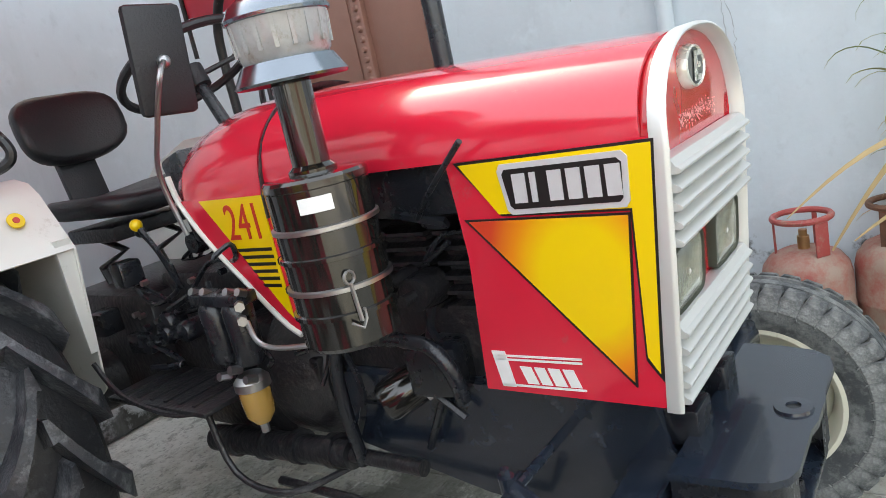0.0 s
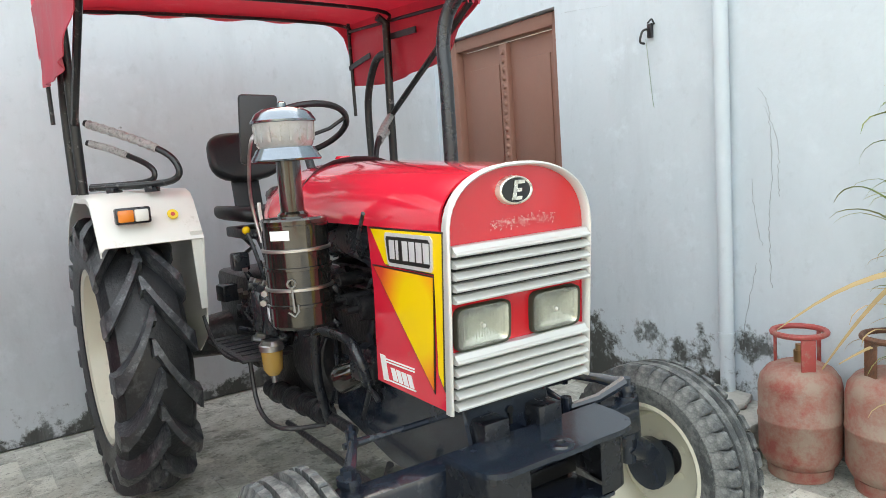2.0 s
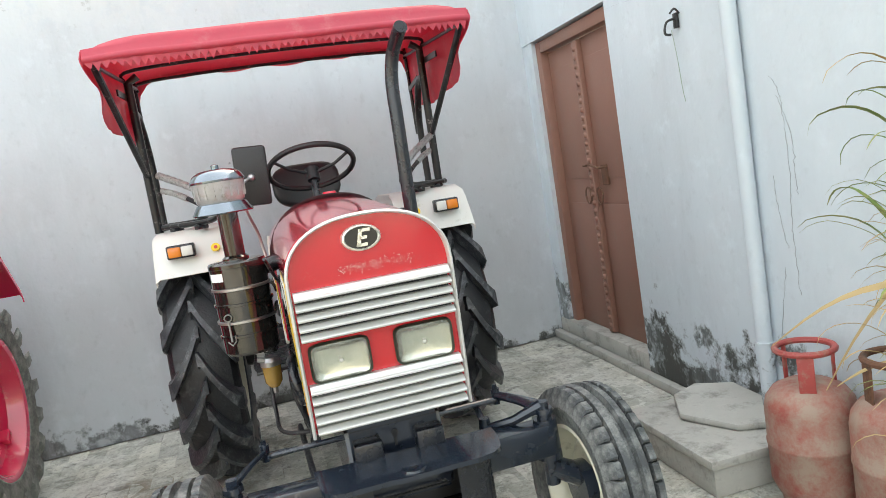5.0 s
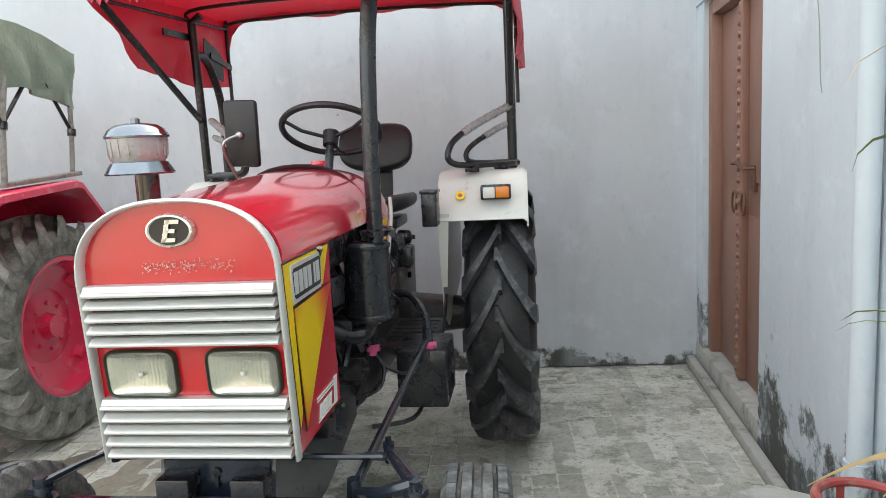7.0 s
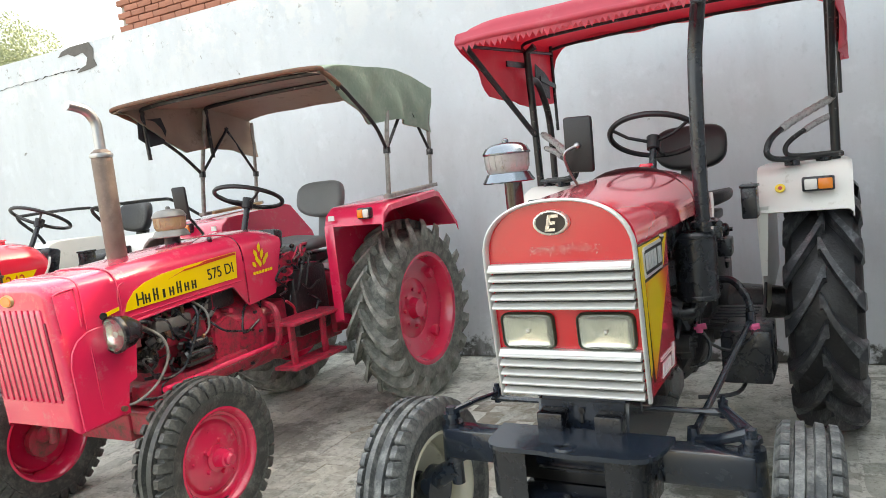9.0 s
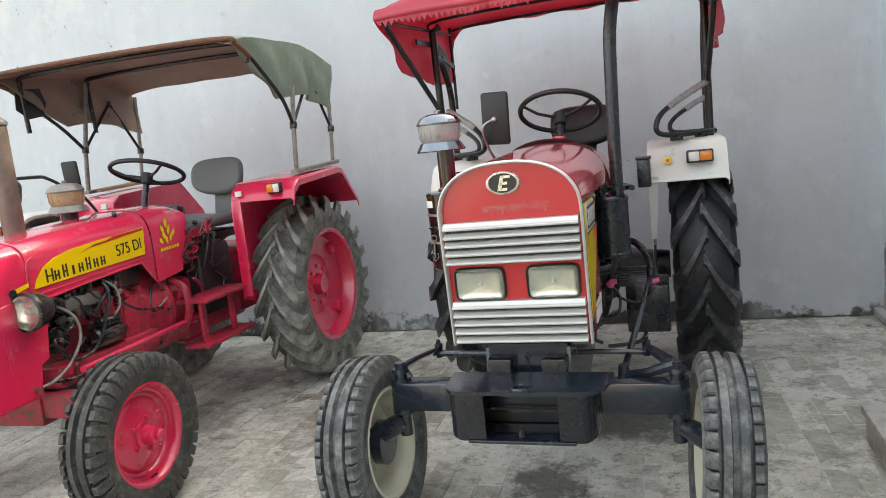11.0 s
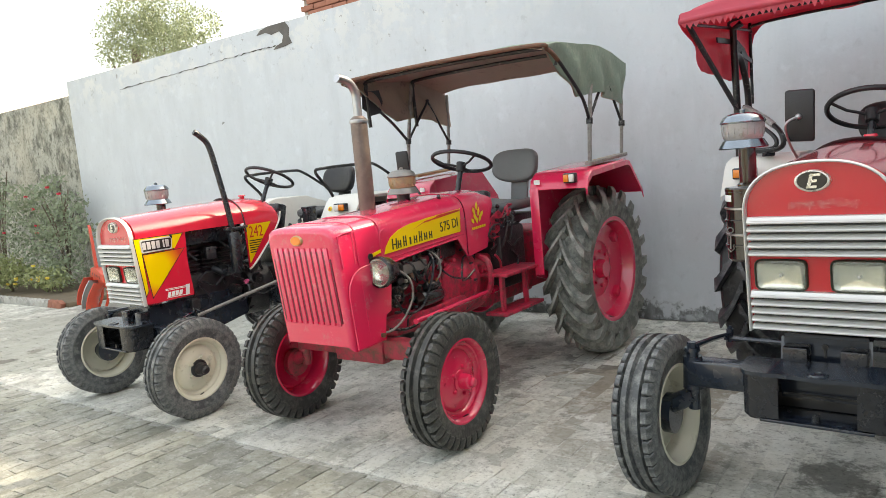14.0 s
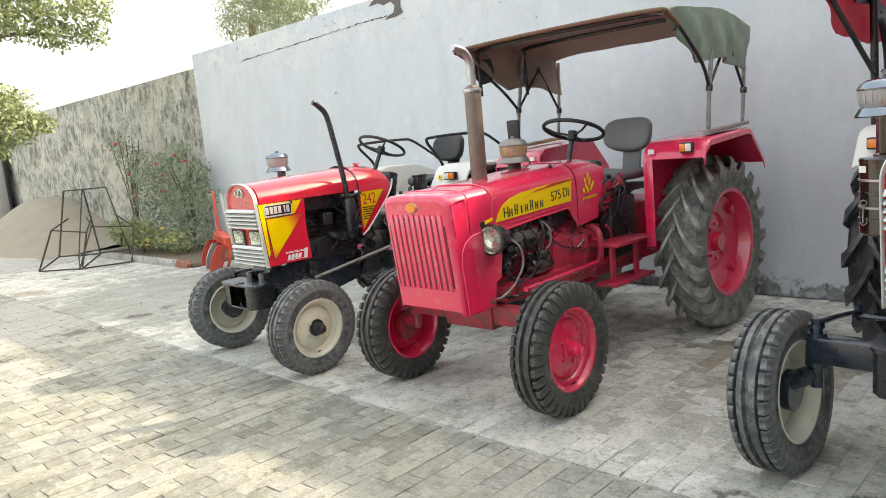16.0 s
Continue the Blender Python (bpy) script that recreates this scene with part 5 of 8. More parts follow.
def side_fittings(T, m_block, m_pipe, s, seed, e=None):
    """Pipes, filters and covers on one side of the engine."""
    rnd = random.Random(seed)
    e = e or [o for o in T.children if o.name.split(".")[0] == "engine"][0]
    for k in range(12):
        bm = B()
        y = rnd.uniform(0.4, 1.05)
        z = rnd.uniform(0.62, 1.12)
        x = s * rnd.uniform(0.13, 0.19)
        p = [Vector((x, y, z))]
        for j in range(3):
            p.append(p[-1] + Vector((s * rnd.uniform(-0.02, 0.05), rnd.uniform(-0.14, 0.14), rnd.uniform(-0.16, 0.12))))
        tube(bm, smooth(p, 4), rnd.uniform(0.006, 0.012), 6)
        part("engine_pipe", bm, m_pipe, e)
    for k in range(10):
        bm = B()
        y = rnd.uniform(0.4, 1.1)
        z = rnd.uniform(0.6, 1.05)
        r = rnd.uniform(0.02, 0.05)
        x = s * rnd.uniform(0.1, 0.14)
        if k % 2:
            cyl(bm, (x, y, z), (x + s * rnd.uniform(0.05, 0.1), y, z), r, r * 0.85, 16)
            cyl(bm, (x, y, z), (x + s * 0.115, y, z), r * 0.3, seg=8)
        else:
            box(bm, (x + s * 0.03, y, z), (0.09, r * 2, r * 2.4), (0, 0, rnd.uniform(-15, 15)), bev=0.008)
            for q in (-1, 1):
                cyl(bm, (x + s * 0.07, y + q * r * 0.6, z + r * 0.7), (x + s * 0.085, y + q * r * 0.6, z + r * 0.7), 0.008, seg=6)
        part("engine_cover", bm, m_block, e)
    return e


def front_axle(T, material, track, z, y0, bumper):
    f = new("front_axle")
    f.parent = T
    bm = B()
    box(bm, (0, y0 + 0.02, z + 0.0), (2 * track - 0.22, 0.09, 0.11), bev=0.012)
    box(bm, (0, y0 + 0.02, z - 0.02), (0.36, 0.12, 0.13), bev=0.012)
    part("axle_beam", bm, material, f)
    for s in (-1, 1):
        bm = B()
        x = s * (track - 0.125)
        cyl(bm, (x, y0 + 0.02, z - 0.07), (x, y0 + 0.02, z + 0.065), 0.043, 0.038, seg=18)
        box(bm, (x - s * 0.05, y0 + 0.02, z), (0.07, 0.08, 0.105), bev=0.01)
        cyl(bm, (x, y0 + 0.02, z - 0.16), (x, y0 + 0.02, z + 0.085), 0.024, seg=16)
        cyl(bm, (x, y0 + 0.02, z + 0.085), (x, y0 + 0.02, z + 0.1), 0.032, 0.03, seg=16)
        cyl(bm, (x, y0 + 0.02, z + 0.1), (x, y0 + 0.02, z + 0.122), 0.019, seg=6)
        cyl(bm, (x, y0 + 0.02, z - 0.1), (x + s * 0.16, y0 + 0.02, 0.335), 0.035, 0.045, 16)
        cyl(bm, (x + s * 0.08, y0 + 0.02, 0.335), (x + s * 0.12, y0 + 0.02, 0.335), 0.085, seg=20)
        part("stub_axle", bm, material, f)
        bm = B()
        tube(bm, [(x, y0 + 0.02, z + 0.1), (x - s * 0.05, y0 + 0.1, z + 0.115), (x - s * 0.1, y0 + 0.19, z + 0.12)], [0.024, 0.018, 0.015], 8, flat=0.6)
        cyl(bm, (x - s * 0.1, y0 + 0.2, z + 0.085), (x - s * 0.1, y0 + 0.2, z + 0.14), 0.013, 0.016, seg=10)
        cyl(bm, (x - s * 0.1, y0 + 0.2, z + 0.14), (x - s * 0.1, y0 + 0.2, z + 0.155), 0.009, seg=6)
        cyl(bm, (x - s * 0.1, y0 + 0.2, z + 0.1), (x - s * 0.17, y0 + 0.215, z + 0.095), 0.014, 0.011, seg=10)
        part("steering_arm", bm, material, f)
    bm = B()
    tube(bm, [(-track + 0.2, y0 + 0.2, z + 0.1), (track - 0.2, y0 + 0.2, z + 0.1)], 0.010, 8)
    part("tie_rod", bm, material, f)
    return f


def red_tractor(m, number, label, with_canopy):
    T = empty("tractor", m, label, "tractor", "parked tractors")
    big_hood(T, number)
    air_cleaner(T)
    precleaner(T, (-0.39, 0.553, 1.447), 0.93)
    bm = B()
    box(bm, (0, 0.55, 1.2), (0.42, 0.66, 0.2), bev=0.03)
    part("fuel_tank", bm, BLACK, T)
    engine_clutter(T, GREASE, BLACK, -1, 3)
    side_fittings(T, GREASE, BLACK, 1, 5)
    # front casting and bumper box
    bm = B()
    prism(bm, [(-0.15, y, z) for y, z in ((0.07, 0.72), (0.07, 0.6), (0.0, 0.58), (0.0, 0.5), (0.2, 0.42), (0.5, 0.42), (0.9, 0.5), (0.9, 0.72))], (0.3, 0, 0))
    bmesh.ops.bevel(bm, geom=bm.edges[:], offset=0.012, segments=2, affect="EDGES")
    part("front_casting", bm, NAVY, T)
    for x in (-0.09, 0.1):
        bm = B()
        box(bm, (x, 0.045, 0.648), (0.085, 0.075, 0.075), bev=0.006)
        part("support_block", bm, BLACK, T)
    # no hole is cut: black disc and strip stand for its dark inside
    bm = B()
    cyl(bm, (0.0, 0.062, 0.68), (0.0, 0.066, 0.68), 0.011, seg=14)
    box(bm, (0.0, 0.064, 0.66), (0.009, 0.004, 0.04))
    part("keyhole", bm, DECALBLK, T)
    bp = new("bumper")
    bp.parent = T
    bm = B()
    edge = [(-0.26, 0.03), (-0.252, -0.1), (-0.242, -0.135), (-0.222, -0.157), (-0.19, -0.168), (-0.06, -0.166), (-0.03, -0.172), (0.06, -0.172), (0.09, -0.167), (0.2, -0.168), (0.245, -0.155), (0.275, -0.12), (0.29, -0.05), (0.295, 0.03)]
    prism(bm, [(x, y, 0.620) for x, y in edge], (0, 0, 0.014))
    part("top_plate", bm, NAVY, bp, "bent blue-black plate with a worn front edge")
    for s, w in ((-1, 0.115), (1, 0.13)):
        bm = B()
        side = [(s * w, -0.148), (s * 0.2, -0.148), (s * 0.222, -0.14), (s * 0.238, -0.12), (s * 0.246, -0.09), (s * 0.25, 0.03), (s * (w + 0.075), 0.03), (s * (w + 0.07), -0.10)]
        prism(bm, [(x, y, 0.6185) for x, y in side], (0, 0, -0.168))
        bmesh.ops.bevel(bm, geom=[e for e in bm.edges if max(v.co.z for v in e.verts) < 0.46], offset=0.012, segments=2, affect="EDGES")
        part("weight_cheek", bm, BLACK, bp)
    bm = B()
    box(bm, (0, -0.06, 0.452), (0.36, 0.175, 0.012), bev=0.003)
    part("bottom_plate", bm, NAVY, bp)
    bm = B()
    box(bm, (0, 0.02, 0.54), (0.38, 0.014, 0.16))
    part("back_plate", bm, DECALBLK, bp)
    bm = B()
    box(bm, (0.0, -0.02, 0.52), (0.25, 0.008, 0.006))
    part("cross_bar", bm, WORN, bp, "worn pale cross bar")
    bm = B()
    lathe(bm, [(0.012, 0.6335), (0.036, 0.6335), (0.034, 0.640), (0.014, 0.641)], pose(0.01, -0.125, 0), 22, closed=True)
    part("pin_ring", bm, NAVY, bp)
    # solid black disc whose colour stands for the shaded inside of the hole
    bm = B()
    cyl(bm, (0.01, -0.125, 0.633), (0.01, -0.125, 0.6365), 0.013, seg=16)
    part("pin_hole", bm, DECALBLK, bp)
    bolt(bp, (0, -0.12, 0.458), (0, 0, 0.03), 0.012, BLACK)
    front_axle(T, NAVY, 0.62, 0.53, 0.07, True)
    wheel(T, "front_wheel", (-0.625, 0.08, 0.335), 0.335, 0.165, CREAM, RUBBERD, -1, False, turn=-2, camber=-4)
    wheel(T, "front_wheel", (0.625, 0.08, 0.335), 0.335, 0.165, CREAM, RUBBERD, 1, False, turn=3, camber=4)
    for s in (-1, 1):
        wheel(T, "rear_wheel", (s * 0.655, 1.97, 0.63), 0.63, 0.30, CREAM, RUBBER, s, True)
        fender(T, s, 0.405, 0.79, 1.97, 0.63, 1.345, 1.5, 1.14, WHITE)
        side_lamp(T, (s * 0.655, 1.525, 1.255), 0.13, 0.064, s)
        if with_canopy:
            hand_rail(T, s, s * 0.70, 1.62, 1.345)
        else:
            bm = B()
            tube(bm, smooth([(s * 0.46, 1.63, 1.34), (s * 0.46, 1.58, 1.42), (s * 0.47, 1.46, 1.55), (s * 0.48, 1.54, 1.58), (s * 0.5, 2.0, 1.59), (s * 0.5, 2.15, 1.565), (s * 0.5, 2.4, 1.42)], 6), 0.013, 8)
            part("hand_rail", bm, WORN, T)
        # footplate and step
        fp = new("footplate")
        fp.parent = T
        bm = B()
        box(bm, (s * 0.3, 1.36, 0.69), (0.22, 0.46, 0.014), bev=0.004)
        for k in range(6):
            box(bm, (s * 0.3, 1.2 + k * 0.065, 0.699), (0.18, 0.012, 0.006))
        part("tread_plate", bm, GREASE, fp)
        bm = B()
        tube(bm, smooth([(s * 0.41, 1.6, 0.8), (s * 0.41, 1.5, 0.71), (s * 0.41, 1.25, 0.68), (s * 0.3, 1.15, 0.68)], 4), 0.008, 6)
        tube(bm, smooth([(s * 0.36, 1.2, 0.68), (s * 0.36, 1.15, 0.5), (s * 0.34, 0.98, 0.46), (s * 0.2, 0.9, 0.46)], 4), 0.009, 8)
        part("stay_rod", bm, GREASE, fp)
    # exhaust on the tractor's left
    ex = new("exhaust")
    ex.parent = T
    bm = B()
    if not with_canopy:
        lathe(bm, [(0, 0.86), (0.042, 0.86), (0.047, 0.87), (0.047, 1.15), (0.04, 1.165), (0, 1.17)], pose(0.325, 0.72, 0), 24)
    else:
        lathe(bm, [(0, 0.905), (0.07, 0.905), (0.077, 0.913), (0.079, 0.915), (0.079, 0.925), (0.076, 0.928), (0.076, 1.14), (0.079, 1.143), (0.079, 1.153), (0.07, 1.162), (0, 1.165)], pose(0.262, 0.72, 0), 32)
    part("muffler", bm, BLACK, ex)
    bm = B()
    tip = [(0.30, 0.70, 1.15), (0.30, 0.705, 1.4), (0.305, 0.71, 1.65), (0.31, 0.72, 1.8), (0.325, 0.70, 1.9), (0.345, 0.64, 1.965), (0.352, 0.60, 1.985)]
    if not with_canopy:
        tip = [(0.32, 0.72, 1.15), (0.30, 0.70, 1.4), (0.275, 0.67, 1.65), (0.265, 0.655, 1.76), (0.26, 0.63, 1.84), (0.255, 0.57, 1.9), (0.25, 0.54, 1.92)]
    tube(bm, smooth(tip, 6), 0.026 if with_canopy else 0.021, 18)
    part("stack_pipe", bm, BLACK, ex)
    bm = B()
    lathe(bm, [(0.027, 1.18), (0.043, 1.182), (0.043, 1.2), (0.027, 1.205)], pose(0.30, 0.70, 0), 20)
    part("clamp", bm, BLACK, ex)
    bm = B()
    tube(bm, smooth([(0.262, 0.70, 0.91), (0.25, 0.7, 0.87), (0.2, 0.68, 0.86), (0.12, 0.64, 0.9)]), 0.03, 12)
    part("elbow", bm, BLACK, ex)
    bm = B()
    tube(bm, [(0.36, 0.68, 1.19), (0.33, 0.8, 1.19), (0.27, 0.88, 1.19)], 0.012, 8)
    part("stay", bm, BLACK, ex)
    # fuel filters, sediment bowl, oil filter and coolant pipe on the tractor's right
    ff = new("fuel_filter")
    ff.parent = T
    for y in (0.99, 1.08):
        bm = B()
        lathe(bm, [(0, 0.81), (0.03, 0.81), (0.036, 0.82), (0.038, 0.95), (0.03, 0.965), (0, 0.965)], pose(-0.33, y, 0), 20)
        part("filter_can", bm, BLACK, ff)
    bm = B()
    box(bm, (-0.33, 1.035, 0.975), (0.06, 0.19, 0.03), bev=0.006)
    part("filter_head", bm, BLACK, ff)
    for y in (0.945, 0.99, 1.08, 1.125):
        bolt(ff, (-0.33, y, 0.985), (-0.02, 0, 0.012), 0.011)
    for p in ((-0.36, 0.935, 0.97), (-0.37, 0.925, 0.94)):
        bolt(ff, p, (-0.015, -0.02, 0), 0.012)
    bm = B()
    tube(bm, smooth([(-0.36, 0.925, 0.93), (-0.37, 0.89, 0.885), (-0.36, 0.83, 0.87), (-0.34, 0.7, 0.88)], 5), 0.0065, 8)
    part("fuel_hose", bm, STEEL, ff)
    sb = new("sediment_filter")
    sb.parent = T
    bm = B()
    lathe(bm, [(0, 0.655), (0.02, 0.657), (0.036, 0.68), (0.04, 0.75), (0, 0.75)], pose(-0.34, 1.0, 0), 24)
    part("bowl", bm, BOWL, sb, "amber plastic fuel bowl")
    bm = B()
    lathe(bm, [(0, 0.75), (0.044, 0.75), (0.044, 0.77), (0.03, 0.785), (0, 0.785)], pose(-0.34, 1.0, 0), 24)
    part("bowl_head", bm, STEEL, sb)
    for d in ((0.05, 0.0), (-0.05, 0.0), (0.0, 0.02)):
        bolt(sb, (-0.36, 1.0 + d[0], 0.785 + d[1]), (-0.03, 0, 0.01), 0.011)
    bm = B()
    cyl(bm, (-0.34, 1.0, 0.655), (-0.34, 1.0, 0.63), 0.011, seg=8)
    part("drain_tap", bm, STEEL, sb)
    of = new("oil_filter")
    of.parent = T
    ax = Matrix.Translation((-0.13, 0.585, 0.735)) @ Vector((-0.14, 0.14, -0.075)).to_track_quat("Z", "Y").to_matrix().to_4x4()
    bm = B()
    lathe(bm, [(0, 0), (0.045, 0.0), (0.05, 0.01), (0.05, 0.14), (0.044, 0.155), (0.02, 0.158), (0, 0.158)], ax, 28)
    part("filter_cartridge", bm, GLOSSBLK, of)
    bm = B()
    lathe(bm, [(0.0505, 0.05), (0.0512, 0.05), (0.0512, 0.062), (0.0505, 0.062)], ax, 28)
    part("printed_band", bm, SILVER, of)
    bm = B()
    box(bm, (-0.16, 0.55, 0.76), (0.12, 0.13, 0.12), (0, 0, 10), bev=0.015)
    part("filter_mount", bm, BLACK, of)
    bm = B()
    tube(bm, smooth([(-0.22, 0.82, 0.5), (-0.26, 0.79, 0.66), (-0.26, 0.785, 0.78), (-0.26, 0.74, 0.845), (-0.26, 0.53, 0.855), (-0.26, 0.46, 0.81), (-0.24, 0.45, 0.72)], 5), 0.017, 10)
    part("coolant_pipe", bm, BLACK, T)
    bm = B()
    cyl(bm, (-0.2, 1.45, 0.47), (-0.21, 0.86, 0.51), 0.04, 0.038, 18)
    cyl(bm, (-0.21, 0.87, 0.51), (-0.225, 0.62, 0.52), 0.02, seg=12)
    for k in range(4):
        cyl(bm, (-0.205, 1.36 - k * 0.14, 0.477 + k * 0.01), (-0.205, 1.33 - k * 0.14, 0.479 + k * 0.01), 0.047, seg=18)
    tube(bm, [(-0.27, 1.1, 0.43), (-0.25, 0.4, 0.4), (-0.24, 0.35, 0.5)], 0.012, 8)
    part("steering_ram", bm, GREASE, T)
    bm = B()
    tube(bm, [(0.399, 1.05, 0.746), (0.317, 0.18, 0.584)], 0.0125, 10)
    cyl(bm, (0.399, 1.05, 0.71), (0.399, 1.05, 0.785), 0.022, 0.018, 12)
    cyl(bm, (0.317, 0.18, 0.55), (0.317, 0.18, 0.61), 0.024, 0.018, 12)
    cyl(bm, (0.317, 0.18, 0.545), (0.317, 0.18, 0.535), 0.012, seg=6)
    part("drag_link", bm, NAVY if with_canopy else PALETUBE, T)
    bm = B()
    tube(bm, smooth([(0.40, 1.05, 0.78), (0.385, 1.08, 0.84), (0.33, 1.12, 0.9), (0.26, 1.14, 0.9)], 5), 0.016, 8)
    part("drop_arm", bm, BLACK, T)
    bm = B()
    tube(bm, [(0.317, 0.18, 0.572), (0.4, 0.12, 0.6), (0.49, 0.09, 0.64)], [0.014, 0.016, 0.02], 8)
    part("knuckle_arm", bm, NAVY, T)
    bm = B()
    tube(bm, smooth([(-0.2, 0.5, 1.10), (-0.25, 0.42, 1.16), (-0.285, 0.30, 1.255)], 5), 0.006, 8)
    part("dip_rod", bm, BLACK, T)
    # controls and hydraulic lines over the gearbox
    rnd = random.Random(17)
    hy = new("hydraulics")
    hy.parent = T
    for k in range(22):
        s = -1 if k % 3 else 1
        y, z = rnd.uniform(1.15, 1.85), rnd.uniform(0.72, 1.06)
        x = s * rnd.uniform(0.12, 0.26)
        bm = B()
        if k % 4 == 0:
            box(bm, (x, y, z), (rnd.uniform(0.05, 0.1), rnd.uniform(0.07, 0.14), rnd.uniform(0.05, 0.1)), (0, 0, rnd.uniform(-8, 8)), bev=0.01)
            part("valve_block", bm, BLACK, hy)
        elif k % 4 == 1:
            r = rnd.uniform(0.022, 0.042)
            lathe(bm, [(0, 0), (r * 0.9, 0), (r, 0.008), (r, 0.05), (r * 0.8, 0.06), (r * 0.3, 0.065), (r * 0.3, 0.08), (0, 0.08)], pose(x, y, z, 0, s * 90, 0), 20)
            part("cover_cap", bm, BLACK, hy)
        else:
            p = [Vector((x, y, z))]
            for j in range(4):
                p.append(p[-1] + Vector((s * rnd.uniform(-0.02, 0.04), rnd.uniform(-0.16, 0.16), rnd.uniform(-0.1, 0.1))))
            tube(bm, smooth(p, 5), rnd.uniform(0.006, 0.011), 7)
            part("hydraulic_pipe", bm, BLACK, hy)
    for k in range(14):
        s = -1 if k % 3 else 1
        bolt(hy, (s * rnd.uniform(0.17, 0.24), rnd.uniform(1.15, 1.7), rnd.uniform(0.75, 1.05)), (s * 0.02, 0, 0), 0.009, STEEL if k % 2 else BLACK)
    for s in (-1, 1):
        bm = B()
        lathe(bm, [(0, 0.003), (0.02, 0.003), (0.022, 0)], pose(s * 0.50, 1.546, 1.245, 65, 0, 0), 20)
        fs = part("round_sticker", bm, YELLOW, T, "round yellow sticker with a red middle")
        bm = B()
        lathe(bm, [(0, 0.005), (0.008, 0.005), (0.009, 0.003)], pose(s * 0.50, 1.546, 1.245, 65, 0, 0), 16)
        part("sticker_middle", bm, DECALRED, fs)
    # battery box, levers, dash
    bx = new("battery_box")
    bx.parent = T
    bm = B()
    box(bm, (0.38, 1.12, 0.605), (0.19, 0.26, 0.22), bev=0.01)
    part("battery_case", bm, BLACK, bx)
    for x, y, z in ((0.235, 0.84, 0.766), (0.41, 1.02, 0.725)):
        bm = B()
        cyl(bm, (x - 0.02, y, z), (x + 0.025, y, z + 0.006), 0.012, seg=10)
        cyl(bm, (x, y, z - 0.02), (x, y, z + 0.004), 0.014, seg=10)
        part("terminal_cap", bm, PINKHOSE, bx, "pink plastic terminal cap")
    bm = B()
    tube(bm, smooth([(0.235, 0.84, 0.76), (0.27, 0.84, 0.7), (0.26, 0.8, 0.64), (0.2, 0.78, 0.62)], 6), 0.007, 6)
    tube(bm, smooth([(0.41, 1.02, 0.72), (0.4, 0.96, 0.69), (0.33, 0.9, 0.66), (0.25, 0.88, 0.7)], 6), 0.006, 6)
    part("battery_cable", bm, BLACK, bx)
    bm = B()
    box(bm, (0.385, 1.42, 1.2), (0.065, 0.1, 0.14), bev=0.008)
    box(bm, (0.385, 1.42, 1.275), (0.075, 0.11, 0.014), bev=0.004)
    part("tool_box", bm, BLACK, T)
    for k, (x, y, z, h) in enumerate(((-0.2, 1.4, 0.95, 0.2), (0.16, 1.42, 0.95, 0.25), (0.05, 1.5, 0.95, 0.2), (-0.12, 1.55, 0.95, 0.16))):
        lv = new("lever")
        lv.parent = T
        bm = B()
        tube(bm, smooth([(x, y, z), (x * 1.1, y + 0.03, z + h * 0.6), (x * 1.15, y + 0.08, z + h)], 4), 0.008, 6)
        part("rod", bm, BLACK, lv)
        bm = B()
        bmesh.ops.create_uvsphere(bm, u_segments=12, v_segments=8, radius=0.018, matrix=pose(x * 1.15, y + 0.08, z + h))
        part("knob", bm, YELLOW if k == 0 else BLACK, lv)
    bm = B()
    box(bm, (0, 1.29, 1.2), (0.36, 0.1, 0.25), (-15, 0, 0), bev=0.02)
    part("dashboard", bm, BLACK, T)
    steering_wheel(T, (0.0, 1.36, 1.545), 0.2, -28)
    seat(T, (0.02, 1.93, 1.185), VINYL)
    # mirror on a wire arm
    if with_canopy:
        mi = new("mirror")
        mi.parent = T
        bm = B()
        box(bm, (-0.272, 1.09, 1.54), (0.14, 0.03, 0.25), (4, 3, -10), bev=0.014)
        part("mirror_back", bm, VINYL, mi)
        bm = B()
        tube(bm, smooth([(-0.27, 1.19, 1.12), (-0.29, 1.2, 1.28), (-0.32, 1.1, 1.4), (-0.325, 1.03, 1.5), (-0.28, 1.065, 1.535)], 5), 0.0065, 8)
        bmesh.ops.create_uvsphere(bm, u_segments=12, v_segments=8, radius=0.016, matrix=pose(-0.275, 1.072, 1.535))
        part("mirror_arm", bm, STEEL, mi, "chipped silver wire arm")
    if with_canopy:
        red_canopy(T)
    return T


red_tractor(pose(1.335, 0.139, 0, 0, 0, -2.3), "241", "red arched-hood tractor with red cloth canopy and white fenders", True)
red_tractor(pose(-2.83, -0.06, 0, 0, 0, -3) @ Matrix.Scale(0.955, 4), "242", "red arched-hood tractor without canopy, with white fenders", False)


# ---- the pinkish red tractor with a slotted nose ----
def box_arch(hw, z_low, z0, zc, n=8, p=3.6):
    a = arch(hw, z0, zc, n, p)
    return [(-hw, z_low)] + a + [(hw, z_low)]


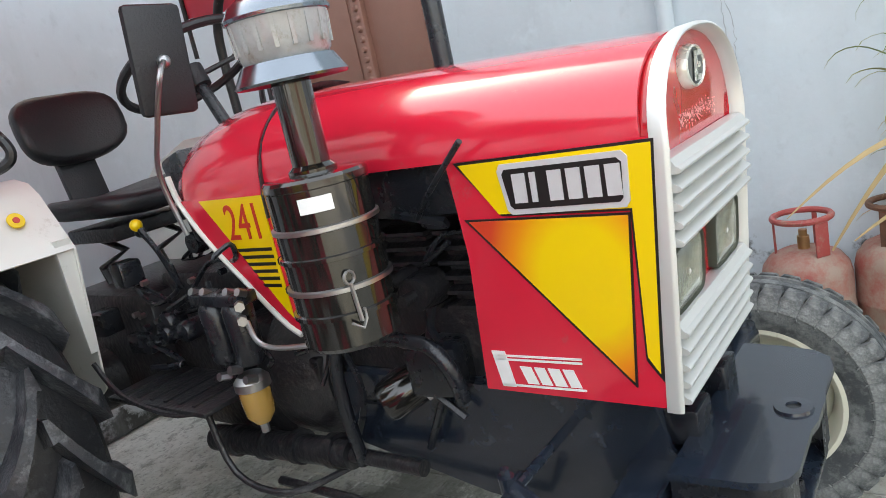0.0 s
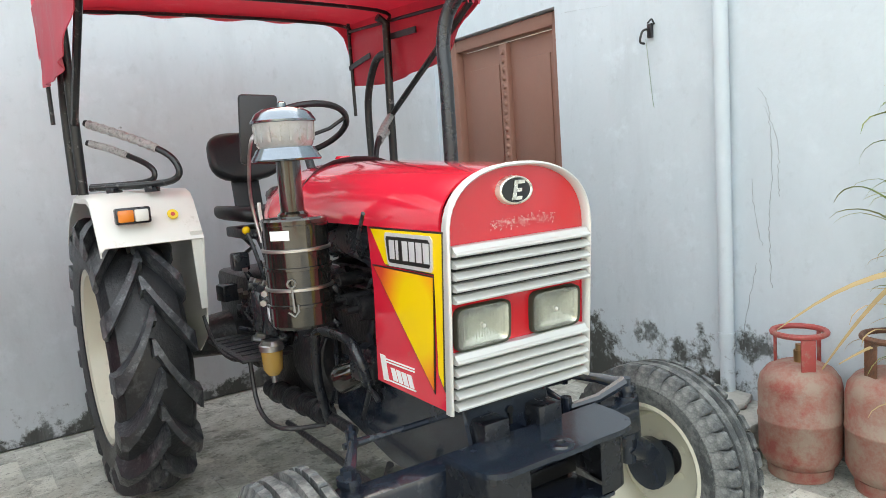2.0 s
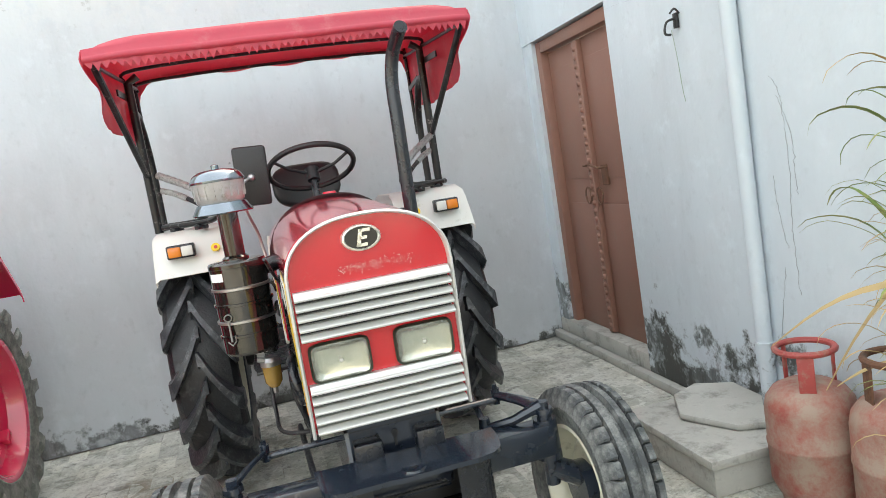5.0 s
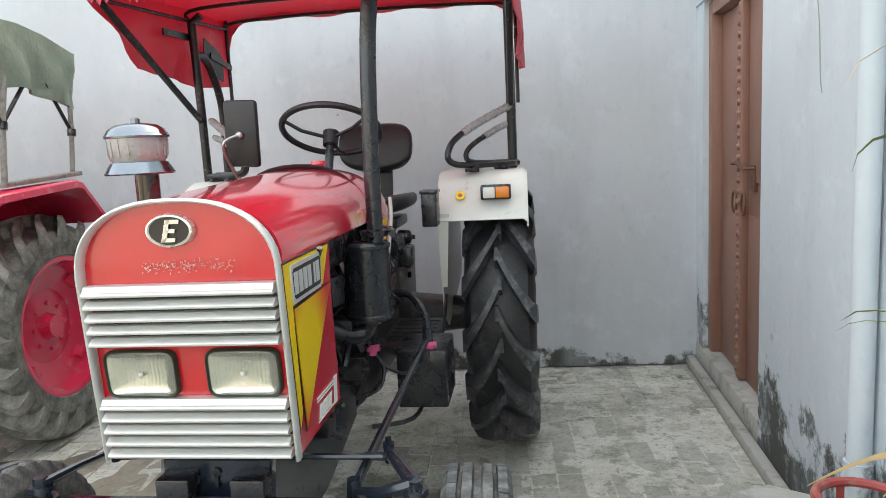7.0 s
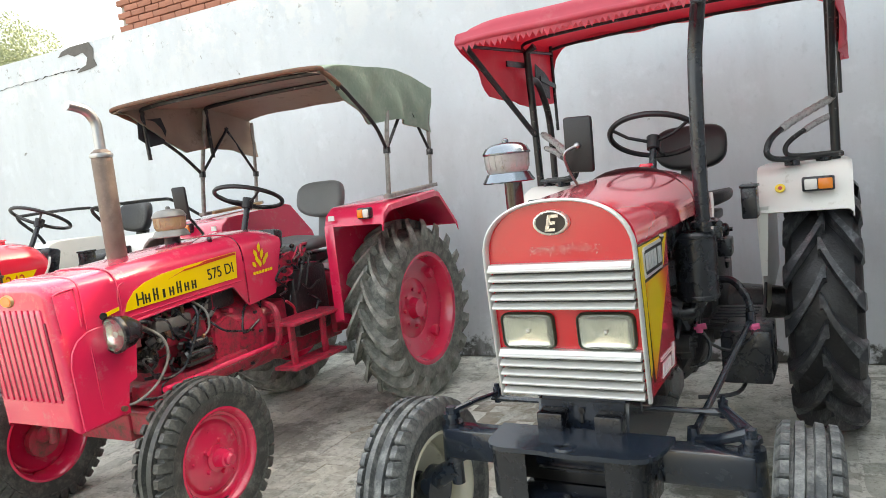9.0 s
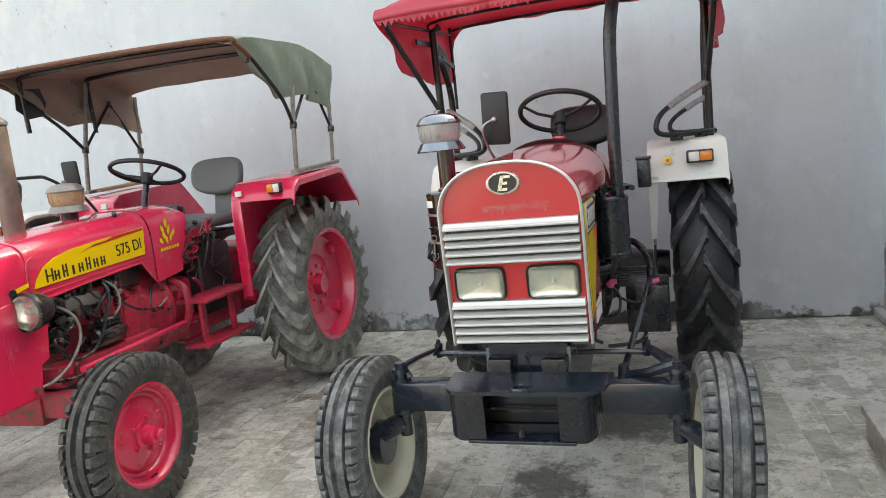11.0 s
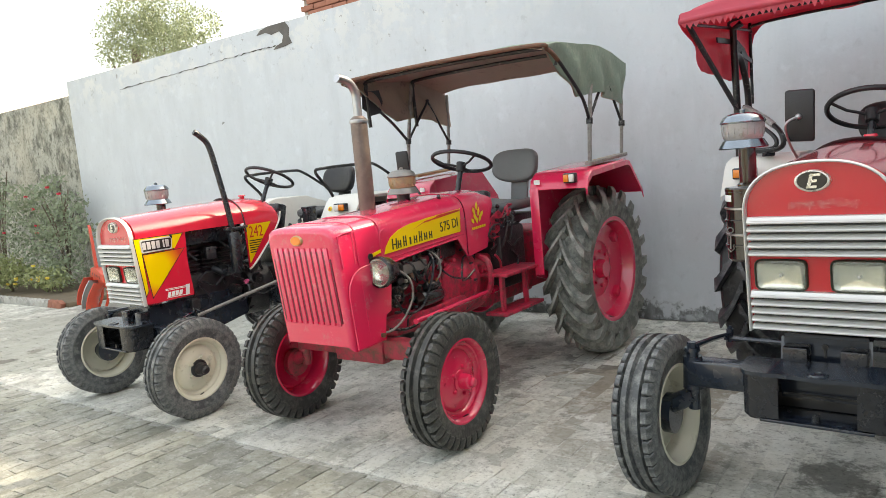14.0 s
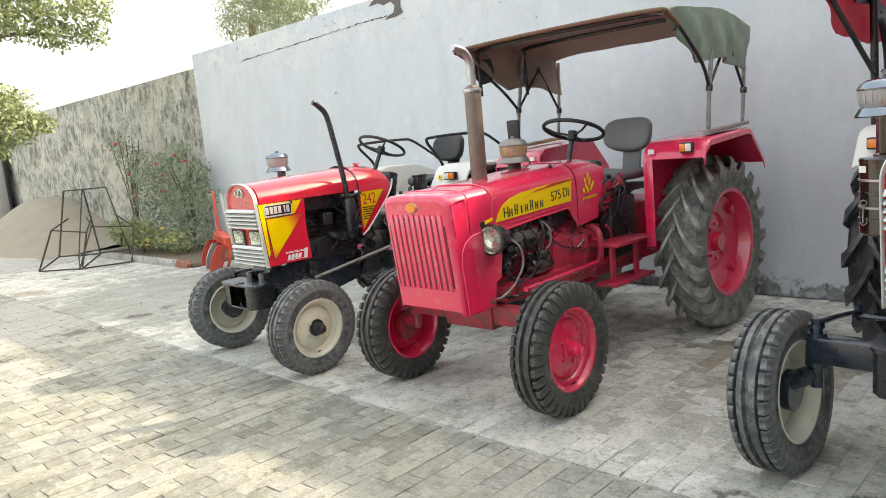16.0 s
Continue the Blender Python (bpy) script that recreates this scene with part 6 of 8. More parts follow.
def slot_engine_side(T, eng):
    """The open side of the engine: red castings, black ancillaries, a tangle of pipes and cables."""
    rnd = random.Random(41)
    bm = B()
    lathe(bm, [(0, 0), (0.16, 0), (0.2, 0.02), (0.225, 0.08), (0.235, 0.2), (0.25, 0.205), (0.25, 0.235), (0.2, 0.24), (0, 0.24)], pose(0, 0.72, 0.72, -90, 0, 0), 40)
    part("bell_housing", bm, PINKD, eng)
    for k in range(14):
        a = 2 * math.pi * k / 14
        bolt(eng, (0.243 * math.cos(a), 0.925, 0.72 + 0.243 * math.sin(a)), (0, -0.018, 0), 0.009, GREASE)
    bm = B()
    box(bm, (0.19, 0.5, 0.6), (0.12, 0.62, 0.1), bev=0.02)
    part("sump_flange", bm, PINKD, eng)
    bm = B()
    box(bm, (0.16, 0.46, 0.86), (0.07, 0.3, 0.16), bev=0.015)
    part("side_cover", bm, PINKD, eng)
    bm = B()
    prism(bm, [(0.15, 0.6, 0.62), (0.15, 0.78, 0.62), (0.15, 0.8, 0.8), (0.15, 0.72, 0.86), (0.15, 0.62, 0.82)], (0.075, 0, 0))
    bmesh.ops.bevel(bm, geom=bm.edges[:], offset=0.012, segments=2, affect="EDGES")
    part("timing_case", bm, PINKD, eng)
    bm = B()
    box(bm, (0.08, 0.68, 0.96), (0.24, 0.26, 0.13), bev=0.02)
    part("intake_manifold", bm, GREASE, eng, "soot-black manifold")
    # starter: black drum with a solenoid on top
    st = new("starter_motor")
    st.parent = T
    bm = B()
    lathe(bm, [(0, 0), (0.04, 0), (0.05, 0.01), (0.052, 0.03), (0.052, 0.15), (0.045, 0.16), (0.03, 0.19), (0, 0.19)], pose(0.23, 0.41, 0.71, -90, 0, 0), 24)
    part("drum", bm, GLOSSBLK, st)
    bm = B()
    lathe(bm, [(0, 0), (0.022, 0), (0.026, 0.008), (0.026, 0.1), (0, 0.105)], pose(0.25, 0.44, 0.775, -90, 0, 0), 18)
    part("solenoid", bm, BLACK, st)
    for y in (0.46, 0.52):
        bolt(st, (0.26, y, 0.79), (0.012, 0, 0.02), 0.008, BRASS)
    for name, y, z, r in (("fan_pulley", 0.30, 0.84, 0.052), ("crank_pulley", 0.235, 0.765, 0.062)):
        bm = B()
        lathe(bm, [(0, 0.034), (r * 0.25, 0.034), (r * 0.3, 0.022), (r * 0.8, 0.018), (r * 0.86, 0.026), (r, 0.024), (r * 0.9, 0.012), (r, 0.0), (r, -0.02), (0, -0.02)], pose(0.2, y, z, 0, 90, 0), 28)
        part(name, bm, GLOSSBLK, eng)
        bolt(eng, (0.23, y, z), (0.016, 0, 0), 0.011, DULLMETAL)
    # injector lines and cables
    pump = new("injection_pump")
    pump.parent = T
    bm = B()
    box(bm, (0.2, 0.4, 0.9), (0.06, 0.2, 0.06), bev=0.01)
    part("pump_body", bm, DULLMETAL, pump, "oily grey metal")
    for k in range(4):
        y = 0.33 + k * 0.048
        bm = B()
        cyl(bm, (0.2, y, 0.925), (0.2, y, 0.965), 0.012, 0.009, 8)
        part("delivery_valve", bm, RUST if k % 2 else DULLMETAL, pump)
        bm = B()
        tube(bm, smooth([(0.2, y, 0.96), (0.21, y + 0.02, 0.995), (0.17, y + 0.05, 1.01), (0.1, y + 0.06, 1.0)], 5), 0.0045, 6)
        part("injector_pipe", bm, DULLMETAL, pump)
    cables = (((0.2, 0.5, 0.99), (0.27, 0.5, 0.93), (0.285, 0.46, 0.82), (0.27, 0.38, 0.68), (0.26, 0.26, 0.665), (0.24, 0.22, 0.74)),
              ((0.22, 0.23, 0.93), (0.27, 0.29, 0.86), (0.28, 0.3, 0.76), (0.27, 0.24, 0.66), (0.27, 0.14, 0.61), (0.24, 0.08, 0.6)),
              ((0.2, 0.53, 0.98), (0.26, 0.56, 0.92), (0.265, 0.56, 0.83), (0.25, 0.5, 0.78)),
              ((0.2, 0.28, 0.96), (0.26, 0.33, 0.93), (0.27, 0.36, 0.86), (0.26, 0.42, 0.82), (0.25, 0.47, 0.79)),
              ((0.18, 0.17, 0.94), (0.25, 0.2, 0.955), (0.26, 0.25, 0.94), (0.2, 0.27, 0.9)),
              ((0.22, 0.6, 0.86), (0.27, 0.64, 0.8), (0.27, 0.72, 0.77), (0.25, 0.86, 0.74)),
              ((0.2, 0.36, 0.62), (0.27, 0.34, 0.6), (0.27, 0.24, 0.585), (0.22, 0.16, 0.6)))
    for k, pts in enumerate(cables):
        bm = B()
        tube(bm, smooth(pts, 7), (0.0075, 0.0065, 0.006, 0.005, 0.009, 0.006, 0.008)[k], 8)
        part("cable", bm, PALETUBE if k in (1, 2) else BLACK, eng)
    for k in range(46):
        y, z = rnd.uniform(0.18, 0.62), rnd.choice((rnd.uniform(0.86, 0.98), rnd.uniform(0.66, 0.95)))
        x = rnd.uniform(0.19, 0.25)
        m = rnd.choice((DULLMETAL, RUST, GREASE, BLACK, BLACK, GREASE))
        bm = B()
        if k % 3 == 0:
            r = rnd.uniform(0.007, 0.016)
            cyl(bm, (x, y, z), (x + rnd.uniform(0.0, 0.02), y + rnd.uniform(-0.03, 0.03), z + rnd.uniform(-0.03, 0.03) + 0.012), r, r * 0.8, 8)
            part("fitting", bm, m, eng)
        elif k % 3 == 1:
            box(bm, (x, y, z), (rnd.uniform(0.015, 0.03), rnd.uniform(0.015, 0.045), rnd.uniform(0.012, 0.035)), (rnd.uniform(-30, 30), 0, rnd.uniform(-20, 20)), bev=0.003)
            part("bracket", bm, m, eng)
        else:
            p = [Vector((x, y, z))]
            for j in range(3):
                p.append(p[-1] + Vector((rnd.uniform(-0.01, 0.012), rnd.uniform(-0.06, 0.06), rnd.uniform(-0.05, 0.05))))
            tube(bm, smooth(p, 5), rnd.uniform(0.003, 0.006), 6)
            part("thin_pipe", bm, m, eng)
    # levers, linkage plate and hoses beside the gearbox
    bm = B()
    prism(bm, [(0.22, 1.08, 0.93), (0.22, 1.3, 0.97), (0.22, 1.31, 1.08), (0.22, 1.24, 1.12), (0.22, 1.1, 1.07)], (0.014, 0, 0))
    part("linkage_plate", bm, PINKD, eng)
    for k in range(9):
        bolt(eng, (0.234, 1.1 + 0.05 * (k % 4), 0.97 + 0.045 * (k // 3)), (0.016, 0, 0), rnd.uniform(0.008, 0.016), GREASE)
    for k in range(16):
        p = [Vector((rnd.uniform(0.2, 0.3), rnd.uniform(1.1, 1.35), rnd.uniform(0.82, 1.15)))]
        for j in range(3):
            p.append(p[-1] + Vector((rnd.uniform(-0.02, 0.02), rnd.uniform(-0.09, 0.09), rnd.uniform(-0.08, 0.06))))
        bm = B()
        tube(bm, smooth(p, 5), rnd.uniform(0.004, 0.009), 6)
        part("control_rod", bm, rnd.choice((GREASE, BLACK, DULLMETAL, PINKD)), eng)
    bm = B()
    box(bm, (0.1, 1.36, 0.8), (0.3, 0.3, 0.42), bev=0.03)
    part("transmission_case", bm, GREASE, eng)


def lengthen(ob, k, wide, sx=1.0, lift=0.0):
    """Draws a tractor out along its length; its canopy and mudguards also grow a little outward and up."""
    for ch in ob.children:
        name = ch.name.split(".")[0]
        if name in ("front_wheel", "rear_wheel", "front_axle"):
            continue
        w, l = (wide, 0.035) if name == "canopy" else (wide, 0.0) if name == "fender" else (sx, lift)
        if ch.matrix_basis != Matrix():
            ch.location.x *= wide if name == "indicator_lamp" else w
            ch.location.y *= k
            continue
        if ch.data:
            for v in ch.data.vertices:
                v.co = (v.co.x * w, v.co.y * k, v.co.z + l * max(0.0, v.co.z - 1.38) / 0.67)
        lengthen(ch, k, wide, w, l)


def slot_tractor(m):
    T = empty("tractor", m, "pinkish-red slotted-nose tractor with a brown and green canopy", "tractor", "parked tractors")
    hw = 0.25
    hood = new("hood")
    hood.parent = T
    # nose: a tall sheet-metal box with tight corners, pushed a little out of true
    def lean(x, y, z):
        return Vector((x - 0.12 * (z - 0.88) * max(0.0, min(1.0, (0.12 - y) / 0.26)), y, z))

    bm = B()
    rows = []
    for y, w, zl, zc in ((-0.158, 0.216, 0.595, 1.172), (-0.156, 0.23, 0.583, 1.186), (-0.148, 0.243, 0.573, 1.198), (-0.135, 0.249, 0.568, 1.205), (-0.05, 0.252, 0.566, 1.212), (0.03, 0.253, 0.566, 1.217), (0.1, 0.254, 0.566, 1.222)):
        rows.append([lean(x * (1 if z > 0.8 else 0.985), y, z) for x, z in box_arch(w, zl, 1.10, zc, 10, 5.0)])
    loft(bm, rows)
    bm.faces.new([v for v in bm.verts[:len(rows[0])]])
    part("nose_shell", bm, PINK, hood, angle=42)
    bm = B()
    rows = []
    for y, zl, zc in ((0.1, 0.955, 1.222), (0.25, 0.965, 1.235), (0.45, 0.985, 1.25), (0.6, 0.997, 1.262), (0.74, 1.003, 1.268), (0.765, 0.995, 1.27), (0.80, 0.952, 1.272), (0.85, 0.885, 1.275)):
        rows.append([Vector((x, y, z)) for x, z in box_arch(hw, zl, 1.06, zc, 10, 3.8)])
    loft(bm, rows)
    thick(bm, 0.005)
    part("hood_skin", bm, PINK, hood, angle=42)
    bm = B()
    rows = []
    for y, zl, zc in ((0.857, 0.88, 1.28), (1.0, 0.897, 1.284), (1.055, 0.906, 1.283), (1.085, 1.0, 1.278), (1.12, 1.12, 1.262), (1.14, 1.17, 1.24)):
        rows.append([Vector((x, y, z)) for x, z in box_arch(hw + 0.004, zl, 1.06 if zl < 1.05 else zl + 0.01, zc, 10, 3.8)])
    loft(bm, rows)
    thick(bm, 0.005)
    part("cowl_skin", bm, PINK, hood, angle=42)
    bm = B()
    tube(bm, [(x, -0.03, z + 0.001) for x, z in [lean(x, -0.03, z).xz for x, z in box_arch(0.2525, 0.6, 1.10, 1.2135, 10, 5.0)]], 0.0035, 6)
    tube(bm, [(x * 1.004, 0.13, z + 0.002) for x, z in box_arch(hw, 0.96, 1.06, 1.226, 10, 3.8)], 0.005, 6)
    part("hood_bead", bm, PINK, hood)
    for s in (-1, 1):
        bm = B()
        prism(bm, [lean(s * 0.258, y, z) for y, z in ((-0.135, 0.574), (-0.13, 0.84), (-0.115, 0.9), (-0.085, 0.945), (-0.035, 0.975), (0.03, 0.985), (0.13, 0.975), (0.172, 0.96), (0.173, 0.886), (0.152, 0.71), (0.107, 0.70), (0.087, 0.572))], (-s * 0.009, 0, 0))
        bmesh.ops.bevel(bm, geom=bm.edges[:], offset=0.003, segments=1, affect="EDGES")
        part("cheek_panel", bm, PINK, hood)
        bm = B()
        tube(bm, smooth([lean(s * 0.2515, y, z) for y, z in ((-0.128, 0.99), (-0.131, 1.13), (-0.12, 1.155), (-0.06, 1.165), (-0.048, 1.15), (-0.047, 1.0))], 4), 0.0045, 6)
        part("pressed_bead", bm, PINK, hood)
        bm = B()
        tube(bm, smooth([(s * 0.252, 0.85, 0.885), (s * 0.252, 0.80, 0.952), (s * 0.252, 0.762, 1.0), (s * 0.252, 0.72, 1.003), (s * 0.252, 0.45, 0.986), (s * 0.252, 0.18, 0.962)], 5), 0.006, 6)
        tube(bm, smooth([(s * 0.2515, 0.83, 1.025), (s * 0.2515, 0.6, 1.015), (s * 0.2515, 0.2, 0.992), (s * 0.2515, 0.13, 1.0), (s * 0.2515, 0.125, 1.12), (s * 0.2515, 0.16, 1.15)], 5), 0.0035, 6)
        part("edge_bead", bm, PINK, hood)
        bm = B()
        cyl(bm, lean(s * 0.255, 0.06, 0.6), lean(s * 0.272, 0.06, 0.6), 0.013, seg=8)
        part("bolt", bm, RUST, hood)
    # slots: strips on the face, their dark red stands for the shade inside
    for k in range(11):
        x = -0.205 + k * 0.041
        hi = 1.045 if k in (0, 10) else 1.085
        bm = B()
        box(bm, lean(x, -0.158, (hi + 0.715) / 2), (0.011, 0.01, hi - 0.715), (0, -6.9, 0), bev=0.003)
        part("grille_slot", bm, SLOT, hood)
    for k in range(10):
        x = -0.1845 + k * 0.041
        bm = B()
        box(bm, lean(x, -0.158, 0.9), (0.0285, 0.014, 0.40), (0, -6.9, 0), bev=0.004)
        part("grille_rib", bm, PINK, hood)
    em_m = Matrix.Translation(lean(-0.012, -0.158, 1.138)) @ pose(0, 0, 0, 90, 0, 0) @ Matrix.Diagonal((1, 0.62, 1, 1))
    bm = B()
    lathe(bm, [(0, 0.008), (0.04, 0.008), (0.046, 0.0)], em_m, 28)
    em = part("emblem", bm, BRASS, T, "small oval gold and red emblem")
    bm = B()
    lathe(bm, [(0, 0.0105), (0.034, 0.0105), (0.036, 0.008)], em_m, 28)
    part("emblem_field", bm, AMBER, em)
    for s in (-1, 1):
        round_lamp(T, (s * 0.305, 0.045, 0.94), 0.079, 0.115, BLACK)
        # yellow flash with the model number
        x, t = s * 0.2525, s * 0.003
        st = flat_decal(T, "side_sticker", [(0.144, 1.016), (0.16, 1.055), (0.2, 1.1), (0.26, 1.13), (0.35, 1.151), (0.5, 1.165), (0.806, 1.184), (0.792, 1.045), (0.5, 1.033)], x, t, YELLOW)
        for y0, y1, z0, dz in ((0.38, 0.8, 1.118, 0.052), (0.5, 0.8, 1.138, 0.035)):
            flat_decal(st, "stripe", [(y0, z0), (y0 + 0.08, z0 + 0.022), (y1, z0 + dz), (y1, z0 + dz + 0.008), (y0 + 0.1, z0 + 0.032)], x + t, t * 0.5, DECALRED)
        for k in range(8):
            y = 0.205 + k * 0.043
            h = 0.058 if k in (0, 2, 5) else 0.042
            w = 0.037 if k == 0 else (0.012 if k == 3 else 0.026)
            z0 = 1.03 + (y - 0.2) * 0.05
            bm = B()
            if k == 3:
                prism(bm, [(x + t, y + 0.008, z0), (x + t, y + 0.008 + w, z0 + 0.001), (x + t, y + 0.008 + w, z0 + h), (x + t, y + 0.008, z0 + h)], (t * 0.5, 0, 0))
            else:
                for d in (0.0, w - 0.008):
                    prism(bm, [(x + t, y + d, z0), (x + t, y + d + 0.008, z0), (x + t, y + d + 0.008, z0 + h), (x + t, y + d, z0 + h)], (t * 0.5, 0, 0))
                prism(bm, [(x + t * 1.05, y, z0 + h * 0.4), (x + t * 1.05, y + w, z0 + h * 0.4), (x + t * 1.05, y + w, z0 + h * 0.4 + 0.007), (x + t * 1.05, y, z0 + h * 0.4 + 0.007)], (t * 0.5, 0, 0))
            part("letter_block", bm, DECALBLK, st)
        letters("575 DI", 0.08, pose(x + t, 0.69, 1.098, 90, 0, 90 * s) @ Matrix.Rotation(radians(4 * s), 4, "Z") @ Matrix.Diagonal((0.78, 1, 1, 1)), DECALBLK, st, "model_number")
        flat_decal(T, "small_badge", [(0.052, 1.016), (0.118, 1.031), (0.118, 1.048), (0.052, 1.034)], x, t, YELLOW)
        bm = B()
        lathe(bm, [(0, 0.004), (0.016, 0.004), (0.017, 0)], pose(x, 0.043, 1.022, 0, s * 90, 0), 18)
        part("badge_disc", bm, DECALBLK, T)
        bm = B()
        for k, (yy, zz, ang, ln) in enumerate(((0.965, 1.07, 100, 0.05), (0.985, 1.08, 65, 0.055), (0.95, 1.095, 105, 0.05), (0.975, 1.115, 75, 0.06), (0.945, 1.13, 110, 0.05), (0.965, 1.155, 85, 0.055), (1.0, 1.105, 55, 0.05), (0.93, 1.075, 120, 0.04))):
            ca, sa = math.cos(radians(ang)), math.sin(radians(ang))
            ring = [(0, 0), (0.3, 0.010), (0.65, 0.011), (1, 0), (0.65, -0.011), (0.3, -0.010)]
            prism(bm, [(x + s * 0.004, yy + u * ln * ca - v * sa, zz + u * ln * sa + v * ca) for u, v in ring], (t * 0.5, 0, 0))
        for k in range(7):
            y0 = 0.905 + k * 0.021
            prism(bm, [(x + s * 0.004, y0, 1.035 + 0.001 * k), (x + s * 0.004, y0 + 0.016, 1.036 + 0.001 * k), (x + s * 0.004, y0 + 0.016, 1.052 + 0.001 * k), (x + s * 0.004, y0, 1.051 + 0.001 * k)], (t * 0.5, 0, 0))
        part("wheat_print", bm, YELLOW, T)
    # exhaust stack and air cleaner through the hood
    ex = new("exhaust")
    ex.parent = T
    bm = B()
    lathe(bm, [(0, 1.22), (0.043, 1.22), (0.045, 1.26), (0.046, 1.72), (0.044, 1.76), (0.028, 1.775)], pose(-0.05, 0.36, 0), 26)
    part("muffler", bm, EXHAUST, ex)
    bm = B()
    lathe(bm, [(0.05, 1.735), (0.052, 1.745), (0.05, 1.755), (0.044, 1.757)], pose(-0.05, 0.36, 0), 26)
    part("band", bm, STEEL, ex)
    bm = B()
    tube(bm, smooth([(-0.05, 0.36, 1.76), (-0.05, 0.36, 1.84), (-0.05, 0.355, 1.91), (-0.05, 0.31, 1.965), (-0.05, 0.23, 1.985)], 6), 0.024, 16)
    part("tail_pipe", bm, STEEL, ex)
    precleaner(T, (-0.1, 0.72, 1.33), 0.9, AMBERJAR, DULLMETAL, DULLMETAL)
    bm = B()
    cyl(bm, (-0.1, 0.72, 1.2), (-0.1, 0.72, 1.33), 0.04, seg=16)
    part("air_stem", bm, GREASE, T)
    eng = engine_clutter(T, PINKD, BLACK, 1, 11)
    slot_engine_side(T, eng)
    # front support, axle, wheels
    bm = B()
    prism(bm, [(-0.1, y, z) for y, z in ((0.0, 0.6), (0.0, 0.565), (0.12, 0.52), (0.5, 0.49), (0.9, 0.5), (0.9, 0.62))], (0.2, 0, 0))
    bmesh.ops.bevel(bm, geom=bm.edges[:], offset=0.012, segments=2, affect="EDGES")
    part("front_casting", bm, AXLERED, T)
    front_axle(T, AXLERED, 0.62, 0.49, 0.185, False)
    for s in (-1, 1):
        wheel(T, "front_wheel", (s * 0.6, 0.2, 0.353), 0.353, 0.17, PINK, RUBBERF, s, False, turn=1)
        wheel(T, "rear_wheel", (s * 0.576, 2.12, 0.604), 0.606, 0.296, PINK, RUBBERG, s, True, turn=-1)
        f = new("fender")
        f.parent = T
        x0, x1 = s * 0.41, s * 0.80
        prof = [(1.335, 1.235), (1.345, 1.25), (1.36, 1.3), (1.42, 1.345), (1.95, 1.385), (2.0, 1.375), (2.2, 1.16), (2.21, 1.13)]
        bm = B()
        loft(bm, [[Vector((x0, y, z)), Vector((x1 - s * 0.012, y, z)), Vector((x1, y, z - 0.012)), Vector((x1, y + 0.003, z - 0.045))] for y, z in prof])
        thick(bm, 0.006)
        part("fender_top", bm, PINK, f, angle=40)
        bm = B()
        prism(bm, [(x0, y, z - 0.004) for y, z in prof] + [(x0, 2.2, 0.75), (x0, 1.45, 0.62), (x0, 1.335, 0.66)], (-s * 0.006, 0, 0))
        part("inner_wall", bm, PINK, f)
        bm = B()
        box(bm, (s * 0.436, 1.34, 0.96), (0.06, 0.01, 0.58), bev=0.003)
        part("front_strip", bm, PINK, f)
        bm = B()
        box(bm, (s * 0.71, 1.80, 1.395), (0.06, 0.45, 0.02), (3.5, 0, 0), bev=0.003)
        part("wooden_strip", bm, mat("raw_wood", (0.42, 0.3, 0.16), 0.7, grain=0.3, scale=20), f, "strip of raw wood")
        side_lamp(T, (s * 0.69, 1.345, 1.30), 0.085, 0.065, -s)
        bm = B()
        box(bm, (s * 0.475, 1.338, 1.285), (0.04, 0.006, 0.03))
        part("reflector", bm, WHITEP, T, "small white reflector")
        fp = new("footplate")
        fp.parent = T
        bm = B()
        box(bm, (s * 0.34, 1.18, 0.735), (0.2, 0.42, 0.02), bev=0.004)
        part("tread_plate", bm, PINKD, fp)
        bm = B()
        box(bm, (s * 0.36, 1.16, 0.49), (0.16, 0.44, 0.02), bev=0.004)
        part("lower_step", bm, PINKD, fp)
        for y in (1.0, 1.26):
            bm = B()
            box(bm, (s * 0.38, y, 0.612), (0.02, 0.04, 0.24), bev=0.003)
            part("step_bracket", bm, PINKD, fp)
        bm = B()
        tube(bm, [(s * 0.275, 1.05, 0.628), (s * 0.40, 0.17, 0.652)], 0.015, 10)
        cyl(bm, (s * 0.27, 1.08, 0.628), (s * 0.28, 1.02, 0.629), 0.026, seg=12)
        part("drag_link", bm, PINK, T)
        bm = B()
        tube(bm, smooth([(s * 0.2, 1.0, 0.86), (s * 0.3, 0.98, 0.82), (s * 0.31, 0.98, 0.68), (s * 0.25, 0.98, 0.58)], 5), 0.02, 8)
        part("guard_loop", bm, PINKD, T)
    for k in range(8):
        lv = new("lever")
        lv.parent = T
        x, y, h = 0.26 - (k % 4) * 0.05, 1.22 + 0.05 * (k // 4) + 0.02 * (k % 3), 0.16 + 0.05 * (k % 3)
        bm = B()
        tube(bm, smooth([(x, y, 0.88), (x + 0.02, y + 0.02, 0.88 + h * 0.6), (x + 0.01, y + 0.06, 0.88 + h)], 4), 0.007, 6)
        part("rod", bm, GREASE, lv)
        bm = B()
        bmesh.ops.create_uvsphere(bm, u_segments=10, v_segments=7, radius=0.016, matrix=pose(x + 0.01, y + 0.06, 0.88 + h))
        part("knob", bm, BLACK, lv)
    bm = B()
    box(bm, (0, 1.2, 1.17), (0.36, 0.08, 0.18), (-12, 0, 0), bev=0.02)
    part("dashboard", bm, BLACK, T)
    steering_wheel(T, (0.0, 1.2, 1.465), 0.2, -22)
    seat(T, (0.0, 1.66, 1.11), GREYV)
    bm = B()
    box(bm, (-0.33, 1.0, 1.47), (0.09, 0.02, 0.2), (4, 0, 12), bev=0.01)
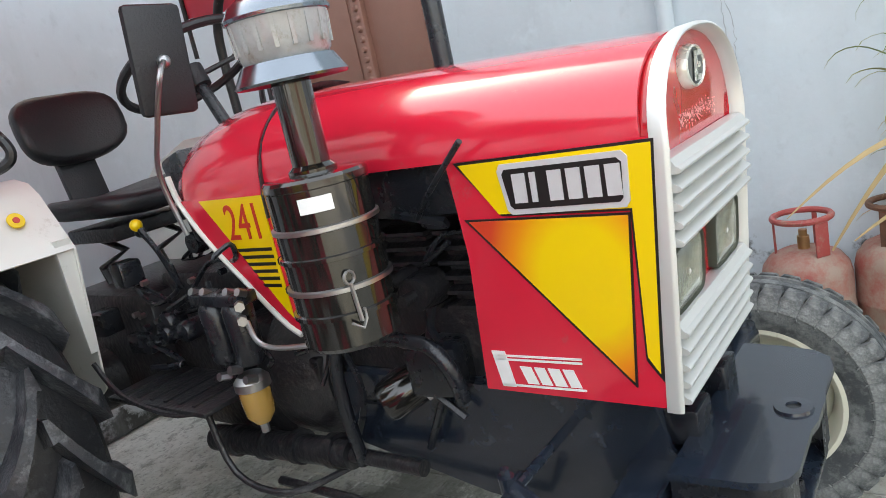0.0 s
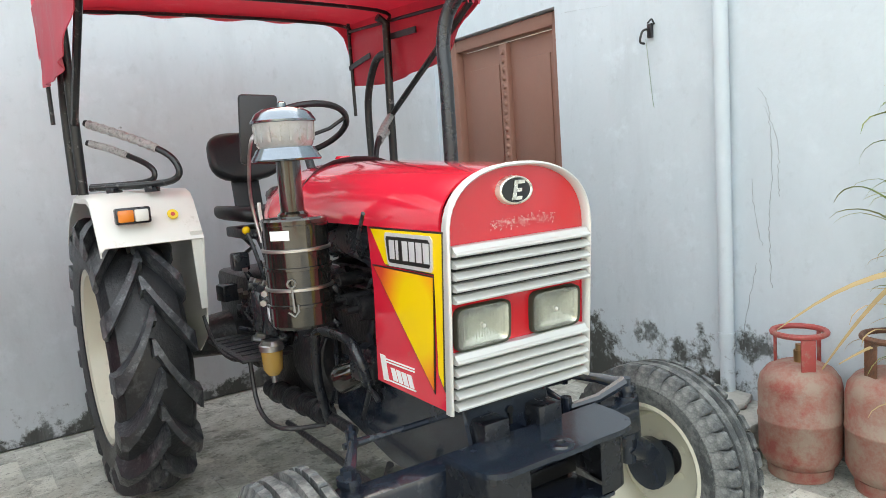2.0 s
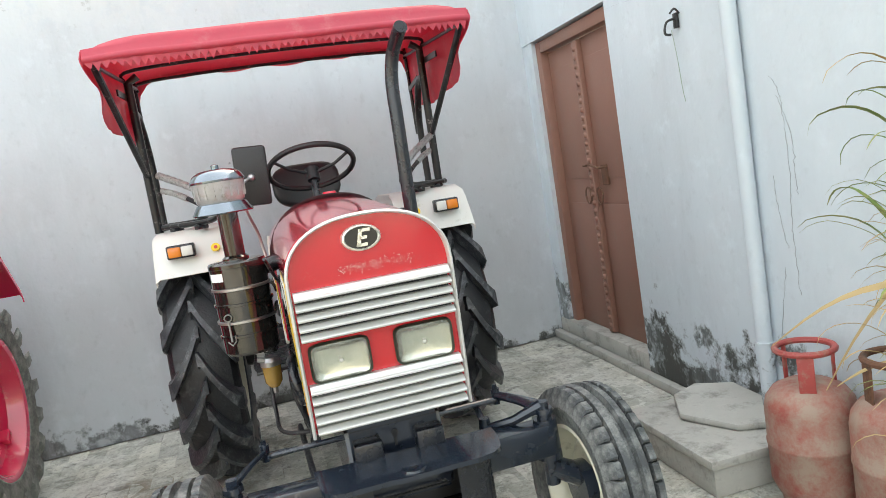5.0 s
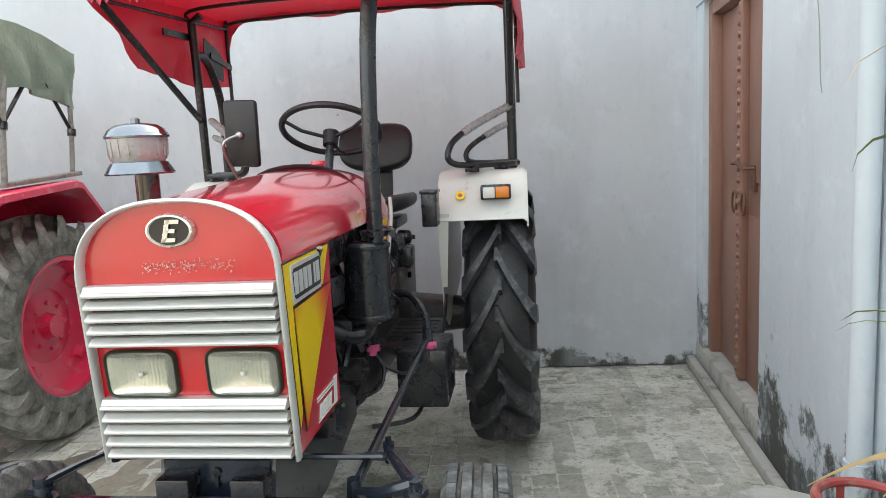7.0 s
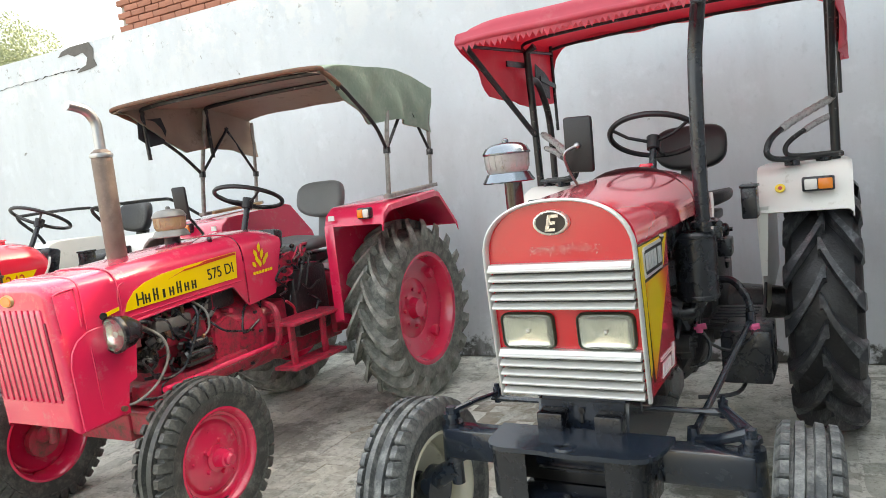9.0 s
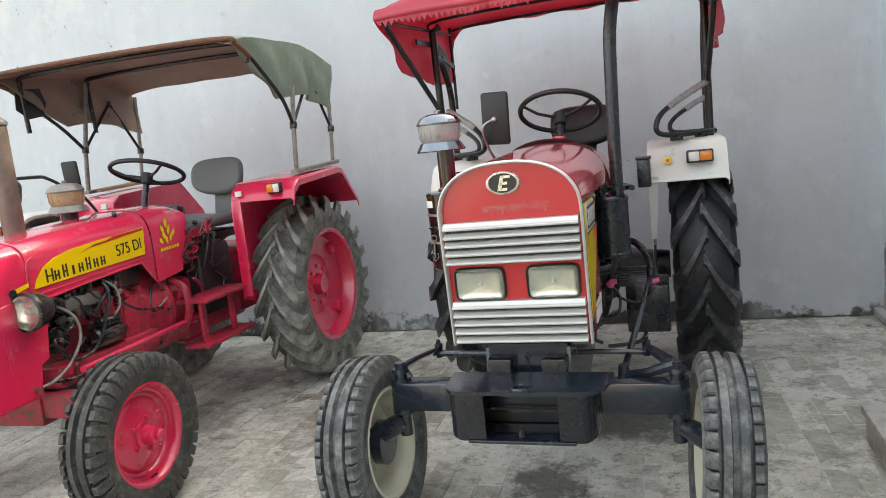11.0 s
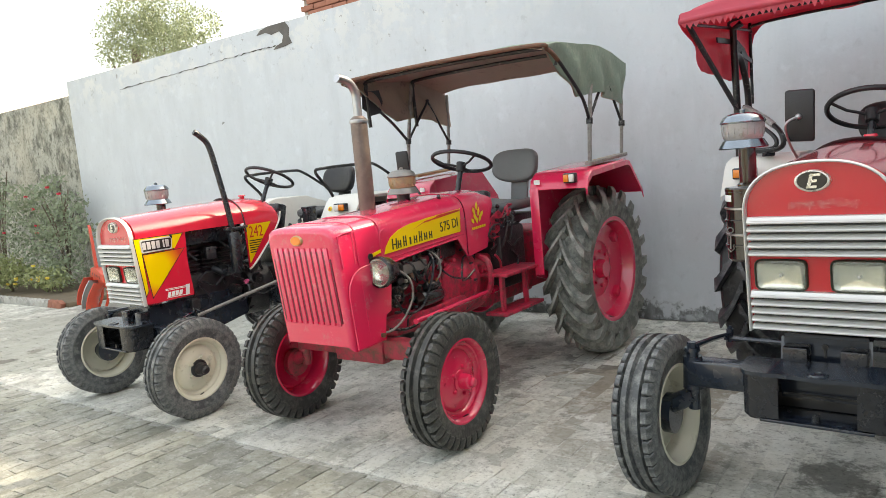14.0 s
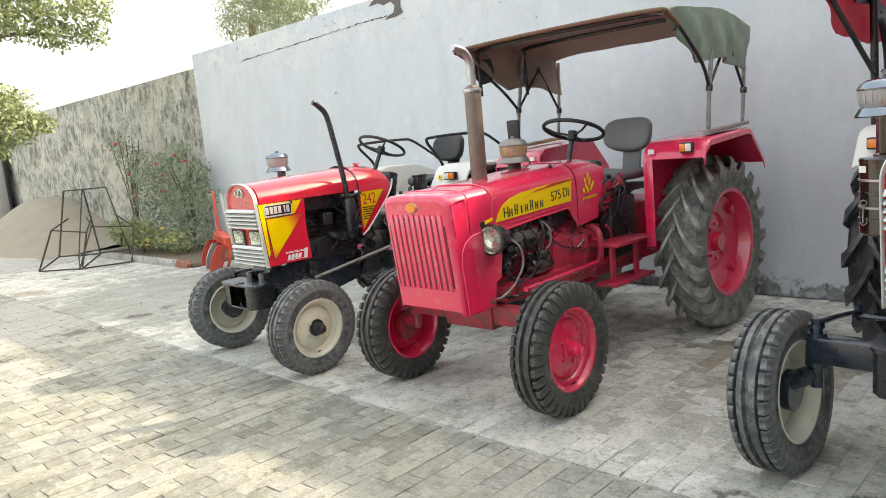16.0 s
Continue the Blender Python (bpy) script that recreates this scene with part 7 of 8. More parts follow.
    tube(bm, smooth([(-0.25, 1.1, 1.2), (-0.3, 1.08, 1.3), (-0.33, 1.01, 1.42)], 5), 0.008, 8)
    part("mirror", bm, VINYL, T)
    green_canopy(T)
    lengthen(T, 1.106, 1.035)
    return T


slot_tractor(pose(-0.995, 0.06, 0, 0, 0, -0.2))


# ---- beside the side wall ----
def gas_cylinder(m, label, ring):
    g = empty("gas_cylinder", m, label, "gas cylinder", "gas cylinders by the wall")
    bm = B()
    lathe(bm, [(0, 0.03), (0.1, 0.035), (0.14, 0.06), (0.157, 0.1), (0.158, 0.235), (0.161, 0.24), (0.161, 0.25), (0.158, 0.255), (0.158, 0.37), (0.15, 0.41), (0.125, 0.445), (0.085, 0.465), (0.04, 0.472), (0, 0.472)], None, 40)
    part("body", bm, GREYTANK, g)
    bm = B()
    lathe(bm, [(0.118, 0.0), (0.122, 0.0), (0.128, 0.05), (0.124, 0.05)], None, 32, closed=True)
    part("foot_ring", bm, GREYTANK, g)
    bm = B()
    tube(bm, [(0.1 * math.cos(a), 0.1 * math.sin(a), 0.595) for a in np.linspace(0, 2 * math.pi, 31)[:-1]], 0.012, 8, closed=True)
    part("grip_ring", bm, ring, g)
    for k, a in enumerate((3.6, 5.6, 1.3)):
        bm = B()
        c, s = math.cos(a), math.sin(a)
        w = 0.055 if k == 0 else 0.018
        box(bm, (0.098 * c, 0.098 * s, 0.525), (0.008, w, 0.14), (0, 0, math.degrees(a)), bev=0.002)
        part("ring_stay", bm, TANKRED if ring == TANKRED else RUST, g)
    bm = B()
    cyl(bm, (0, 0, 0.47), (0, 0, 0.52), 0.022, seg=14)
    cyl(bm, (0, 0, 0.52), (0, 0, 0.545), 0.015, seg=10)
    part("valve", bm, BRASS, g)


gas_cylinder(pose(2.875, 0.19, 0, 0, 0, 20), "dusty red cooking gas cylinder standing by the wall", TANKRED)
gas_cylinder(pose(2.955, -0.125, 0, 0, 0, -50) @ Matrix.Scale(1.02, 4), "brownish red gas cylinder beside the tall grass", RUST)


def chamber():
    c = empty("drain_chamber", pose(2.86, 0.72, 0, 0, 0, -3), "square cement drain chamber with a broken slab lying on it", "drain chamber")
    bm = B()
    box(bm, (0, 0, 0.06), (0.52, 0.66, 0.12), bev=0.01)
    part("base", bm, CONCRETE, c)
    bm = B()
    box(bm, (0.0, 0.0, 0.142), (0.55, 0.69, 0.04), bev=0.008)
    part("cover_slab", bm, CONCRETE, c)
    bm = B()
    prism(bm, [(-0.14, 0.08, 0.168), (-0.02, -0.16, 0.164), (0.13, -0.22, 0.164), (0.26, -0.17, 0.166), (0.265, 0.25, 0.18), (0.1, 0.33, 0.19), (-0.05, 0.27, 0.186)], (0, 0, 0.026))
    bmesh.ops.bevel(bm, geom=bm.edges[:], offset=0.005, segments=1, affect="EDGES")
    part("broken_slab", bm, CONCRETE, c)


chamber()

LEAFG = mat("long_green_leaf", (0.16, 0.24, 0.055), 0.5, grain=0.35, scale=2.2, dirt=(0.42, 0.36, 0.15), dirt_amt=0.3)
LEAFDRY = mat("dry_straw_leaf", (0.46, 0.34, 0.17), 0.7, grain=0.25, scale=3)
STALK = mat("cane_stalk", (0.28, 0.28, 0.1), 0.55, grain=0.3, scale=5, dirt=(0.4, 0.3, 0.16), dirt_amt=0.3)


def blades(name, roots, length, width, material, parent, seed, lean=None, label=""):
    """Long arching blades, each folded along its rib."""
    rnd = random.Random(seed)
    vs, fs = [], []
    for p, az, h in roots:
        L = length * rnd.uniform(0.5, 1.0)
        wd = width * rnd.uniform(0.6, 1.2)
        el = rnd.uniform(0.85, 1.5)
        pos = Vector(p)
        n = 14
        tw = rnd.uniform(-0.4, 0.4)
        for j in range(n + 1):
            t = j / n
            d = Vector((math.cos(az) * math.cos(el), math.sin(az) * math.cos(el), math.sin(el)))
            sd = Vector((-math.sin(az + tw * t), math.cos(az + tw * t), 0.15 * math.sin(t * 3)))
            w = wd * (1 - t) ** 0.6 * min(1, 0.4 + t * 4) + 0.0008
            base = len(vs)
            vs += [pos - sd * w, pos - Vector((0, 0, w * 0.5)), pos + sd * w]
            if j:
                for q in (0, 1):
                    fs.append((base - 3 + q, base - 2 + q, base + 1 + q, base + q))
            pos = pos + d * (L / n)
            el -= (2.2 * t * t + 0.06) * 0.26 * rnd.uniform(0.4, 1.5)
    me = bpy.data.meshes.new(name)
    me.from_pydata([tuple(v) for v in vs], [], fs)
    me.materials.append(material)
    me.polygons.foreach_set("use_smooth", [True] * len(me.polygons))
    ob = new(name, me)
    ob.parent = parent
    if label:
        ob["label"] = label
    ob["kind"] = "stuff"
    return ob


def cane_clump():
    c = empty("tall_grass", pose(2.96, -0.40, 0), "tall clump of green cane grass with dry drooping leaves", "grass plant")
    rnd = random.Random(4)
    gr, wide, dr = [], [], []
    for k in range(21):
        bx, by = rnd.gauss(0, 0.06), rnd.gauss(0, 0.07)
        h = rnd.uniform(0.7, 1.6)
        lx, ly = rnd.gauss(-0.01, 0.04), rnd.gauss(0.0, 0.05)
        bm = B()
        pts = [(bx + lx * t * t * h, by + ly * t * t * h, h * t) for t in np.linspace(0, 1, 7)]
        tube(bm, pts, [0.012 - 0.0014 * j for j in range(7)], 7)
        part("stalk", bm, STALK, c)
        for j in range(9):
            t = rnd.uniform(0.12, 1.0)
            p = (bx + lx * t * t * h, by + ly * t * t * h, h * t)
            az = rnd.gauss(2.9, 1.1)
            if h * t < 0.8 and rnd.random() < 0.75 or rnd.random() < 0.18:
                dr.append((p, az, h))
            else:
                (wide if rnd.random() < 0.2 else gr).append((p, az, h))
    blades("green_leaves", gr, 0.52, 0.0095, LEAFG, c, 8)
    blades("broad_leaves", wide, 0.55, 0.018, LEAFG, c, 18)
    blades("dry_leaves", dr, 0.5, 0.0095, LEAFDRY, c, 9, label="dry straw-coloured leaves")
    for a, b in (((-0.05, 0.08, 1.0), (-0.1, 0.54, 0.38)), ((-0.06, 0.05, 0.62), (-0.12, 0.42, 0.5)), ((-0.06, 0.02, 0.8), (-0.16, 0.2, 0.3)), ((-0.05, 0.1, 0.9), (-0.2, 0.62, 0.62))):
        bm = B()
        a, b = Vector(a), Vector(b)
        ps = [a.lerp(b, t) + Vector((0, 0, 0.06 * math.sin(t * math.pi))) for t in np.linspace(0, 1, 9)]
        tube(bm, ps, [0.014, 0.015, 0.014, 0.013, 0.011, 0.009, 0.007, 0.005, 0.002], 6, flat=0.25)
        part("broken_leaf", bm, LEAFDRY, c, "long dry hanging leaf")


cane_clump()

bm = B()
box(bm, (3.0, -1.35, 1.6), (0.3, 0.3, 3.2), bev=0.015)
tagged(part("pillar", bm, CONCRETE), "grey cement pillar beyond the cane grass", "pillar", kind="structure")

# ---- behind the wall and at the far end of the yard ----
house = empty("brick_house", pose(0, 4.5, 0), "tall unplastered red brick house behind the yard wall", "house")
bm = B()
box(bm, (1.6, 3.0, 2.88), (14.2, 5.9, 5.76))
part("wall", bm, MORTAR, house)
first = None
rnd = random.Random(2)
for r in range(17):
    for k in range(11):
        x = -5.39 + k * 0.24 + (0.12 if r % 2 else 0)
        if first is None:
            bm = B()
            box(bm, (0, 0, 0), (0.228, 0.09, 0.066), bev=0.004)
            ob = first = part("brick", bm, BRICK, house)
        else:
            ob = new("brick", first.data)
            ob.parent = house
        ob.matrix_local = pose(x, 0.03 + rnd.uniform(-0.006, 0.006), 3.22 + r * 0.078, 0, 0, rnd.uniform(-1, 1))

LEAF1 = mat("tree_leaf", (0.24, 0.28, 0.16), 0.5, grain=0.4, scale=1.5)
LEAF2 = mat("light_tree_leaf", (0.28, 0.32, 0.15), 0.5, grain=0.35, scale=1.5)
LEAF3 = mat("rose_leaf", (0.24, 0.29, 0.19), 0.55, grain=0.4, scale=3)
BARK = mat("tree_bark", (0.16, 0.13, 0.1), 0.9, grain=0.3, scale=8, bump=0.6, bscale=30)
PETAL = mat("rose_petal", (0.62, 0.03, 0.06), 0.5, grain=0.2)
PETALY = mat("yellow_petal", (0.75, 0.6, 0.12), 0.5, grain=0.2)


def leaves(name, centres, n, size, material, parent, seed):
    """Many small leaves in loose clumps, each a folded lozenge."""
    rnd = np.random.RandomState(seed)
    cs = np.array([c[:3] for c in centres])
    rs = np.array([c[3] for c in centres])
    idx = rnd.choice(len(cs), n, p=rs ** 2 / (rs ** 2).sum())
    d = rnd.normal(size=(n, 3))
    d /= np.linalg.norm(d, axis=1)[:, None]
    pos = cs[idx] + d * (rs[idx] * rnd.uniform(0.25, 1.0, n) ** 0.6)[:, None] * np.array([1, 1, 0.75])
    a = rnd.normal(size=(n, 3))
    a[:, 2] -= 0.5
    a /= np.linalg.norm(a, axis=1)[:, None]
    b = np.cross(a, rnd.normal(size=(n, 3)))
    b /= np.linalg.norm(b, axis=1)[:, None]
    c = np.cross(a, b)
    s = size * rnd.uniform(0.6, 1.3, n)[:, None]
    v = np.stack([pos, pos + a * s * 0.5 + b * s * 0.26 + c * s * 0.06, pos + a * s, pos + a * s * 0.5 - b * s * 0.26 + c * s * 0.06], 1).reshape(-1, 3)
    f = np.arange(n * 4).reshape(n, 4)
    me = bpy.data.meshes.new(name)
    me.from_pydata(v.tolist(), [], f.tolist())
    me.materials.append(material)
    ob = new(name, me)
    ob.parent = parent
    ob["kind"] = "stuff"
    return ob


def tree(m, label, trunk, limbs, clumps, n, size, material, seed):
    t = empty("tree", m, label, "tree")
    bm = B()
    tube(bm, smooth(trunk[0], 4), list(np.linspace(trunk[1], trunk[1] * 0.5, 4 * (len(trunk[0]) - 1) + 1)), 10)
    part("trunk", bm, BARK, t)
    for l in limbs:
        bm = B()
        k = 4 * (len(l) - 1) + 1
        tube(bm, smooth(l, 4), list(np.linspace(0.07, 0.012, k)), 7)
        part("limb", bm, BARK, t)
    leaves("crown", clumps, n, size, material, t, seed)
    return t


tree(pose(-12.2, -0.6, 0), "leafy tree with light green drooping branches in the yard",
     ([(0, 0, 0), (0.1, 0.05, 1.5), (-0.1, 0.1, 3.0), (0.1, 0.0, 4.4)], 0.17),
     [[(0, 0.1, 2.6), (0.8, 0.6, 3.3), (1.7, 1.4, 3.6), (2.4, 2.1, 3.5)], [(0, 0.1, 2.2), (0.9, 0.5, 2.6), (1.9, 0.9, 2.6), (2.5, 1.3, 2.2)], [(0, 0, 3.5), (0.9, 0.9, 4.4), (1.6, 1.7, 4.9)], [(0, 0, 3.4), (1.0, -0.6, 4.2), (1.9, -1.0, 4.6)]],
     [(0.8, 0.6, 3.5, 0.5), (1.5, 1.2, 3.9, 0.5), (2.0, 1.6, 3.75, 0.4), (2.3, 1.95, 3.55, 0.32), (2.4, 2.4, 3.55, 0.25), (1.3, 0.5, 2.5, 0.4), (2.0, 0.9, 2.5, 0.42), (2.5, 1.1, 2.2, 0.36), (2.6, 1.4, 2.25, 0.22), (2.4, 0.8, 1.95, 0.3), (0.3, 0.2, 4.6, 0.9), (1.4, 1.5, 4.9, 0.7), (1.6, -0.8, 4.7, 0.8), (1.0, 0.6, 4.2, 0.6), (2.2, 0.5, 4.6, 0.6), (1.7, 1.5, 4.3, 0.6), (2.3, 2.0, 4.05, 0.5), (2.6, 2.4, 3.9, 0.35), (1.2, 1.0, 3.3, 0.4), (1.9, 0.7, 2.75, 0.5), (2.5, 1.0, 2.5, 0.42), (2.2, 0.6, 2.1, 0.4)], 27000, 0.075, LEAF2, 3)
tree(pose(-17.5, 9.5, 0), "green tree beyond the yard wall",
     ([(0, 0, 0), (0.2, 0, 2.0), (0, 0, 4.2), (0.1, 0, 5.5)], 0.22),
     [[(0, 0, 3.4), (0.8, 0.2, 4.6), (1.5, 0.0, 5.4)], [(0, 0, 3.6), (-0.9, 0.0, 4.8), (-1.4, 0, 5.6)]],
     [(0, 0, 5.9, 1.1), (0.9, 0.2, 5.5, 0.9), (1.7, 0, 5.3, 0.7), (2.5, 0, 5.2, 0.6), (-0.8, 0, 5.5, 0.7), (0.6, -0.2, 6.4, 0.9), (1.6, 0.1, 6.1, 0.9), (3.1, 0, 5.6, 0.7)], 15000, 0.08, LEAF1, 6)

# flower bed along the old wall
bm = B()
box(bm, (-9.75, 2.55, 0.03), (3.7, 1.15, 0.08), bev=0.03)
tagged(part("flower_bed", bm, EARTH), "narrow earth flower bed along the old wall", "flower bed", kind="structure")
curb = empty("brick_edging", pose(0, 0, 0), "row of slanted edging bricks round the flower bed", "edging")
for k in range(30):
    bm = B()
    box(bm, (-11.5 + k * 0.12, 1.93, 0.03), (0.1, 0.07, 0.12), (0, 28, random.uniform(-4, 4)), bev=0.005)
    part("brick", bm, BRICK if k > 26 else CONCRETE, curb)


def bush(m, label, h, clumps, n, size, material, seed, flowers, petal):
    b = empty("rose_bush", m, label, "bush")
    rnd = random.Random(seed)
    for k in range(9):
        bm = B()
        a = rnd.uniform(0, 6.28)
        r = rnd.uniform(0.2, 0.6)
        tube(bm, smooth([(0, 0, 0), (r * 0.3 * math.cos(a), r * 0.2 * math.sin(a), h * 0.5), (r * math.cos(a), r * 0.5 * math.sin(a), h * rnd.uniform(0.75, 1.0))], 4), 0.009, 5)
        part("stem", bm, BARK, b)
    leaves("leaf_mass", clumps, n, size, material, b, seed)
    for k in range(flowers):
        c = clumps[rnd.randrange(len(clumps))]
        bm = B()
        p = Vector(c[:3]) + Vector((rnd.uniform(-1, 1), -0.8, rnd.uniform(-1, 1))) * c[3] * 0.7
        for j in range(6):
            a = j * 1.05
            lathe(bm, [(0.004, 0), (0.018, 0.01), (0.022, 0.026)], Matrix.Translation(p + Vector((0.016 * math.cos(a), 0.016 * math.sin(a), 0))) @ pose(0, 0, 0, 30 * math.sin(a), 30 * math.cos(a), 0), 6)
        part("flower", bm, petal, b)


bush(pose(-9.35, 2.75, 0.05), "thin rose bush with a few red blooms", 1.7, [(0, 0, 1.0, 0.4), (0.3, 0, 1.3, 0.3), (-0.35, 0, 1.4, 0.35), (0.1, -0.1, 0.6, 0.35), (0.5, 0, 0.9, 0.3), (-0.5, 0, 0.8, 0.3), (-0.1, 0, 1.65, 0.2), (-1.1, 0, 1.2, 0.4), (-1.6, 0, 1.5, 0.3), (-1.3, 0, 0.7, 0.3), (-0.8, 0.1, 1.0, 0.3), (0.25, -0.1, 0.3, 0.35), (-0.6, -0.1, 0.4, 0.35), (-0.8, 0, 1.5, 0.25)], 4300, 0.06, LEAF3, 31, 7, PETAL)
bush(pose(-11.6, 2.8, 0.05), "tall climbing rose against the old wall", 2.0, [(0, 0, 1.7, 0.3), (0.2, 0, 1.3, 0.25), (0.4, 0, 0.9, 0.25), (0.5, -0.1, 0.5, 0.25), (-0.3, 0, 1.9, 0.25)], 700, 0.065, LEAF3, 32, 3, PETAL)
bush(pose(-10.3, 2.3, 0.05), "low green bush with yellow flowers", 0.5, [(0, 0, 0.3, 0.28), (0.4, 0, 0.3, 0.25), (-0.4, 0, 0.28, 0.3), (-0.8, 0.1, 0.3, 0.28), (0.75, 0.1, 0.26, 0.25), (1.2, 0.1, 0.25, 0.25), (0.2, -0.1, 0.45, 0.28), (-0.6, -0.1, 0.42, 0.28)], 3600, 0.055, LEAF2, 33, 9, PETALY)

# heap of sand
bm = B()
rows = []
for j in range(13):
    row = []
    for k in range(25):
        x = -20.5 + k * 0.34
        y = 0.9 + j * 0.19
        hgt = 1.0 * math.exp(-((x + 16.6) / 2.6) ** 2) * min(1, max(0, (y - 1.0) / 1.5)) ** 1.2 + 0.04 * noise.noise(Vector((x * 2, y * 2, 0)))
        row.append(Vector((x, y, max(-0.03, hgt - 0.02))))
    rows.append(row)
loft(bm, rows)
tagged(part("sand_heap", bm, SAND, angle=90), "heap of building sand against the old wall", "sand heap", kind="stuff")


DARKBAR = mat("dull_dark_steel", (0.06, 0.055, 0.05), 0.6, metal=0.3, grain=0.4, scale=12, dirt=(0.13, 0.08, 0.06), dirt_amt=0.3)


def scrap_frame(m):
    f = empty("scrap_frame", m, "rusty welded steel frame lying tipped on the paving", "steel frame")
    pts = [((0, 0, 0), (0.75, 0, 0)), ((0.75, 0, 0), (0.75, 0.5, 0.15)), ((0.75, 0.5, 0.15), (0, 0.5, 0.15)), ((0, 0.5, 0.15), (0, 0, 0)),
           ((0, 0, 0), (0.25, 0.1, 0.62)), ((0.75, 0, 0), (0.85, 0.1, 0.55)), ((0.25, 0.1, 0.62), (0.85, 0.1, 0.55)), ((0, 0.5, 0.15), (0.2, 0.6, 1.2)), ((0.75, 0.5, 0.15), (0.55, 0.6, 1.2)), ((0.2, 0.6, 1.2), (0.55, 0.6, 1.2)), ((0.25, 0.1, 0.62), (0.2, 0.6, 0.75)), ((0.85, 0.1, 0.55), (0.62, 0.6, 0.75))]
    for a, b in pts:
        bm = B()
        d = Vector(b) - Vector(a)
        tube(bm, [Vector(a) + Vector((0, 0, 0.016)), Vector(b) + Vector((0, 0, 0.016))], 0.014, 4)
        part("bar", bm, DARKBAR, f)


scrap_frame(pose(-10.6, 0.75, 0, 0, 0, 35))
scrap_frame(pose(-10.0, 1.15, 0, 0, 0, 70))

bm = B()
box(bm, (-20.6, 3.0, 1.2), (1.2, 0.08, 2.4), bev=0.01)
tagged(part("gate", bm, GREASE), "dark iron gate at the far end", "gate", kind="structure")
bm = B()
box(bm, (-39, 13, 3.2), (14, 6, 6.4))
tagged(part("backdrop", bm, mat("far_pale_wall", (0.74, 0.73, 0.7), 0.8, grain=0.06)), "far pale building beyond the yard", "building", kind="structure")


# unseen wall and gate behind the camera, added for the paint to reflect
bm = B()
box(bm, (-14, -11.2, 1.4), (16, 0.24, 2.8))
box(bm, (3.2, -11.2, 1.4), (11.5, 0.24, 2.8))
tagged(part("wall_front", bm, OLDWALL), "added unseen wall behind the camera, there to be reflected", "wall", kind="structure")
bm = B()
for k in range(30):
    box(bm, (-5.9 + k * 0.115, -11.2, 1.2), (0.1, 0.04, 2.4), bev=0.004)
for z in (0.3, 1.2, 2.2):
    box(bm, (-4.3, -11.16, z), (3.4, 0.03, 0.08))
tagged(part("gate_front", bm, DOORB), "added unseen brown gate that breaks up the reflected wall", "gate", kind="structure")


def plough(m):
    p = empty("plough", m, "orange-red two-furrow plough parked by the flower bed", "plough")
    orange = mat("orange_red_paint", (0.62, 0.07, 0.035), 0.45, grain=0.15, coat=0.2, dirt=(0.3, 0.12, 0.08), dirt_amt=0.15)
    bm = B()
    prism(bm, [(-0.5, 0, 0.40), (-0.3, 0, 0.36), (0.55, 0, 0.34), (0.55, 0, 0.5), (0.1, 0, 0.54), (-0.3, 0, 0.53)], (0, 0.1, 0))
    bmesh.ops.bevel(bm, geom=bm.edges[:], offset=0.012, segments=1, affect="EDGES")
    part("beam", bm, orange, p)
    # dark discs on the beam, coloured as the shaded inside of holes
    for k in range(4):
        bm = B()
        cyl(bm, (-0.2 + k * 0.17, -0.004, 0.45), (-0.2 + k * 0.17, 0.02, 0.45), 0.02, seg=12)
        part("bolt_hole", bm, GREASE, p)
    for dx in (0.0, 0.16):
        bm = B()
        prism(bm, [(-0.2 + dx, 0.03 + dx, 0.5), (-0.06 + dx, 0.03 + dx, 0.5), (-0.12 + dx, 0.03 + dx, 0.8), (-0.2 + dx, 0.03 + dx, 1.06), (-0.27 + dx, 0.03 + dx, 1.08), (-0.21 + dx, 0.03 + dx, 0.8)], (0, 0.03, 0))
        part("mast", bm, orange, p)
    bm = B()
    prism(bm, [(-0.1, 0.1, 1.02), (0.36, 0.1, 0.42), (0.46, 0.1, 0.46), (0.0, 0.1, 1.04)], (0, 0.03, 0))
    part("stay_plate", bm, CONCRETE, p, "worn pale grey stay plate")
    for k in range(3):
        bm = B()
        rows = []
        x = -0.42 + k * 0.42
        for j in range(7):
            t = j / 6
            rows.append([Vector((x + 0.26 * t + 0.04 * q, -0.08 - 0.16 * t * t + 0.12 * q * q, 0.04 + 0.34 * q + 0.05 * t)) for q in np.linspace(0, 1, 5)])
        loft(bm, rows)
        thick(bm, 0.008)
        part("mouldboard", bm, orange if k != 1 else STEEL, p)
        bm = B()
        tube(bm, smooth([(x + 0.1, 0.05, 0.42), (x + 0.16, 0.03, 0.22), (x + 0.08, -0.02, 0.06), (x - 0.02, -0.05, 0.01)], 4), 0.018, 6)
        part("tine", bm, orange, p)


plough(pose(-7.15, 2.0, 0, 0, 0, -20))


# cracks and broken plaster on the walls
def crack(name, pts, w, m, label):
    rnd = random.Random(len(pts))
    c = empty(name, m, label, "crack", kind="structure")
    bm = B()
    fine = smooth(pts, 12)
    wide = abs(pts[0][0] - pts[-1][0]) > 1
    fine = [p + (Vector((0, 0, rnd.gauss(0, 0.005))) if wide else Vector((rnd.gauss(0, 0.004), 0, 0))) for p in fine]
    a, b = [], []
    for k, p in enumerate(fine):
        d = (fine[min(k + 1, len(fine) - 1)] - fine[max(k - 1, 0)]).normalized()
        sd = d.cross(Vector((0, 1, 0))).normalized() * w * rnd.choice((0.25, 0.4, 0.6, 1.0, 2.2))
        a.append(p + sd)
        b.append(p - sd)
    loft(bm, [a, b])
    thick(bm, 0.002)
    part("crack_line", bm, JOINTD if wide else HAIR, c)


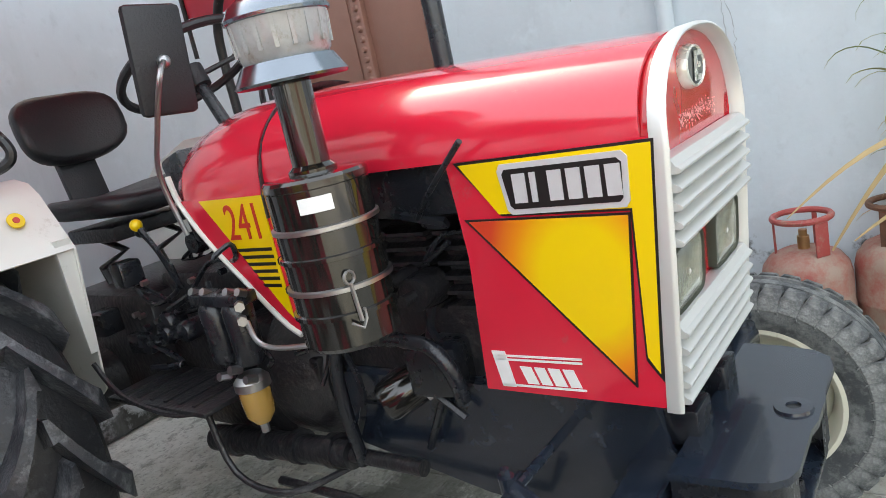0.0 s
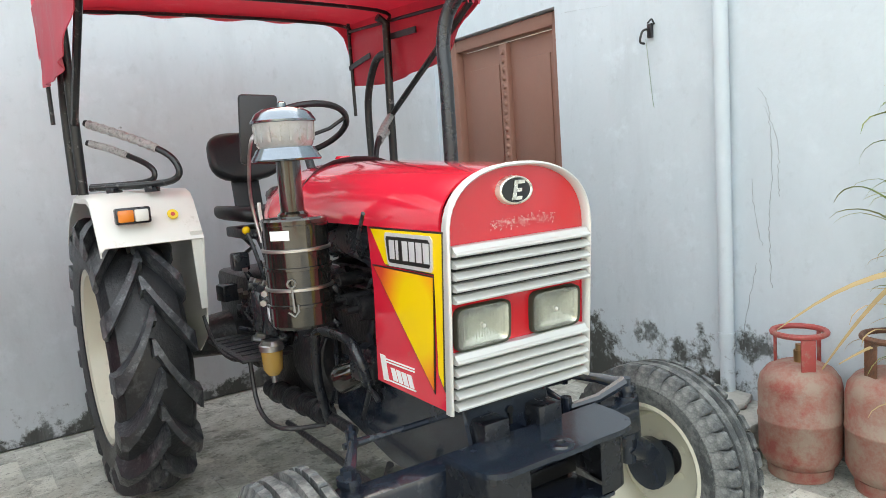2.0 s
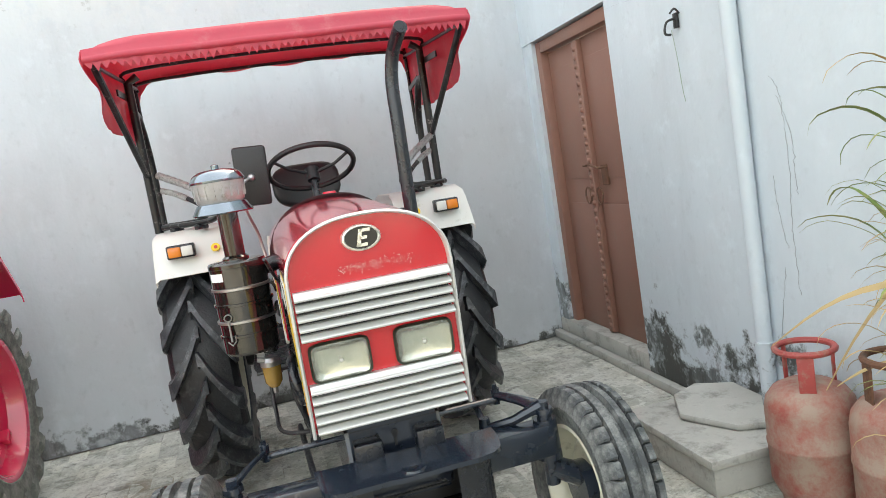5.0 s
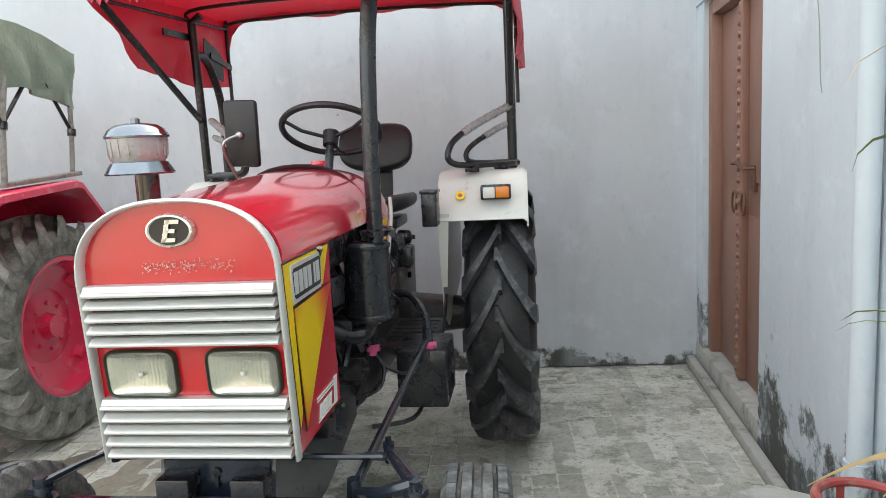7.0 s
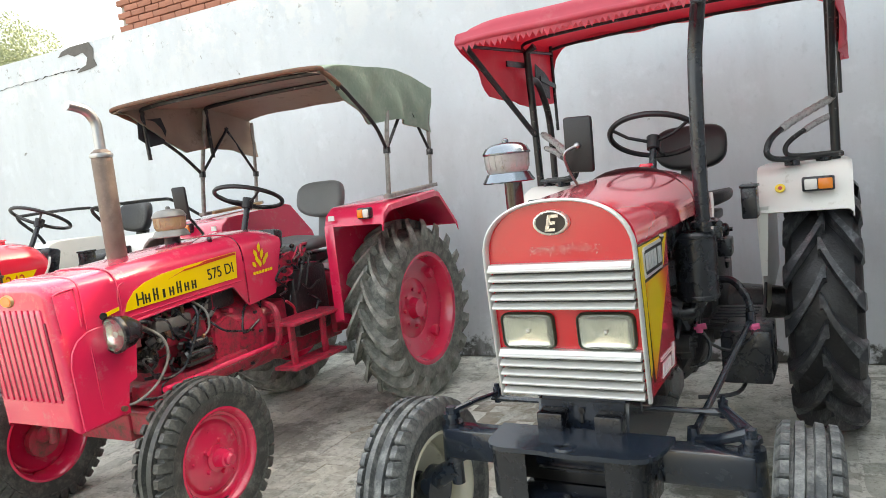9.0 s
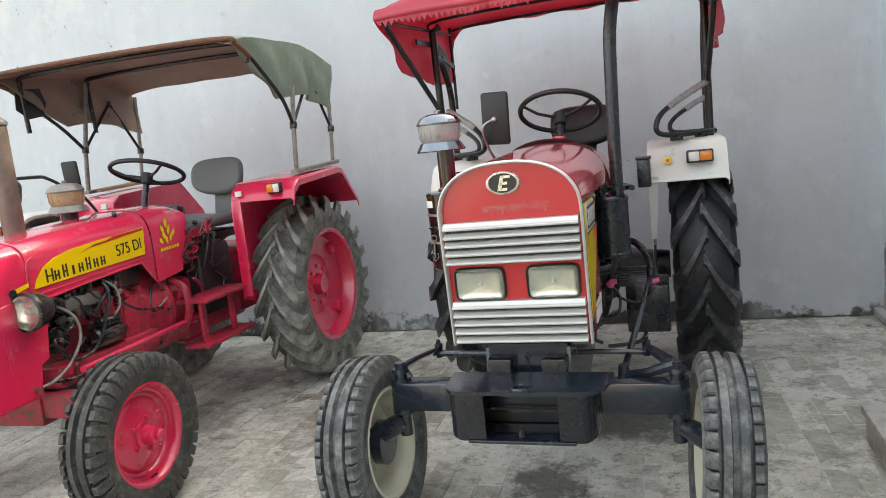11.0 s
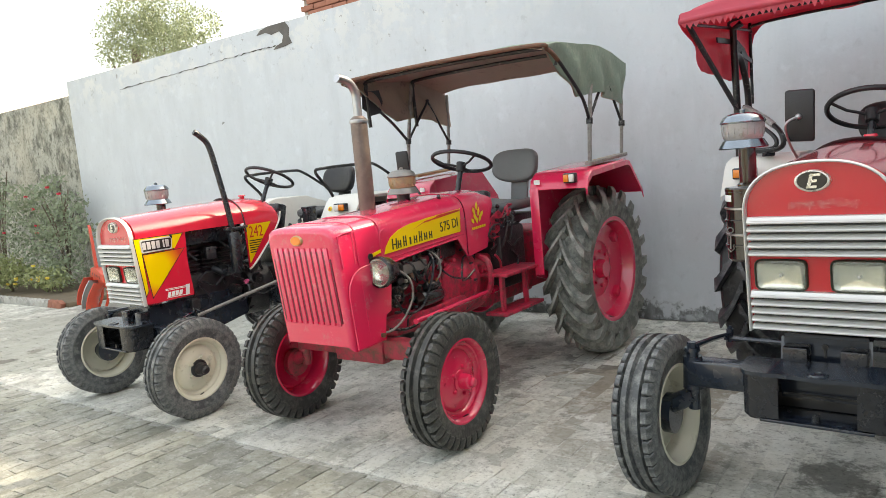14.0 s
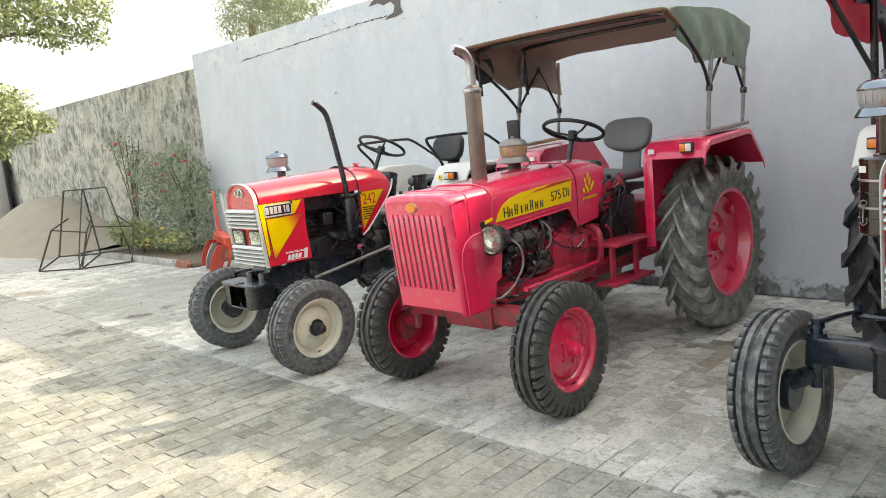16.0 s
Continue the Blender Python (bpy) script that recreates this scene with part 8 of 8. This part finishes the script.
def wall_crack(pts, w, seed):
    """A hairline that runs down the side wall; points along the wall and up."""
    rnd = random.Random(seed)
    c = empty("wall_crack", SIDE, "thin hairline crack down the pale blue wall", "crack", kind="structure")
    fine = [p + Vector((0, rnd.gauss(0, 0.003), 0)) for p in smooth([(-0.002, y, z) for y, z in pts], 9)]
    a, b = [], []
    for p in fine:
        d = w * rnd.choice((0.3, 0.5, 0.8, 1.0, 1.8))
        a.append(p + Vector((0, d, 0)))
        b.append(p - Vector((0, d, 0)))
    bm = B()
    loft(bm, [a, b])
    thick(bm, 0.0015)
    part("crack_line", bm, HAIR, c)


RUSTW = mat("bare_old_brick", (0.13, 0.122, 0.115), 0.95, grain=0.4, scale=12, bump=0.5)
HAIR = mat("grey_hairline", (0.36, 0.40, 0.42), 0.9, grain=0.3)
JOINTD = mat("dark_crack", (0.05, 0.048, 0.045), 0.95, grain=0.3)
crack("plaster_crack", [(-7.9, BACK_Y - 0.003, 2.9), (-7.2, BACK_Y - 0.003, 2.915), (-6.4, BACK_Y - 0.003, 2.93), (-5.6, BACK_Y - 0.003, 2.95), (-5.0, BACK_Y - 0.003, 2.965), (-4.6, BACK_Y - 0.003, 2.955)], 0.0035, Matrix(), "long jagged crack in the limewashed plaster")
wall_crack([(-1.30, 1.6), (-1.34, 1.53), (-1.355, 1.43), (-1.36, 1.22), (-1.345, 1.04), (-1.344, 0.9), (-1.35, 0.71)], 0.0011, 1)
wall_crack([(-1.328, 1.52), (-1.385, 1.36), (-1.388, 1.23), (-1.391, 1.12)], 0.001, 2)
wall_crack([(-1.28, 0.82), (-1.226, 0.58), (-1.19, 0.42)], 0.0011, 3)
wall_crack([(-1.262, 1.2), (-1.274, 1.04), (-1.309, 0.9)], 0.001, 4)
wall_crack([(-0.03, 2.17), (-0.19, 2.16), (-0.42, 2.135)], 0.003, 5)
bm = B()
rnd = random.Random(3)
pts = [(x, BACK_Y - 0.003, z) for x, z in ((-4.92, 3.12), (-4.85, 3.17), (-4.7, 3.198), (-4.42, 3.198), (-4.36, 3.12), (-4.38, 3.03), (-4.34, 2.95), (-4.46, 2.93), (-4.66, 2.92), (-4.6, 2.955), (-4.5, 2.98), (-4.47, 3.05), (-4.53, 3.11), (-4.66, 3.09), (-4.76, 3.13))]
prism(bm, pts, (0, -0.003, 0))
tagged(part("broken_plaster", bm, RUSTW), "patch where plaster has broken off to old brick", "plaster patch", kind="structure")


# ---- paving, piece by piece ----
def paver_mat(name, k, smear=0.85, dark=0.7, warm=1.0, stains=()):
    m = bpy.data.materials.new(name)
    m.use_nodes = True
    nt, N, L, b = nodes_of(m)
    q = 0.5 + 0.5 * k
    geo = N.new("ShaderNodeNewGeometry")
    oi = N.new("ShaderNodeObjectInfo")
    add = N.new("ShaderNodeMath")
    add.operation = "ADD"
    L.new(geo.outputs["Random Per Island"], add.inputs[0])
    L.new(oi.outputs["Random"], add.inputs[1])
    fr = N.new("ShaderNodeMath")
    fr.operation = "FRACT"
    L.new(add.outputs[0], fr.inputs[0])
    cr = N.new("ShaderNodeValToRGB")
    e = cr.color_ramp.elements
    e[0].position, e[0].color = 0.0, (0.235 * k, 0.24 * k, 0.218 * k * warm, 1)
    e[1].position, e[1].color = 1.0, (0.46 * k, 0.457 * k, 0.415 * k * warm, 1)
    L.new(fr.outputs[0], cr.inputs["Fac"])

    def layer(prev, scale, lo, hi, color, rough=0.7, fac=1.0):
        n = N.new("ShaderNodeTexNoise")
        n.inputs["Scale"].default_value = scale
        n.inputs["Detail"].default_value = 8
        n.inputs["Roughness"].default_value = rough
        L.new(geo.outputs["Position"], n.inputs["Vector"])
        r = N.new("ShaderNodeMapRange")
        r.inputs["From Min"].default_value = lo
        r.inputs["From Max"].default_value = hi
        r.inputs["To Max"].default_value = fac
        L.new(n.outputs["Fac"], r.inputs["Value"])
        x = N.new("ShaderNodeMix")
        x.data_type = "RGBA"
        L.new(r.outputs["Result"], x.inputs["Factor"])
        L.new(prev, x.inputs["A"])
        x.inputs["B"].default_value = (*color, 1)
        return x.outputs["Result"], n

    c, _ = layer(cr.outputs["Color"], 0.8, 0.45, 0.56, (0.58 * q, 0.585 * q, 0.55 * q), 0.76, smear * 0.8)
    c, _ = layer(c, 1.3, 0.5, 0.6, (0.185, 0.19, 0.155), 0.76, dark)
    c, _ = layer(c, 5.5, 0.5, 0.58, (0.61 * q, 0.615 * q, 0.575 * q), 0.8, smear * 0.6)
    c, _ = layer(c, 8.0, 0.53, 0.6, (0.14, 0.145, 0.12), 0.8, dark * 0.8)
    c, _ = layer(c, 2.3, 0.64, 0.69, (0.06, 0.056, 0.05), 0.65, 0.8)
    c, _ = layer(c, 38, 0.54, 0.62, (0.13, 0.132, 0.112), 0.8, 0.65)
    c, n4 = layer(c, 24, 0.55, 0.66, (0.62 * q, 0.62 * q, 0.58 * q), 0.8, 0.6)
    # oil drips, damp mossy corner, darker patches under tractors, each with a ragged outline
    for cx, cy, r, col, fac in stains:
        sb = N.new("ShaderNodeVectorMath")
        sb.operation = "DISTANCE"
        L.new(geo.outputs["Position"], sb.inputs[0])
        sb.inputs[1].default_value = (cx, cy, 0)
        nz = N.new("ShaderNodeTexNoise")
        nz.inputs["Scale"].default_value = 2.2 / r ** 0.5
        nz.inputs["Detail"].default_value = 8
        nz.inputs["Roughness"].default_value = 0.75
        L.new(geo.outputs["Position"], nz.inputs["Vector"])
        ma = N.new("ShaderNodeMath")
        ma.operation = "MULTIPLY_ADD"
        ma.inputs[1].default_value = 4.0
        L.new(nz.outputs["Fac"], ma.inputs[0])
        dv = N.new("ShaderNodeMath")
        dv.operation = "MULTIPLY"
        dv.inputs[1].default_value = -1.0 / r
        L.new(sb.outputs["Value"], dv.inputs[0])
        L.new(dv.outputs[0], ma.inputs[2])
        mr = N.new("ShaderNodeMapRange")
        mr.inputs["From Min"].default_value = 0.95
        mr.inputs["From Max"].default_value = 1.4
        mr.inputs["To Max"].default_value = fac
        L.new(ma.outputs[0], mr.inputs["Value"])
        xm = N.new("ShaderNodeMix")
        xm.data_type = "RGBA"
        L.new(mr.outputs["Result"], xm.inputs["Factor"])
        L.new(c, xm.inputs["A"])
        xm.inputs["B"].default_value = (*col, 1)
        c = xm.outputs["Result"]
    L.new(c, b.inputs["Base Color"])
    b.inputs["Roughness"].default_value = 0.88
    bp = N.new("ShaderNodeBump")
    bp.inputs["Strength"].default_value = 0.7
    bp.inputs["Distance"].default_value = 0.012
    L.new(n4.outputs["Fac"], bp.inputs["Height"])
    L.new(bp.outputs["Normal"], b.inputs["Normal"])
    return m


PAVER = paver_mat("worn_grey_paver", 0.8, 0.45, 0.6, 0.9, ((1.75, -0.5, 0.1, (0.1, 0.1, 0.08), 0.6), (-6.8, -0.7, 1.6, (0.4, 0.405, 0.36), 0.75), (-5.4, -0.5, 0.13, (0.11, 0.105, 0.085), 0.75), (-5.36, -0.28, 0.1, (0.11, 0.105, 0.085), 0.75)))
PAVERN = paver_mat("cement_smeared_paver", 1.5, 0.72, 0.5, 0.97, ((-6.3, 1.2, 2.3, (0.27, 0.28, 0.245), 0.75), (-4.4, 1.6, 1.2, (0.3, 0.305, 0.27), 0.6), (-5.5, 0.15, 0.13, (0.11, 0.105, 0.085), 0.75), (-5.6, 0.5, 0.1, (0.12, 0.115, 0.09), 0.6), (-8.5, 0.0, 0.25, (0.3, 0.19, 0.13), 0.5), (2.5, 1.4, 1.0, (0.22, 0.225, 0.18), 0.4), (2.2, 2.75, 0.3, (0.12, 0.12, 0.09), 0.6), (1.12, 0.07, 0.12, (0.07, 0.07, 0.06), 0.8), (1.3, 0.65, 0.2, (0.07, 0.07, 0.06), 0.75), (1.6, 1.3, 0.35, (0.07, 0.07, 0.055), 0.75), (0.25, 0.9, 0.6, (0.26, 0.235, 0.18), 0.5), (2.2, 0.0, 0.4, (0.17, 0.17, 0.14), 0.7), (-0.9, 1.2, 0.4, (0.13, 0.12, 0.1), 0.6)))
NEARSTAINS = ((1.12, 0.07, 0.12, (0.07, 0.07, 0.06), 0.8), (1.3, 0.65, 0.2, (0.07, 0.07, 0.06), 0.75), (1.6, 1.3, 0.35, (0.07, 0.07, 0.055), 0.75), (0.1, 1.5, 0.75, (0.23, 0.195, 0.14), 0.75), (-0.2, 2.0, 0.4, (0.1, 0.095, 0.08), 0.6), (2.2, 0.0, 0.4, (0.2, 0.2, 0.16), 0.6), (-0.9, 1.2, 0.4, (0.13, 0.12, 0.1), 0.6), (-6.3, 1.2, 2.3, (0.27, 0.28, 0.245), 0.75), (-4.4, 1.6, 1.2, (0.3, 0.305, 0.27), 0.6))
CEMENTW = paver_mat("washed_cement", 1.38, 0.95, 0.75, 0.97, NEARSTAINS)
bpy.data.objects["ground"].data.materials[0] = paver_mat("gritty_joint", 0.95, 0.6, 0.7)
paving = tagged(empty("pavement", pose(0, 0, 0), "", ""), "worn grey brick paving of the yard with cement stains", "paving", kind="structure")


def paver_verts(x, y, w, l, dz, tilt, jit=None):
    """Ten-sided chamfered block: lower rim and a slightly smaller top."""
    c = 0.0024
    z = dz
    out = []
    for q, zz in ((0.0, z - 0.03), (0.0, z - c), (c, z)):
        for sx, sy in ((-1, -1), (1, -1), (1, 1), (-1, 1)):
            j = jit[(sx > 0) * 2 + (sy > 0)] if jit else (0, 0)
            out.append((x + sx * (w / 2 - q) + j[0], y + sy * (l / 2 - q) + j[1], zz + tilt[0] * sx + tilt[1] * sy))
    return out


PFACES = [(8, 9, 10, 11)] + [(a + k, a + (k + 1) % 4, a + 4 + (k + 1) % 4, a + 4 + k) for a in (0, 4) for k in range(4)]
LW, LL, GAP = 0.115, 0.225, 0.004
rnd = random.Random(12)


def corners():
    """Worn corners, each a few millimetres off."""
    return [(rnd.uniform(-0.004, 0.004), rnd.uniform(-0.006, 0.006)) for _ in range(4)]


shared = []
for k in range(8):
    me = bpy.data.meshes.new("paver")
    me.from_pydata(paver_verts(0, 0, LW - GAP, LL - GAP, 0, (rnd.uniform(-0.0012, 0.0012), rnd.uniform(-0.0012, 0.0012)), corners()), [], PFACES)
    me.materials.append(PAVERN if k > 3 else PAVER)
    shared.append(me)
vs, fs, zone = [], [], []
single = 0
for i in range(int(14.6 / LW)):
    x = -11.3 + (i + 0.5) * LW
    for half, y0, y1 in ((0, -0.215, 3.13), (1, -4.2, -0.235)):
        n = int((y1 - y0) / LL) + 1
        for j in range(n):
            ya = y0 + (j - (0.5 if i % 2 else 0)) * LL
            yb = ya + LL
            ya, yb = max(ya, y0), min(yb, y1)
            if yb - ya < 0.05 or x > 3.14:
                continue
            dz = rnd.uniform(-0.0022, 0.001)
            y = (ya + yb) / 2
            if single < 300 and -1.6 < x < 1.2 and -1.5 < y < 0.45 and yb - ya > LL - 0.01:
                ob = new("paver", shared[rnd.randrange(4) + (4 if half == 0 else 0)])
                ob.parent = paving
                ob.location = (x + rnd.uniform(-0.003, 0.003), y + rnd.uniform(-0.003, 0.003), dz)
                ob.rotation_euler = (0, 0, rnd.uniform(-0.012, 0.012))
                single += 1
            else:
                b0 = len(vs)
                vs += paver_verts(x + rnd.uniform(-0.003, 0.003), y + rnd.uniform(-0.003, 0.003), LW - GAP + (0.002 if half == 0 else -0.001) + rnd.uniform(-0.003, 0.002), yb - ya - GAP + rnd.uniform(-0.006, 0.002), dz, (rnd.uniform(-0.0012, 0.0012), rnd.uniform(-0.0012, 0.0012)), corners())
                fs += [tuple(b0 + q for q in f) for f in PFACES]
                zone += [1 - half] * len(PFACES)
# cement washed over the bricks: it fills the joints and here and there lies on top of them
CX, CY = 330, 76
vs2, fs2 = [], []
for i in range(CX + 1):
    for j in range(CY + 1):
        x, y = -11.28 + 14.4 * i / CX, -0.2 + 3.33 * j / CY
        near = max(0.0, min(1.0, (x + 1.6) / 1.2)) * max(0.0, min(1.0, (y - 0.1) / 0.6))
        h = 0.5 * mnoise.noise((x * 0.9, y * 1.1, 3.0)) + 0.3 * mnoise.noise((x * 2.6, y * 2.9, 7.0)) + 0.2 * mnoise.noise((x * 7.0, y * 7.5, 1.0))
        z = -0.0052 + 0.009 * h + 0.0042 * near
        vs2.append((x, y, max(-0.0085, min(0.0035, z)) - (0.006 if min(i, j, CX - i, CY - j) == 0 else 0)))
        if i and j:
            a = (i - 1) * (CY + 1) + j - 1
            fs2.append((a, a + CY + 1, a + CY + 2, a + 1))
me = bpy.data.meshes.new("cement_fill")
me.from_pydata(vs2, [], fs2)
me.polygons.foreach_set("use_smooth", [True] * len(fs2))
me.materials.append(CEMENTW)
fill = new("cement_fill", me)
fill.parent = paving
fill["label"] = "cement washed into and over the joints"
me = bpy.data.meshes.new("pavers")
me.from_pydata(vs, [], fs)
me.materials.append(PAVER)
me.materials.append(PAVERN)
me.polygons.foreach_set("material_index", zone)
rest = new("pavers", me)
rest.parent = paving
rest["kind"] = "stuff"
bm = B()
box(bm, (-30, 0, -0.02), (37.2, 60, 0.03))
box(bm, (-4, -27, -0.02), (14.7, 45.6, 0.03))
box(bm, (40, 0, -0.02), (72, 60, 0.03))
tagged(part("yard_floor", bm, CONCRETE), "cement yard floor beyond the brick paving", "floor", kind="structure")
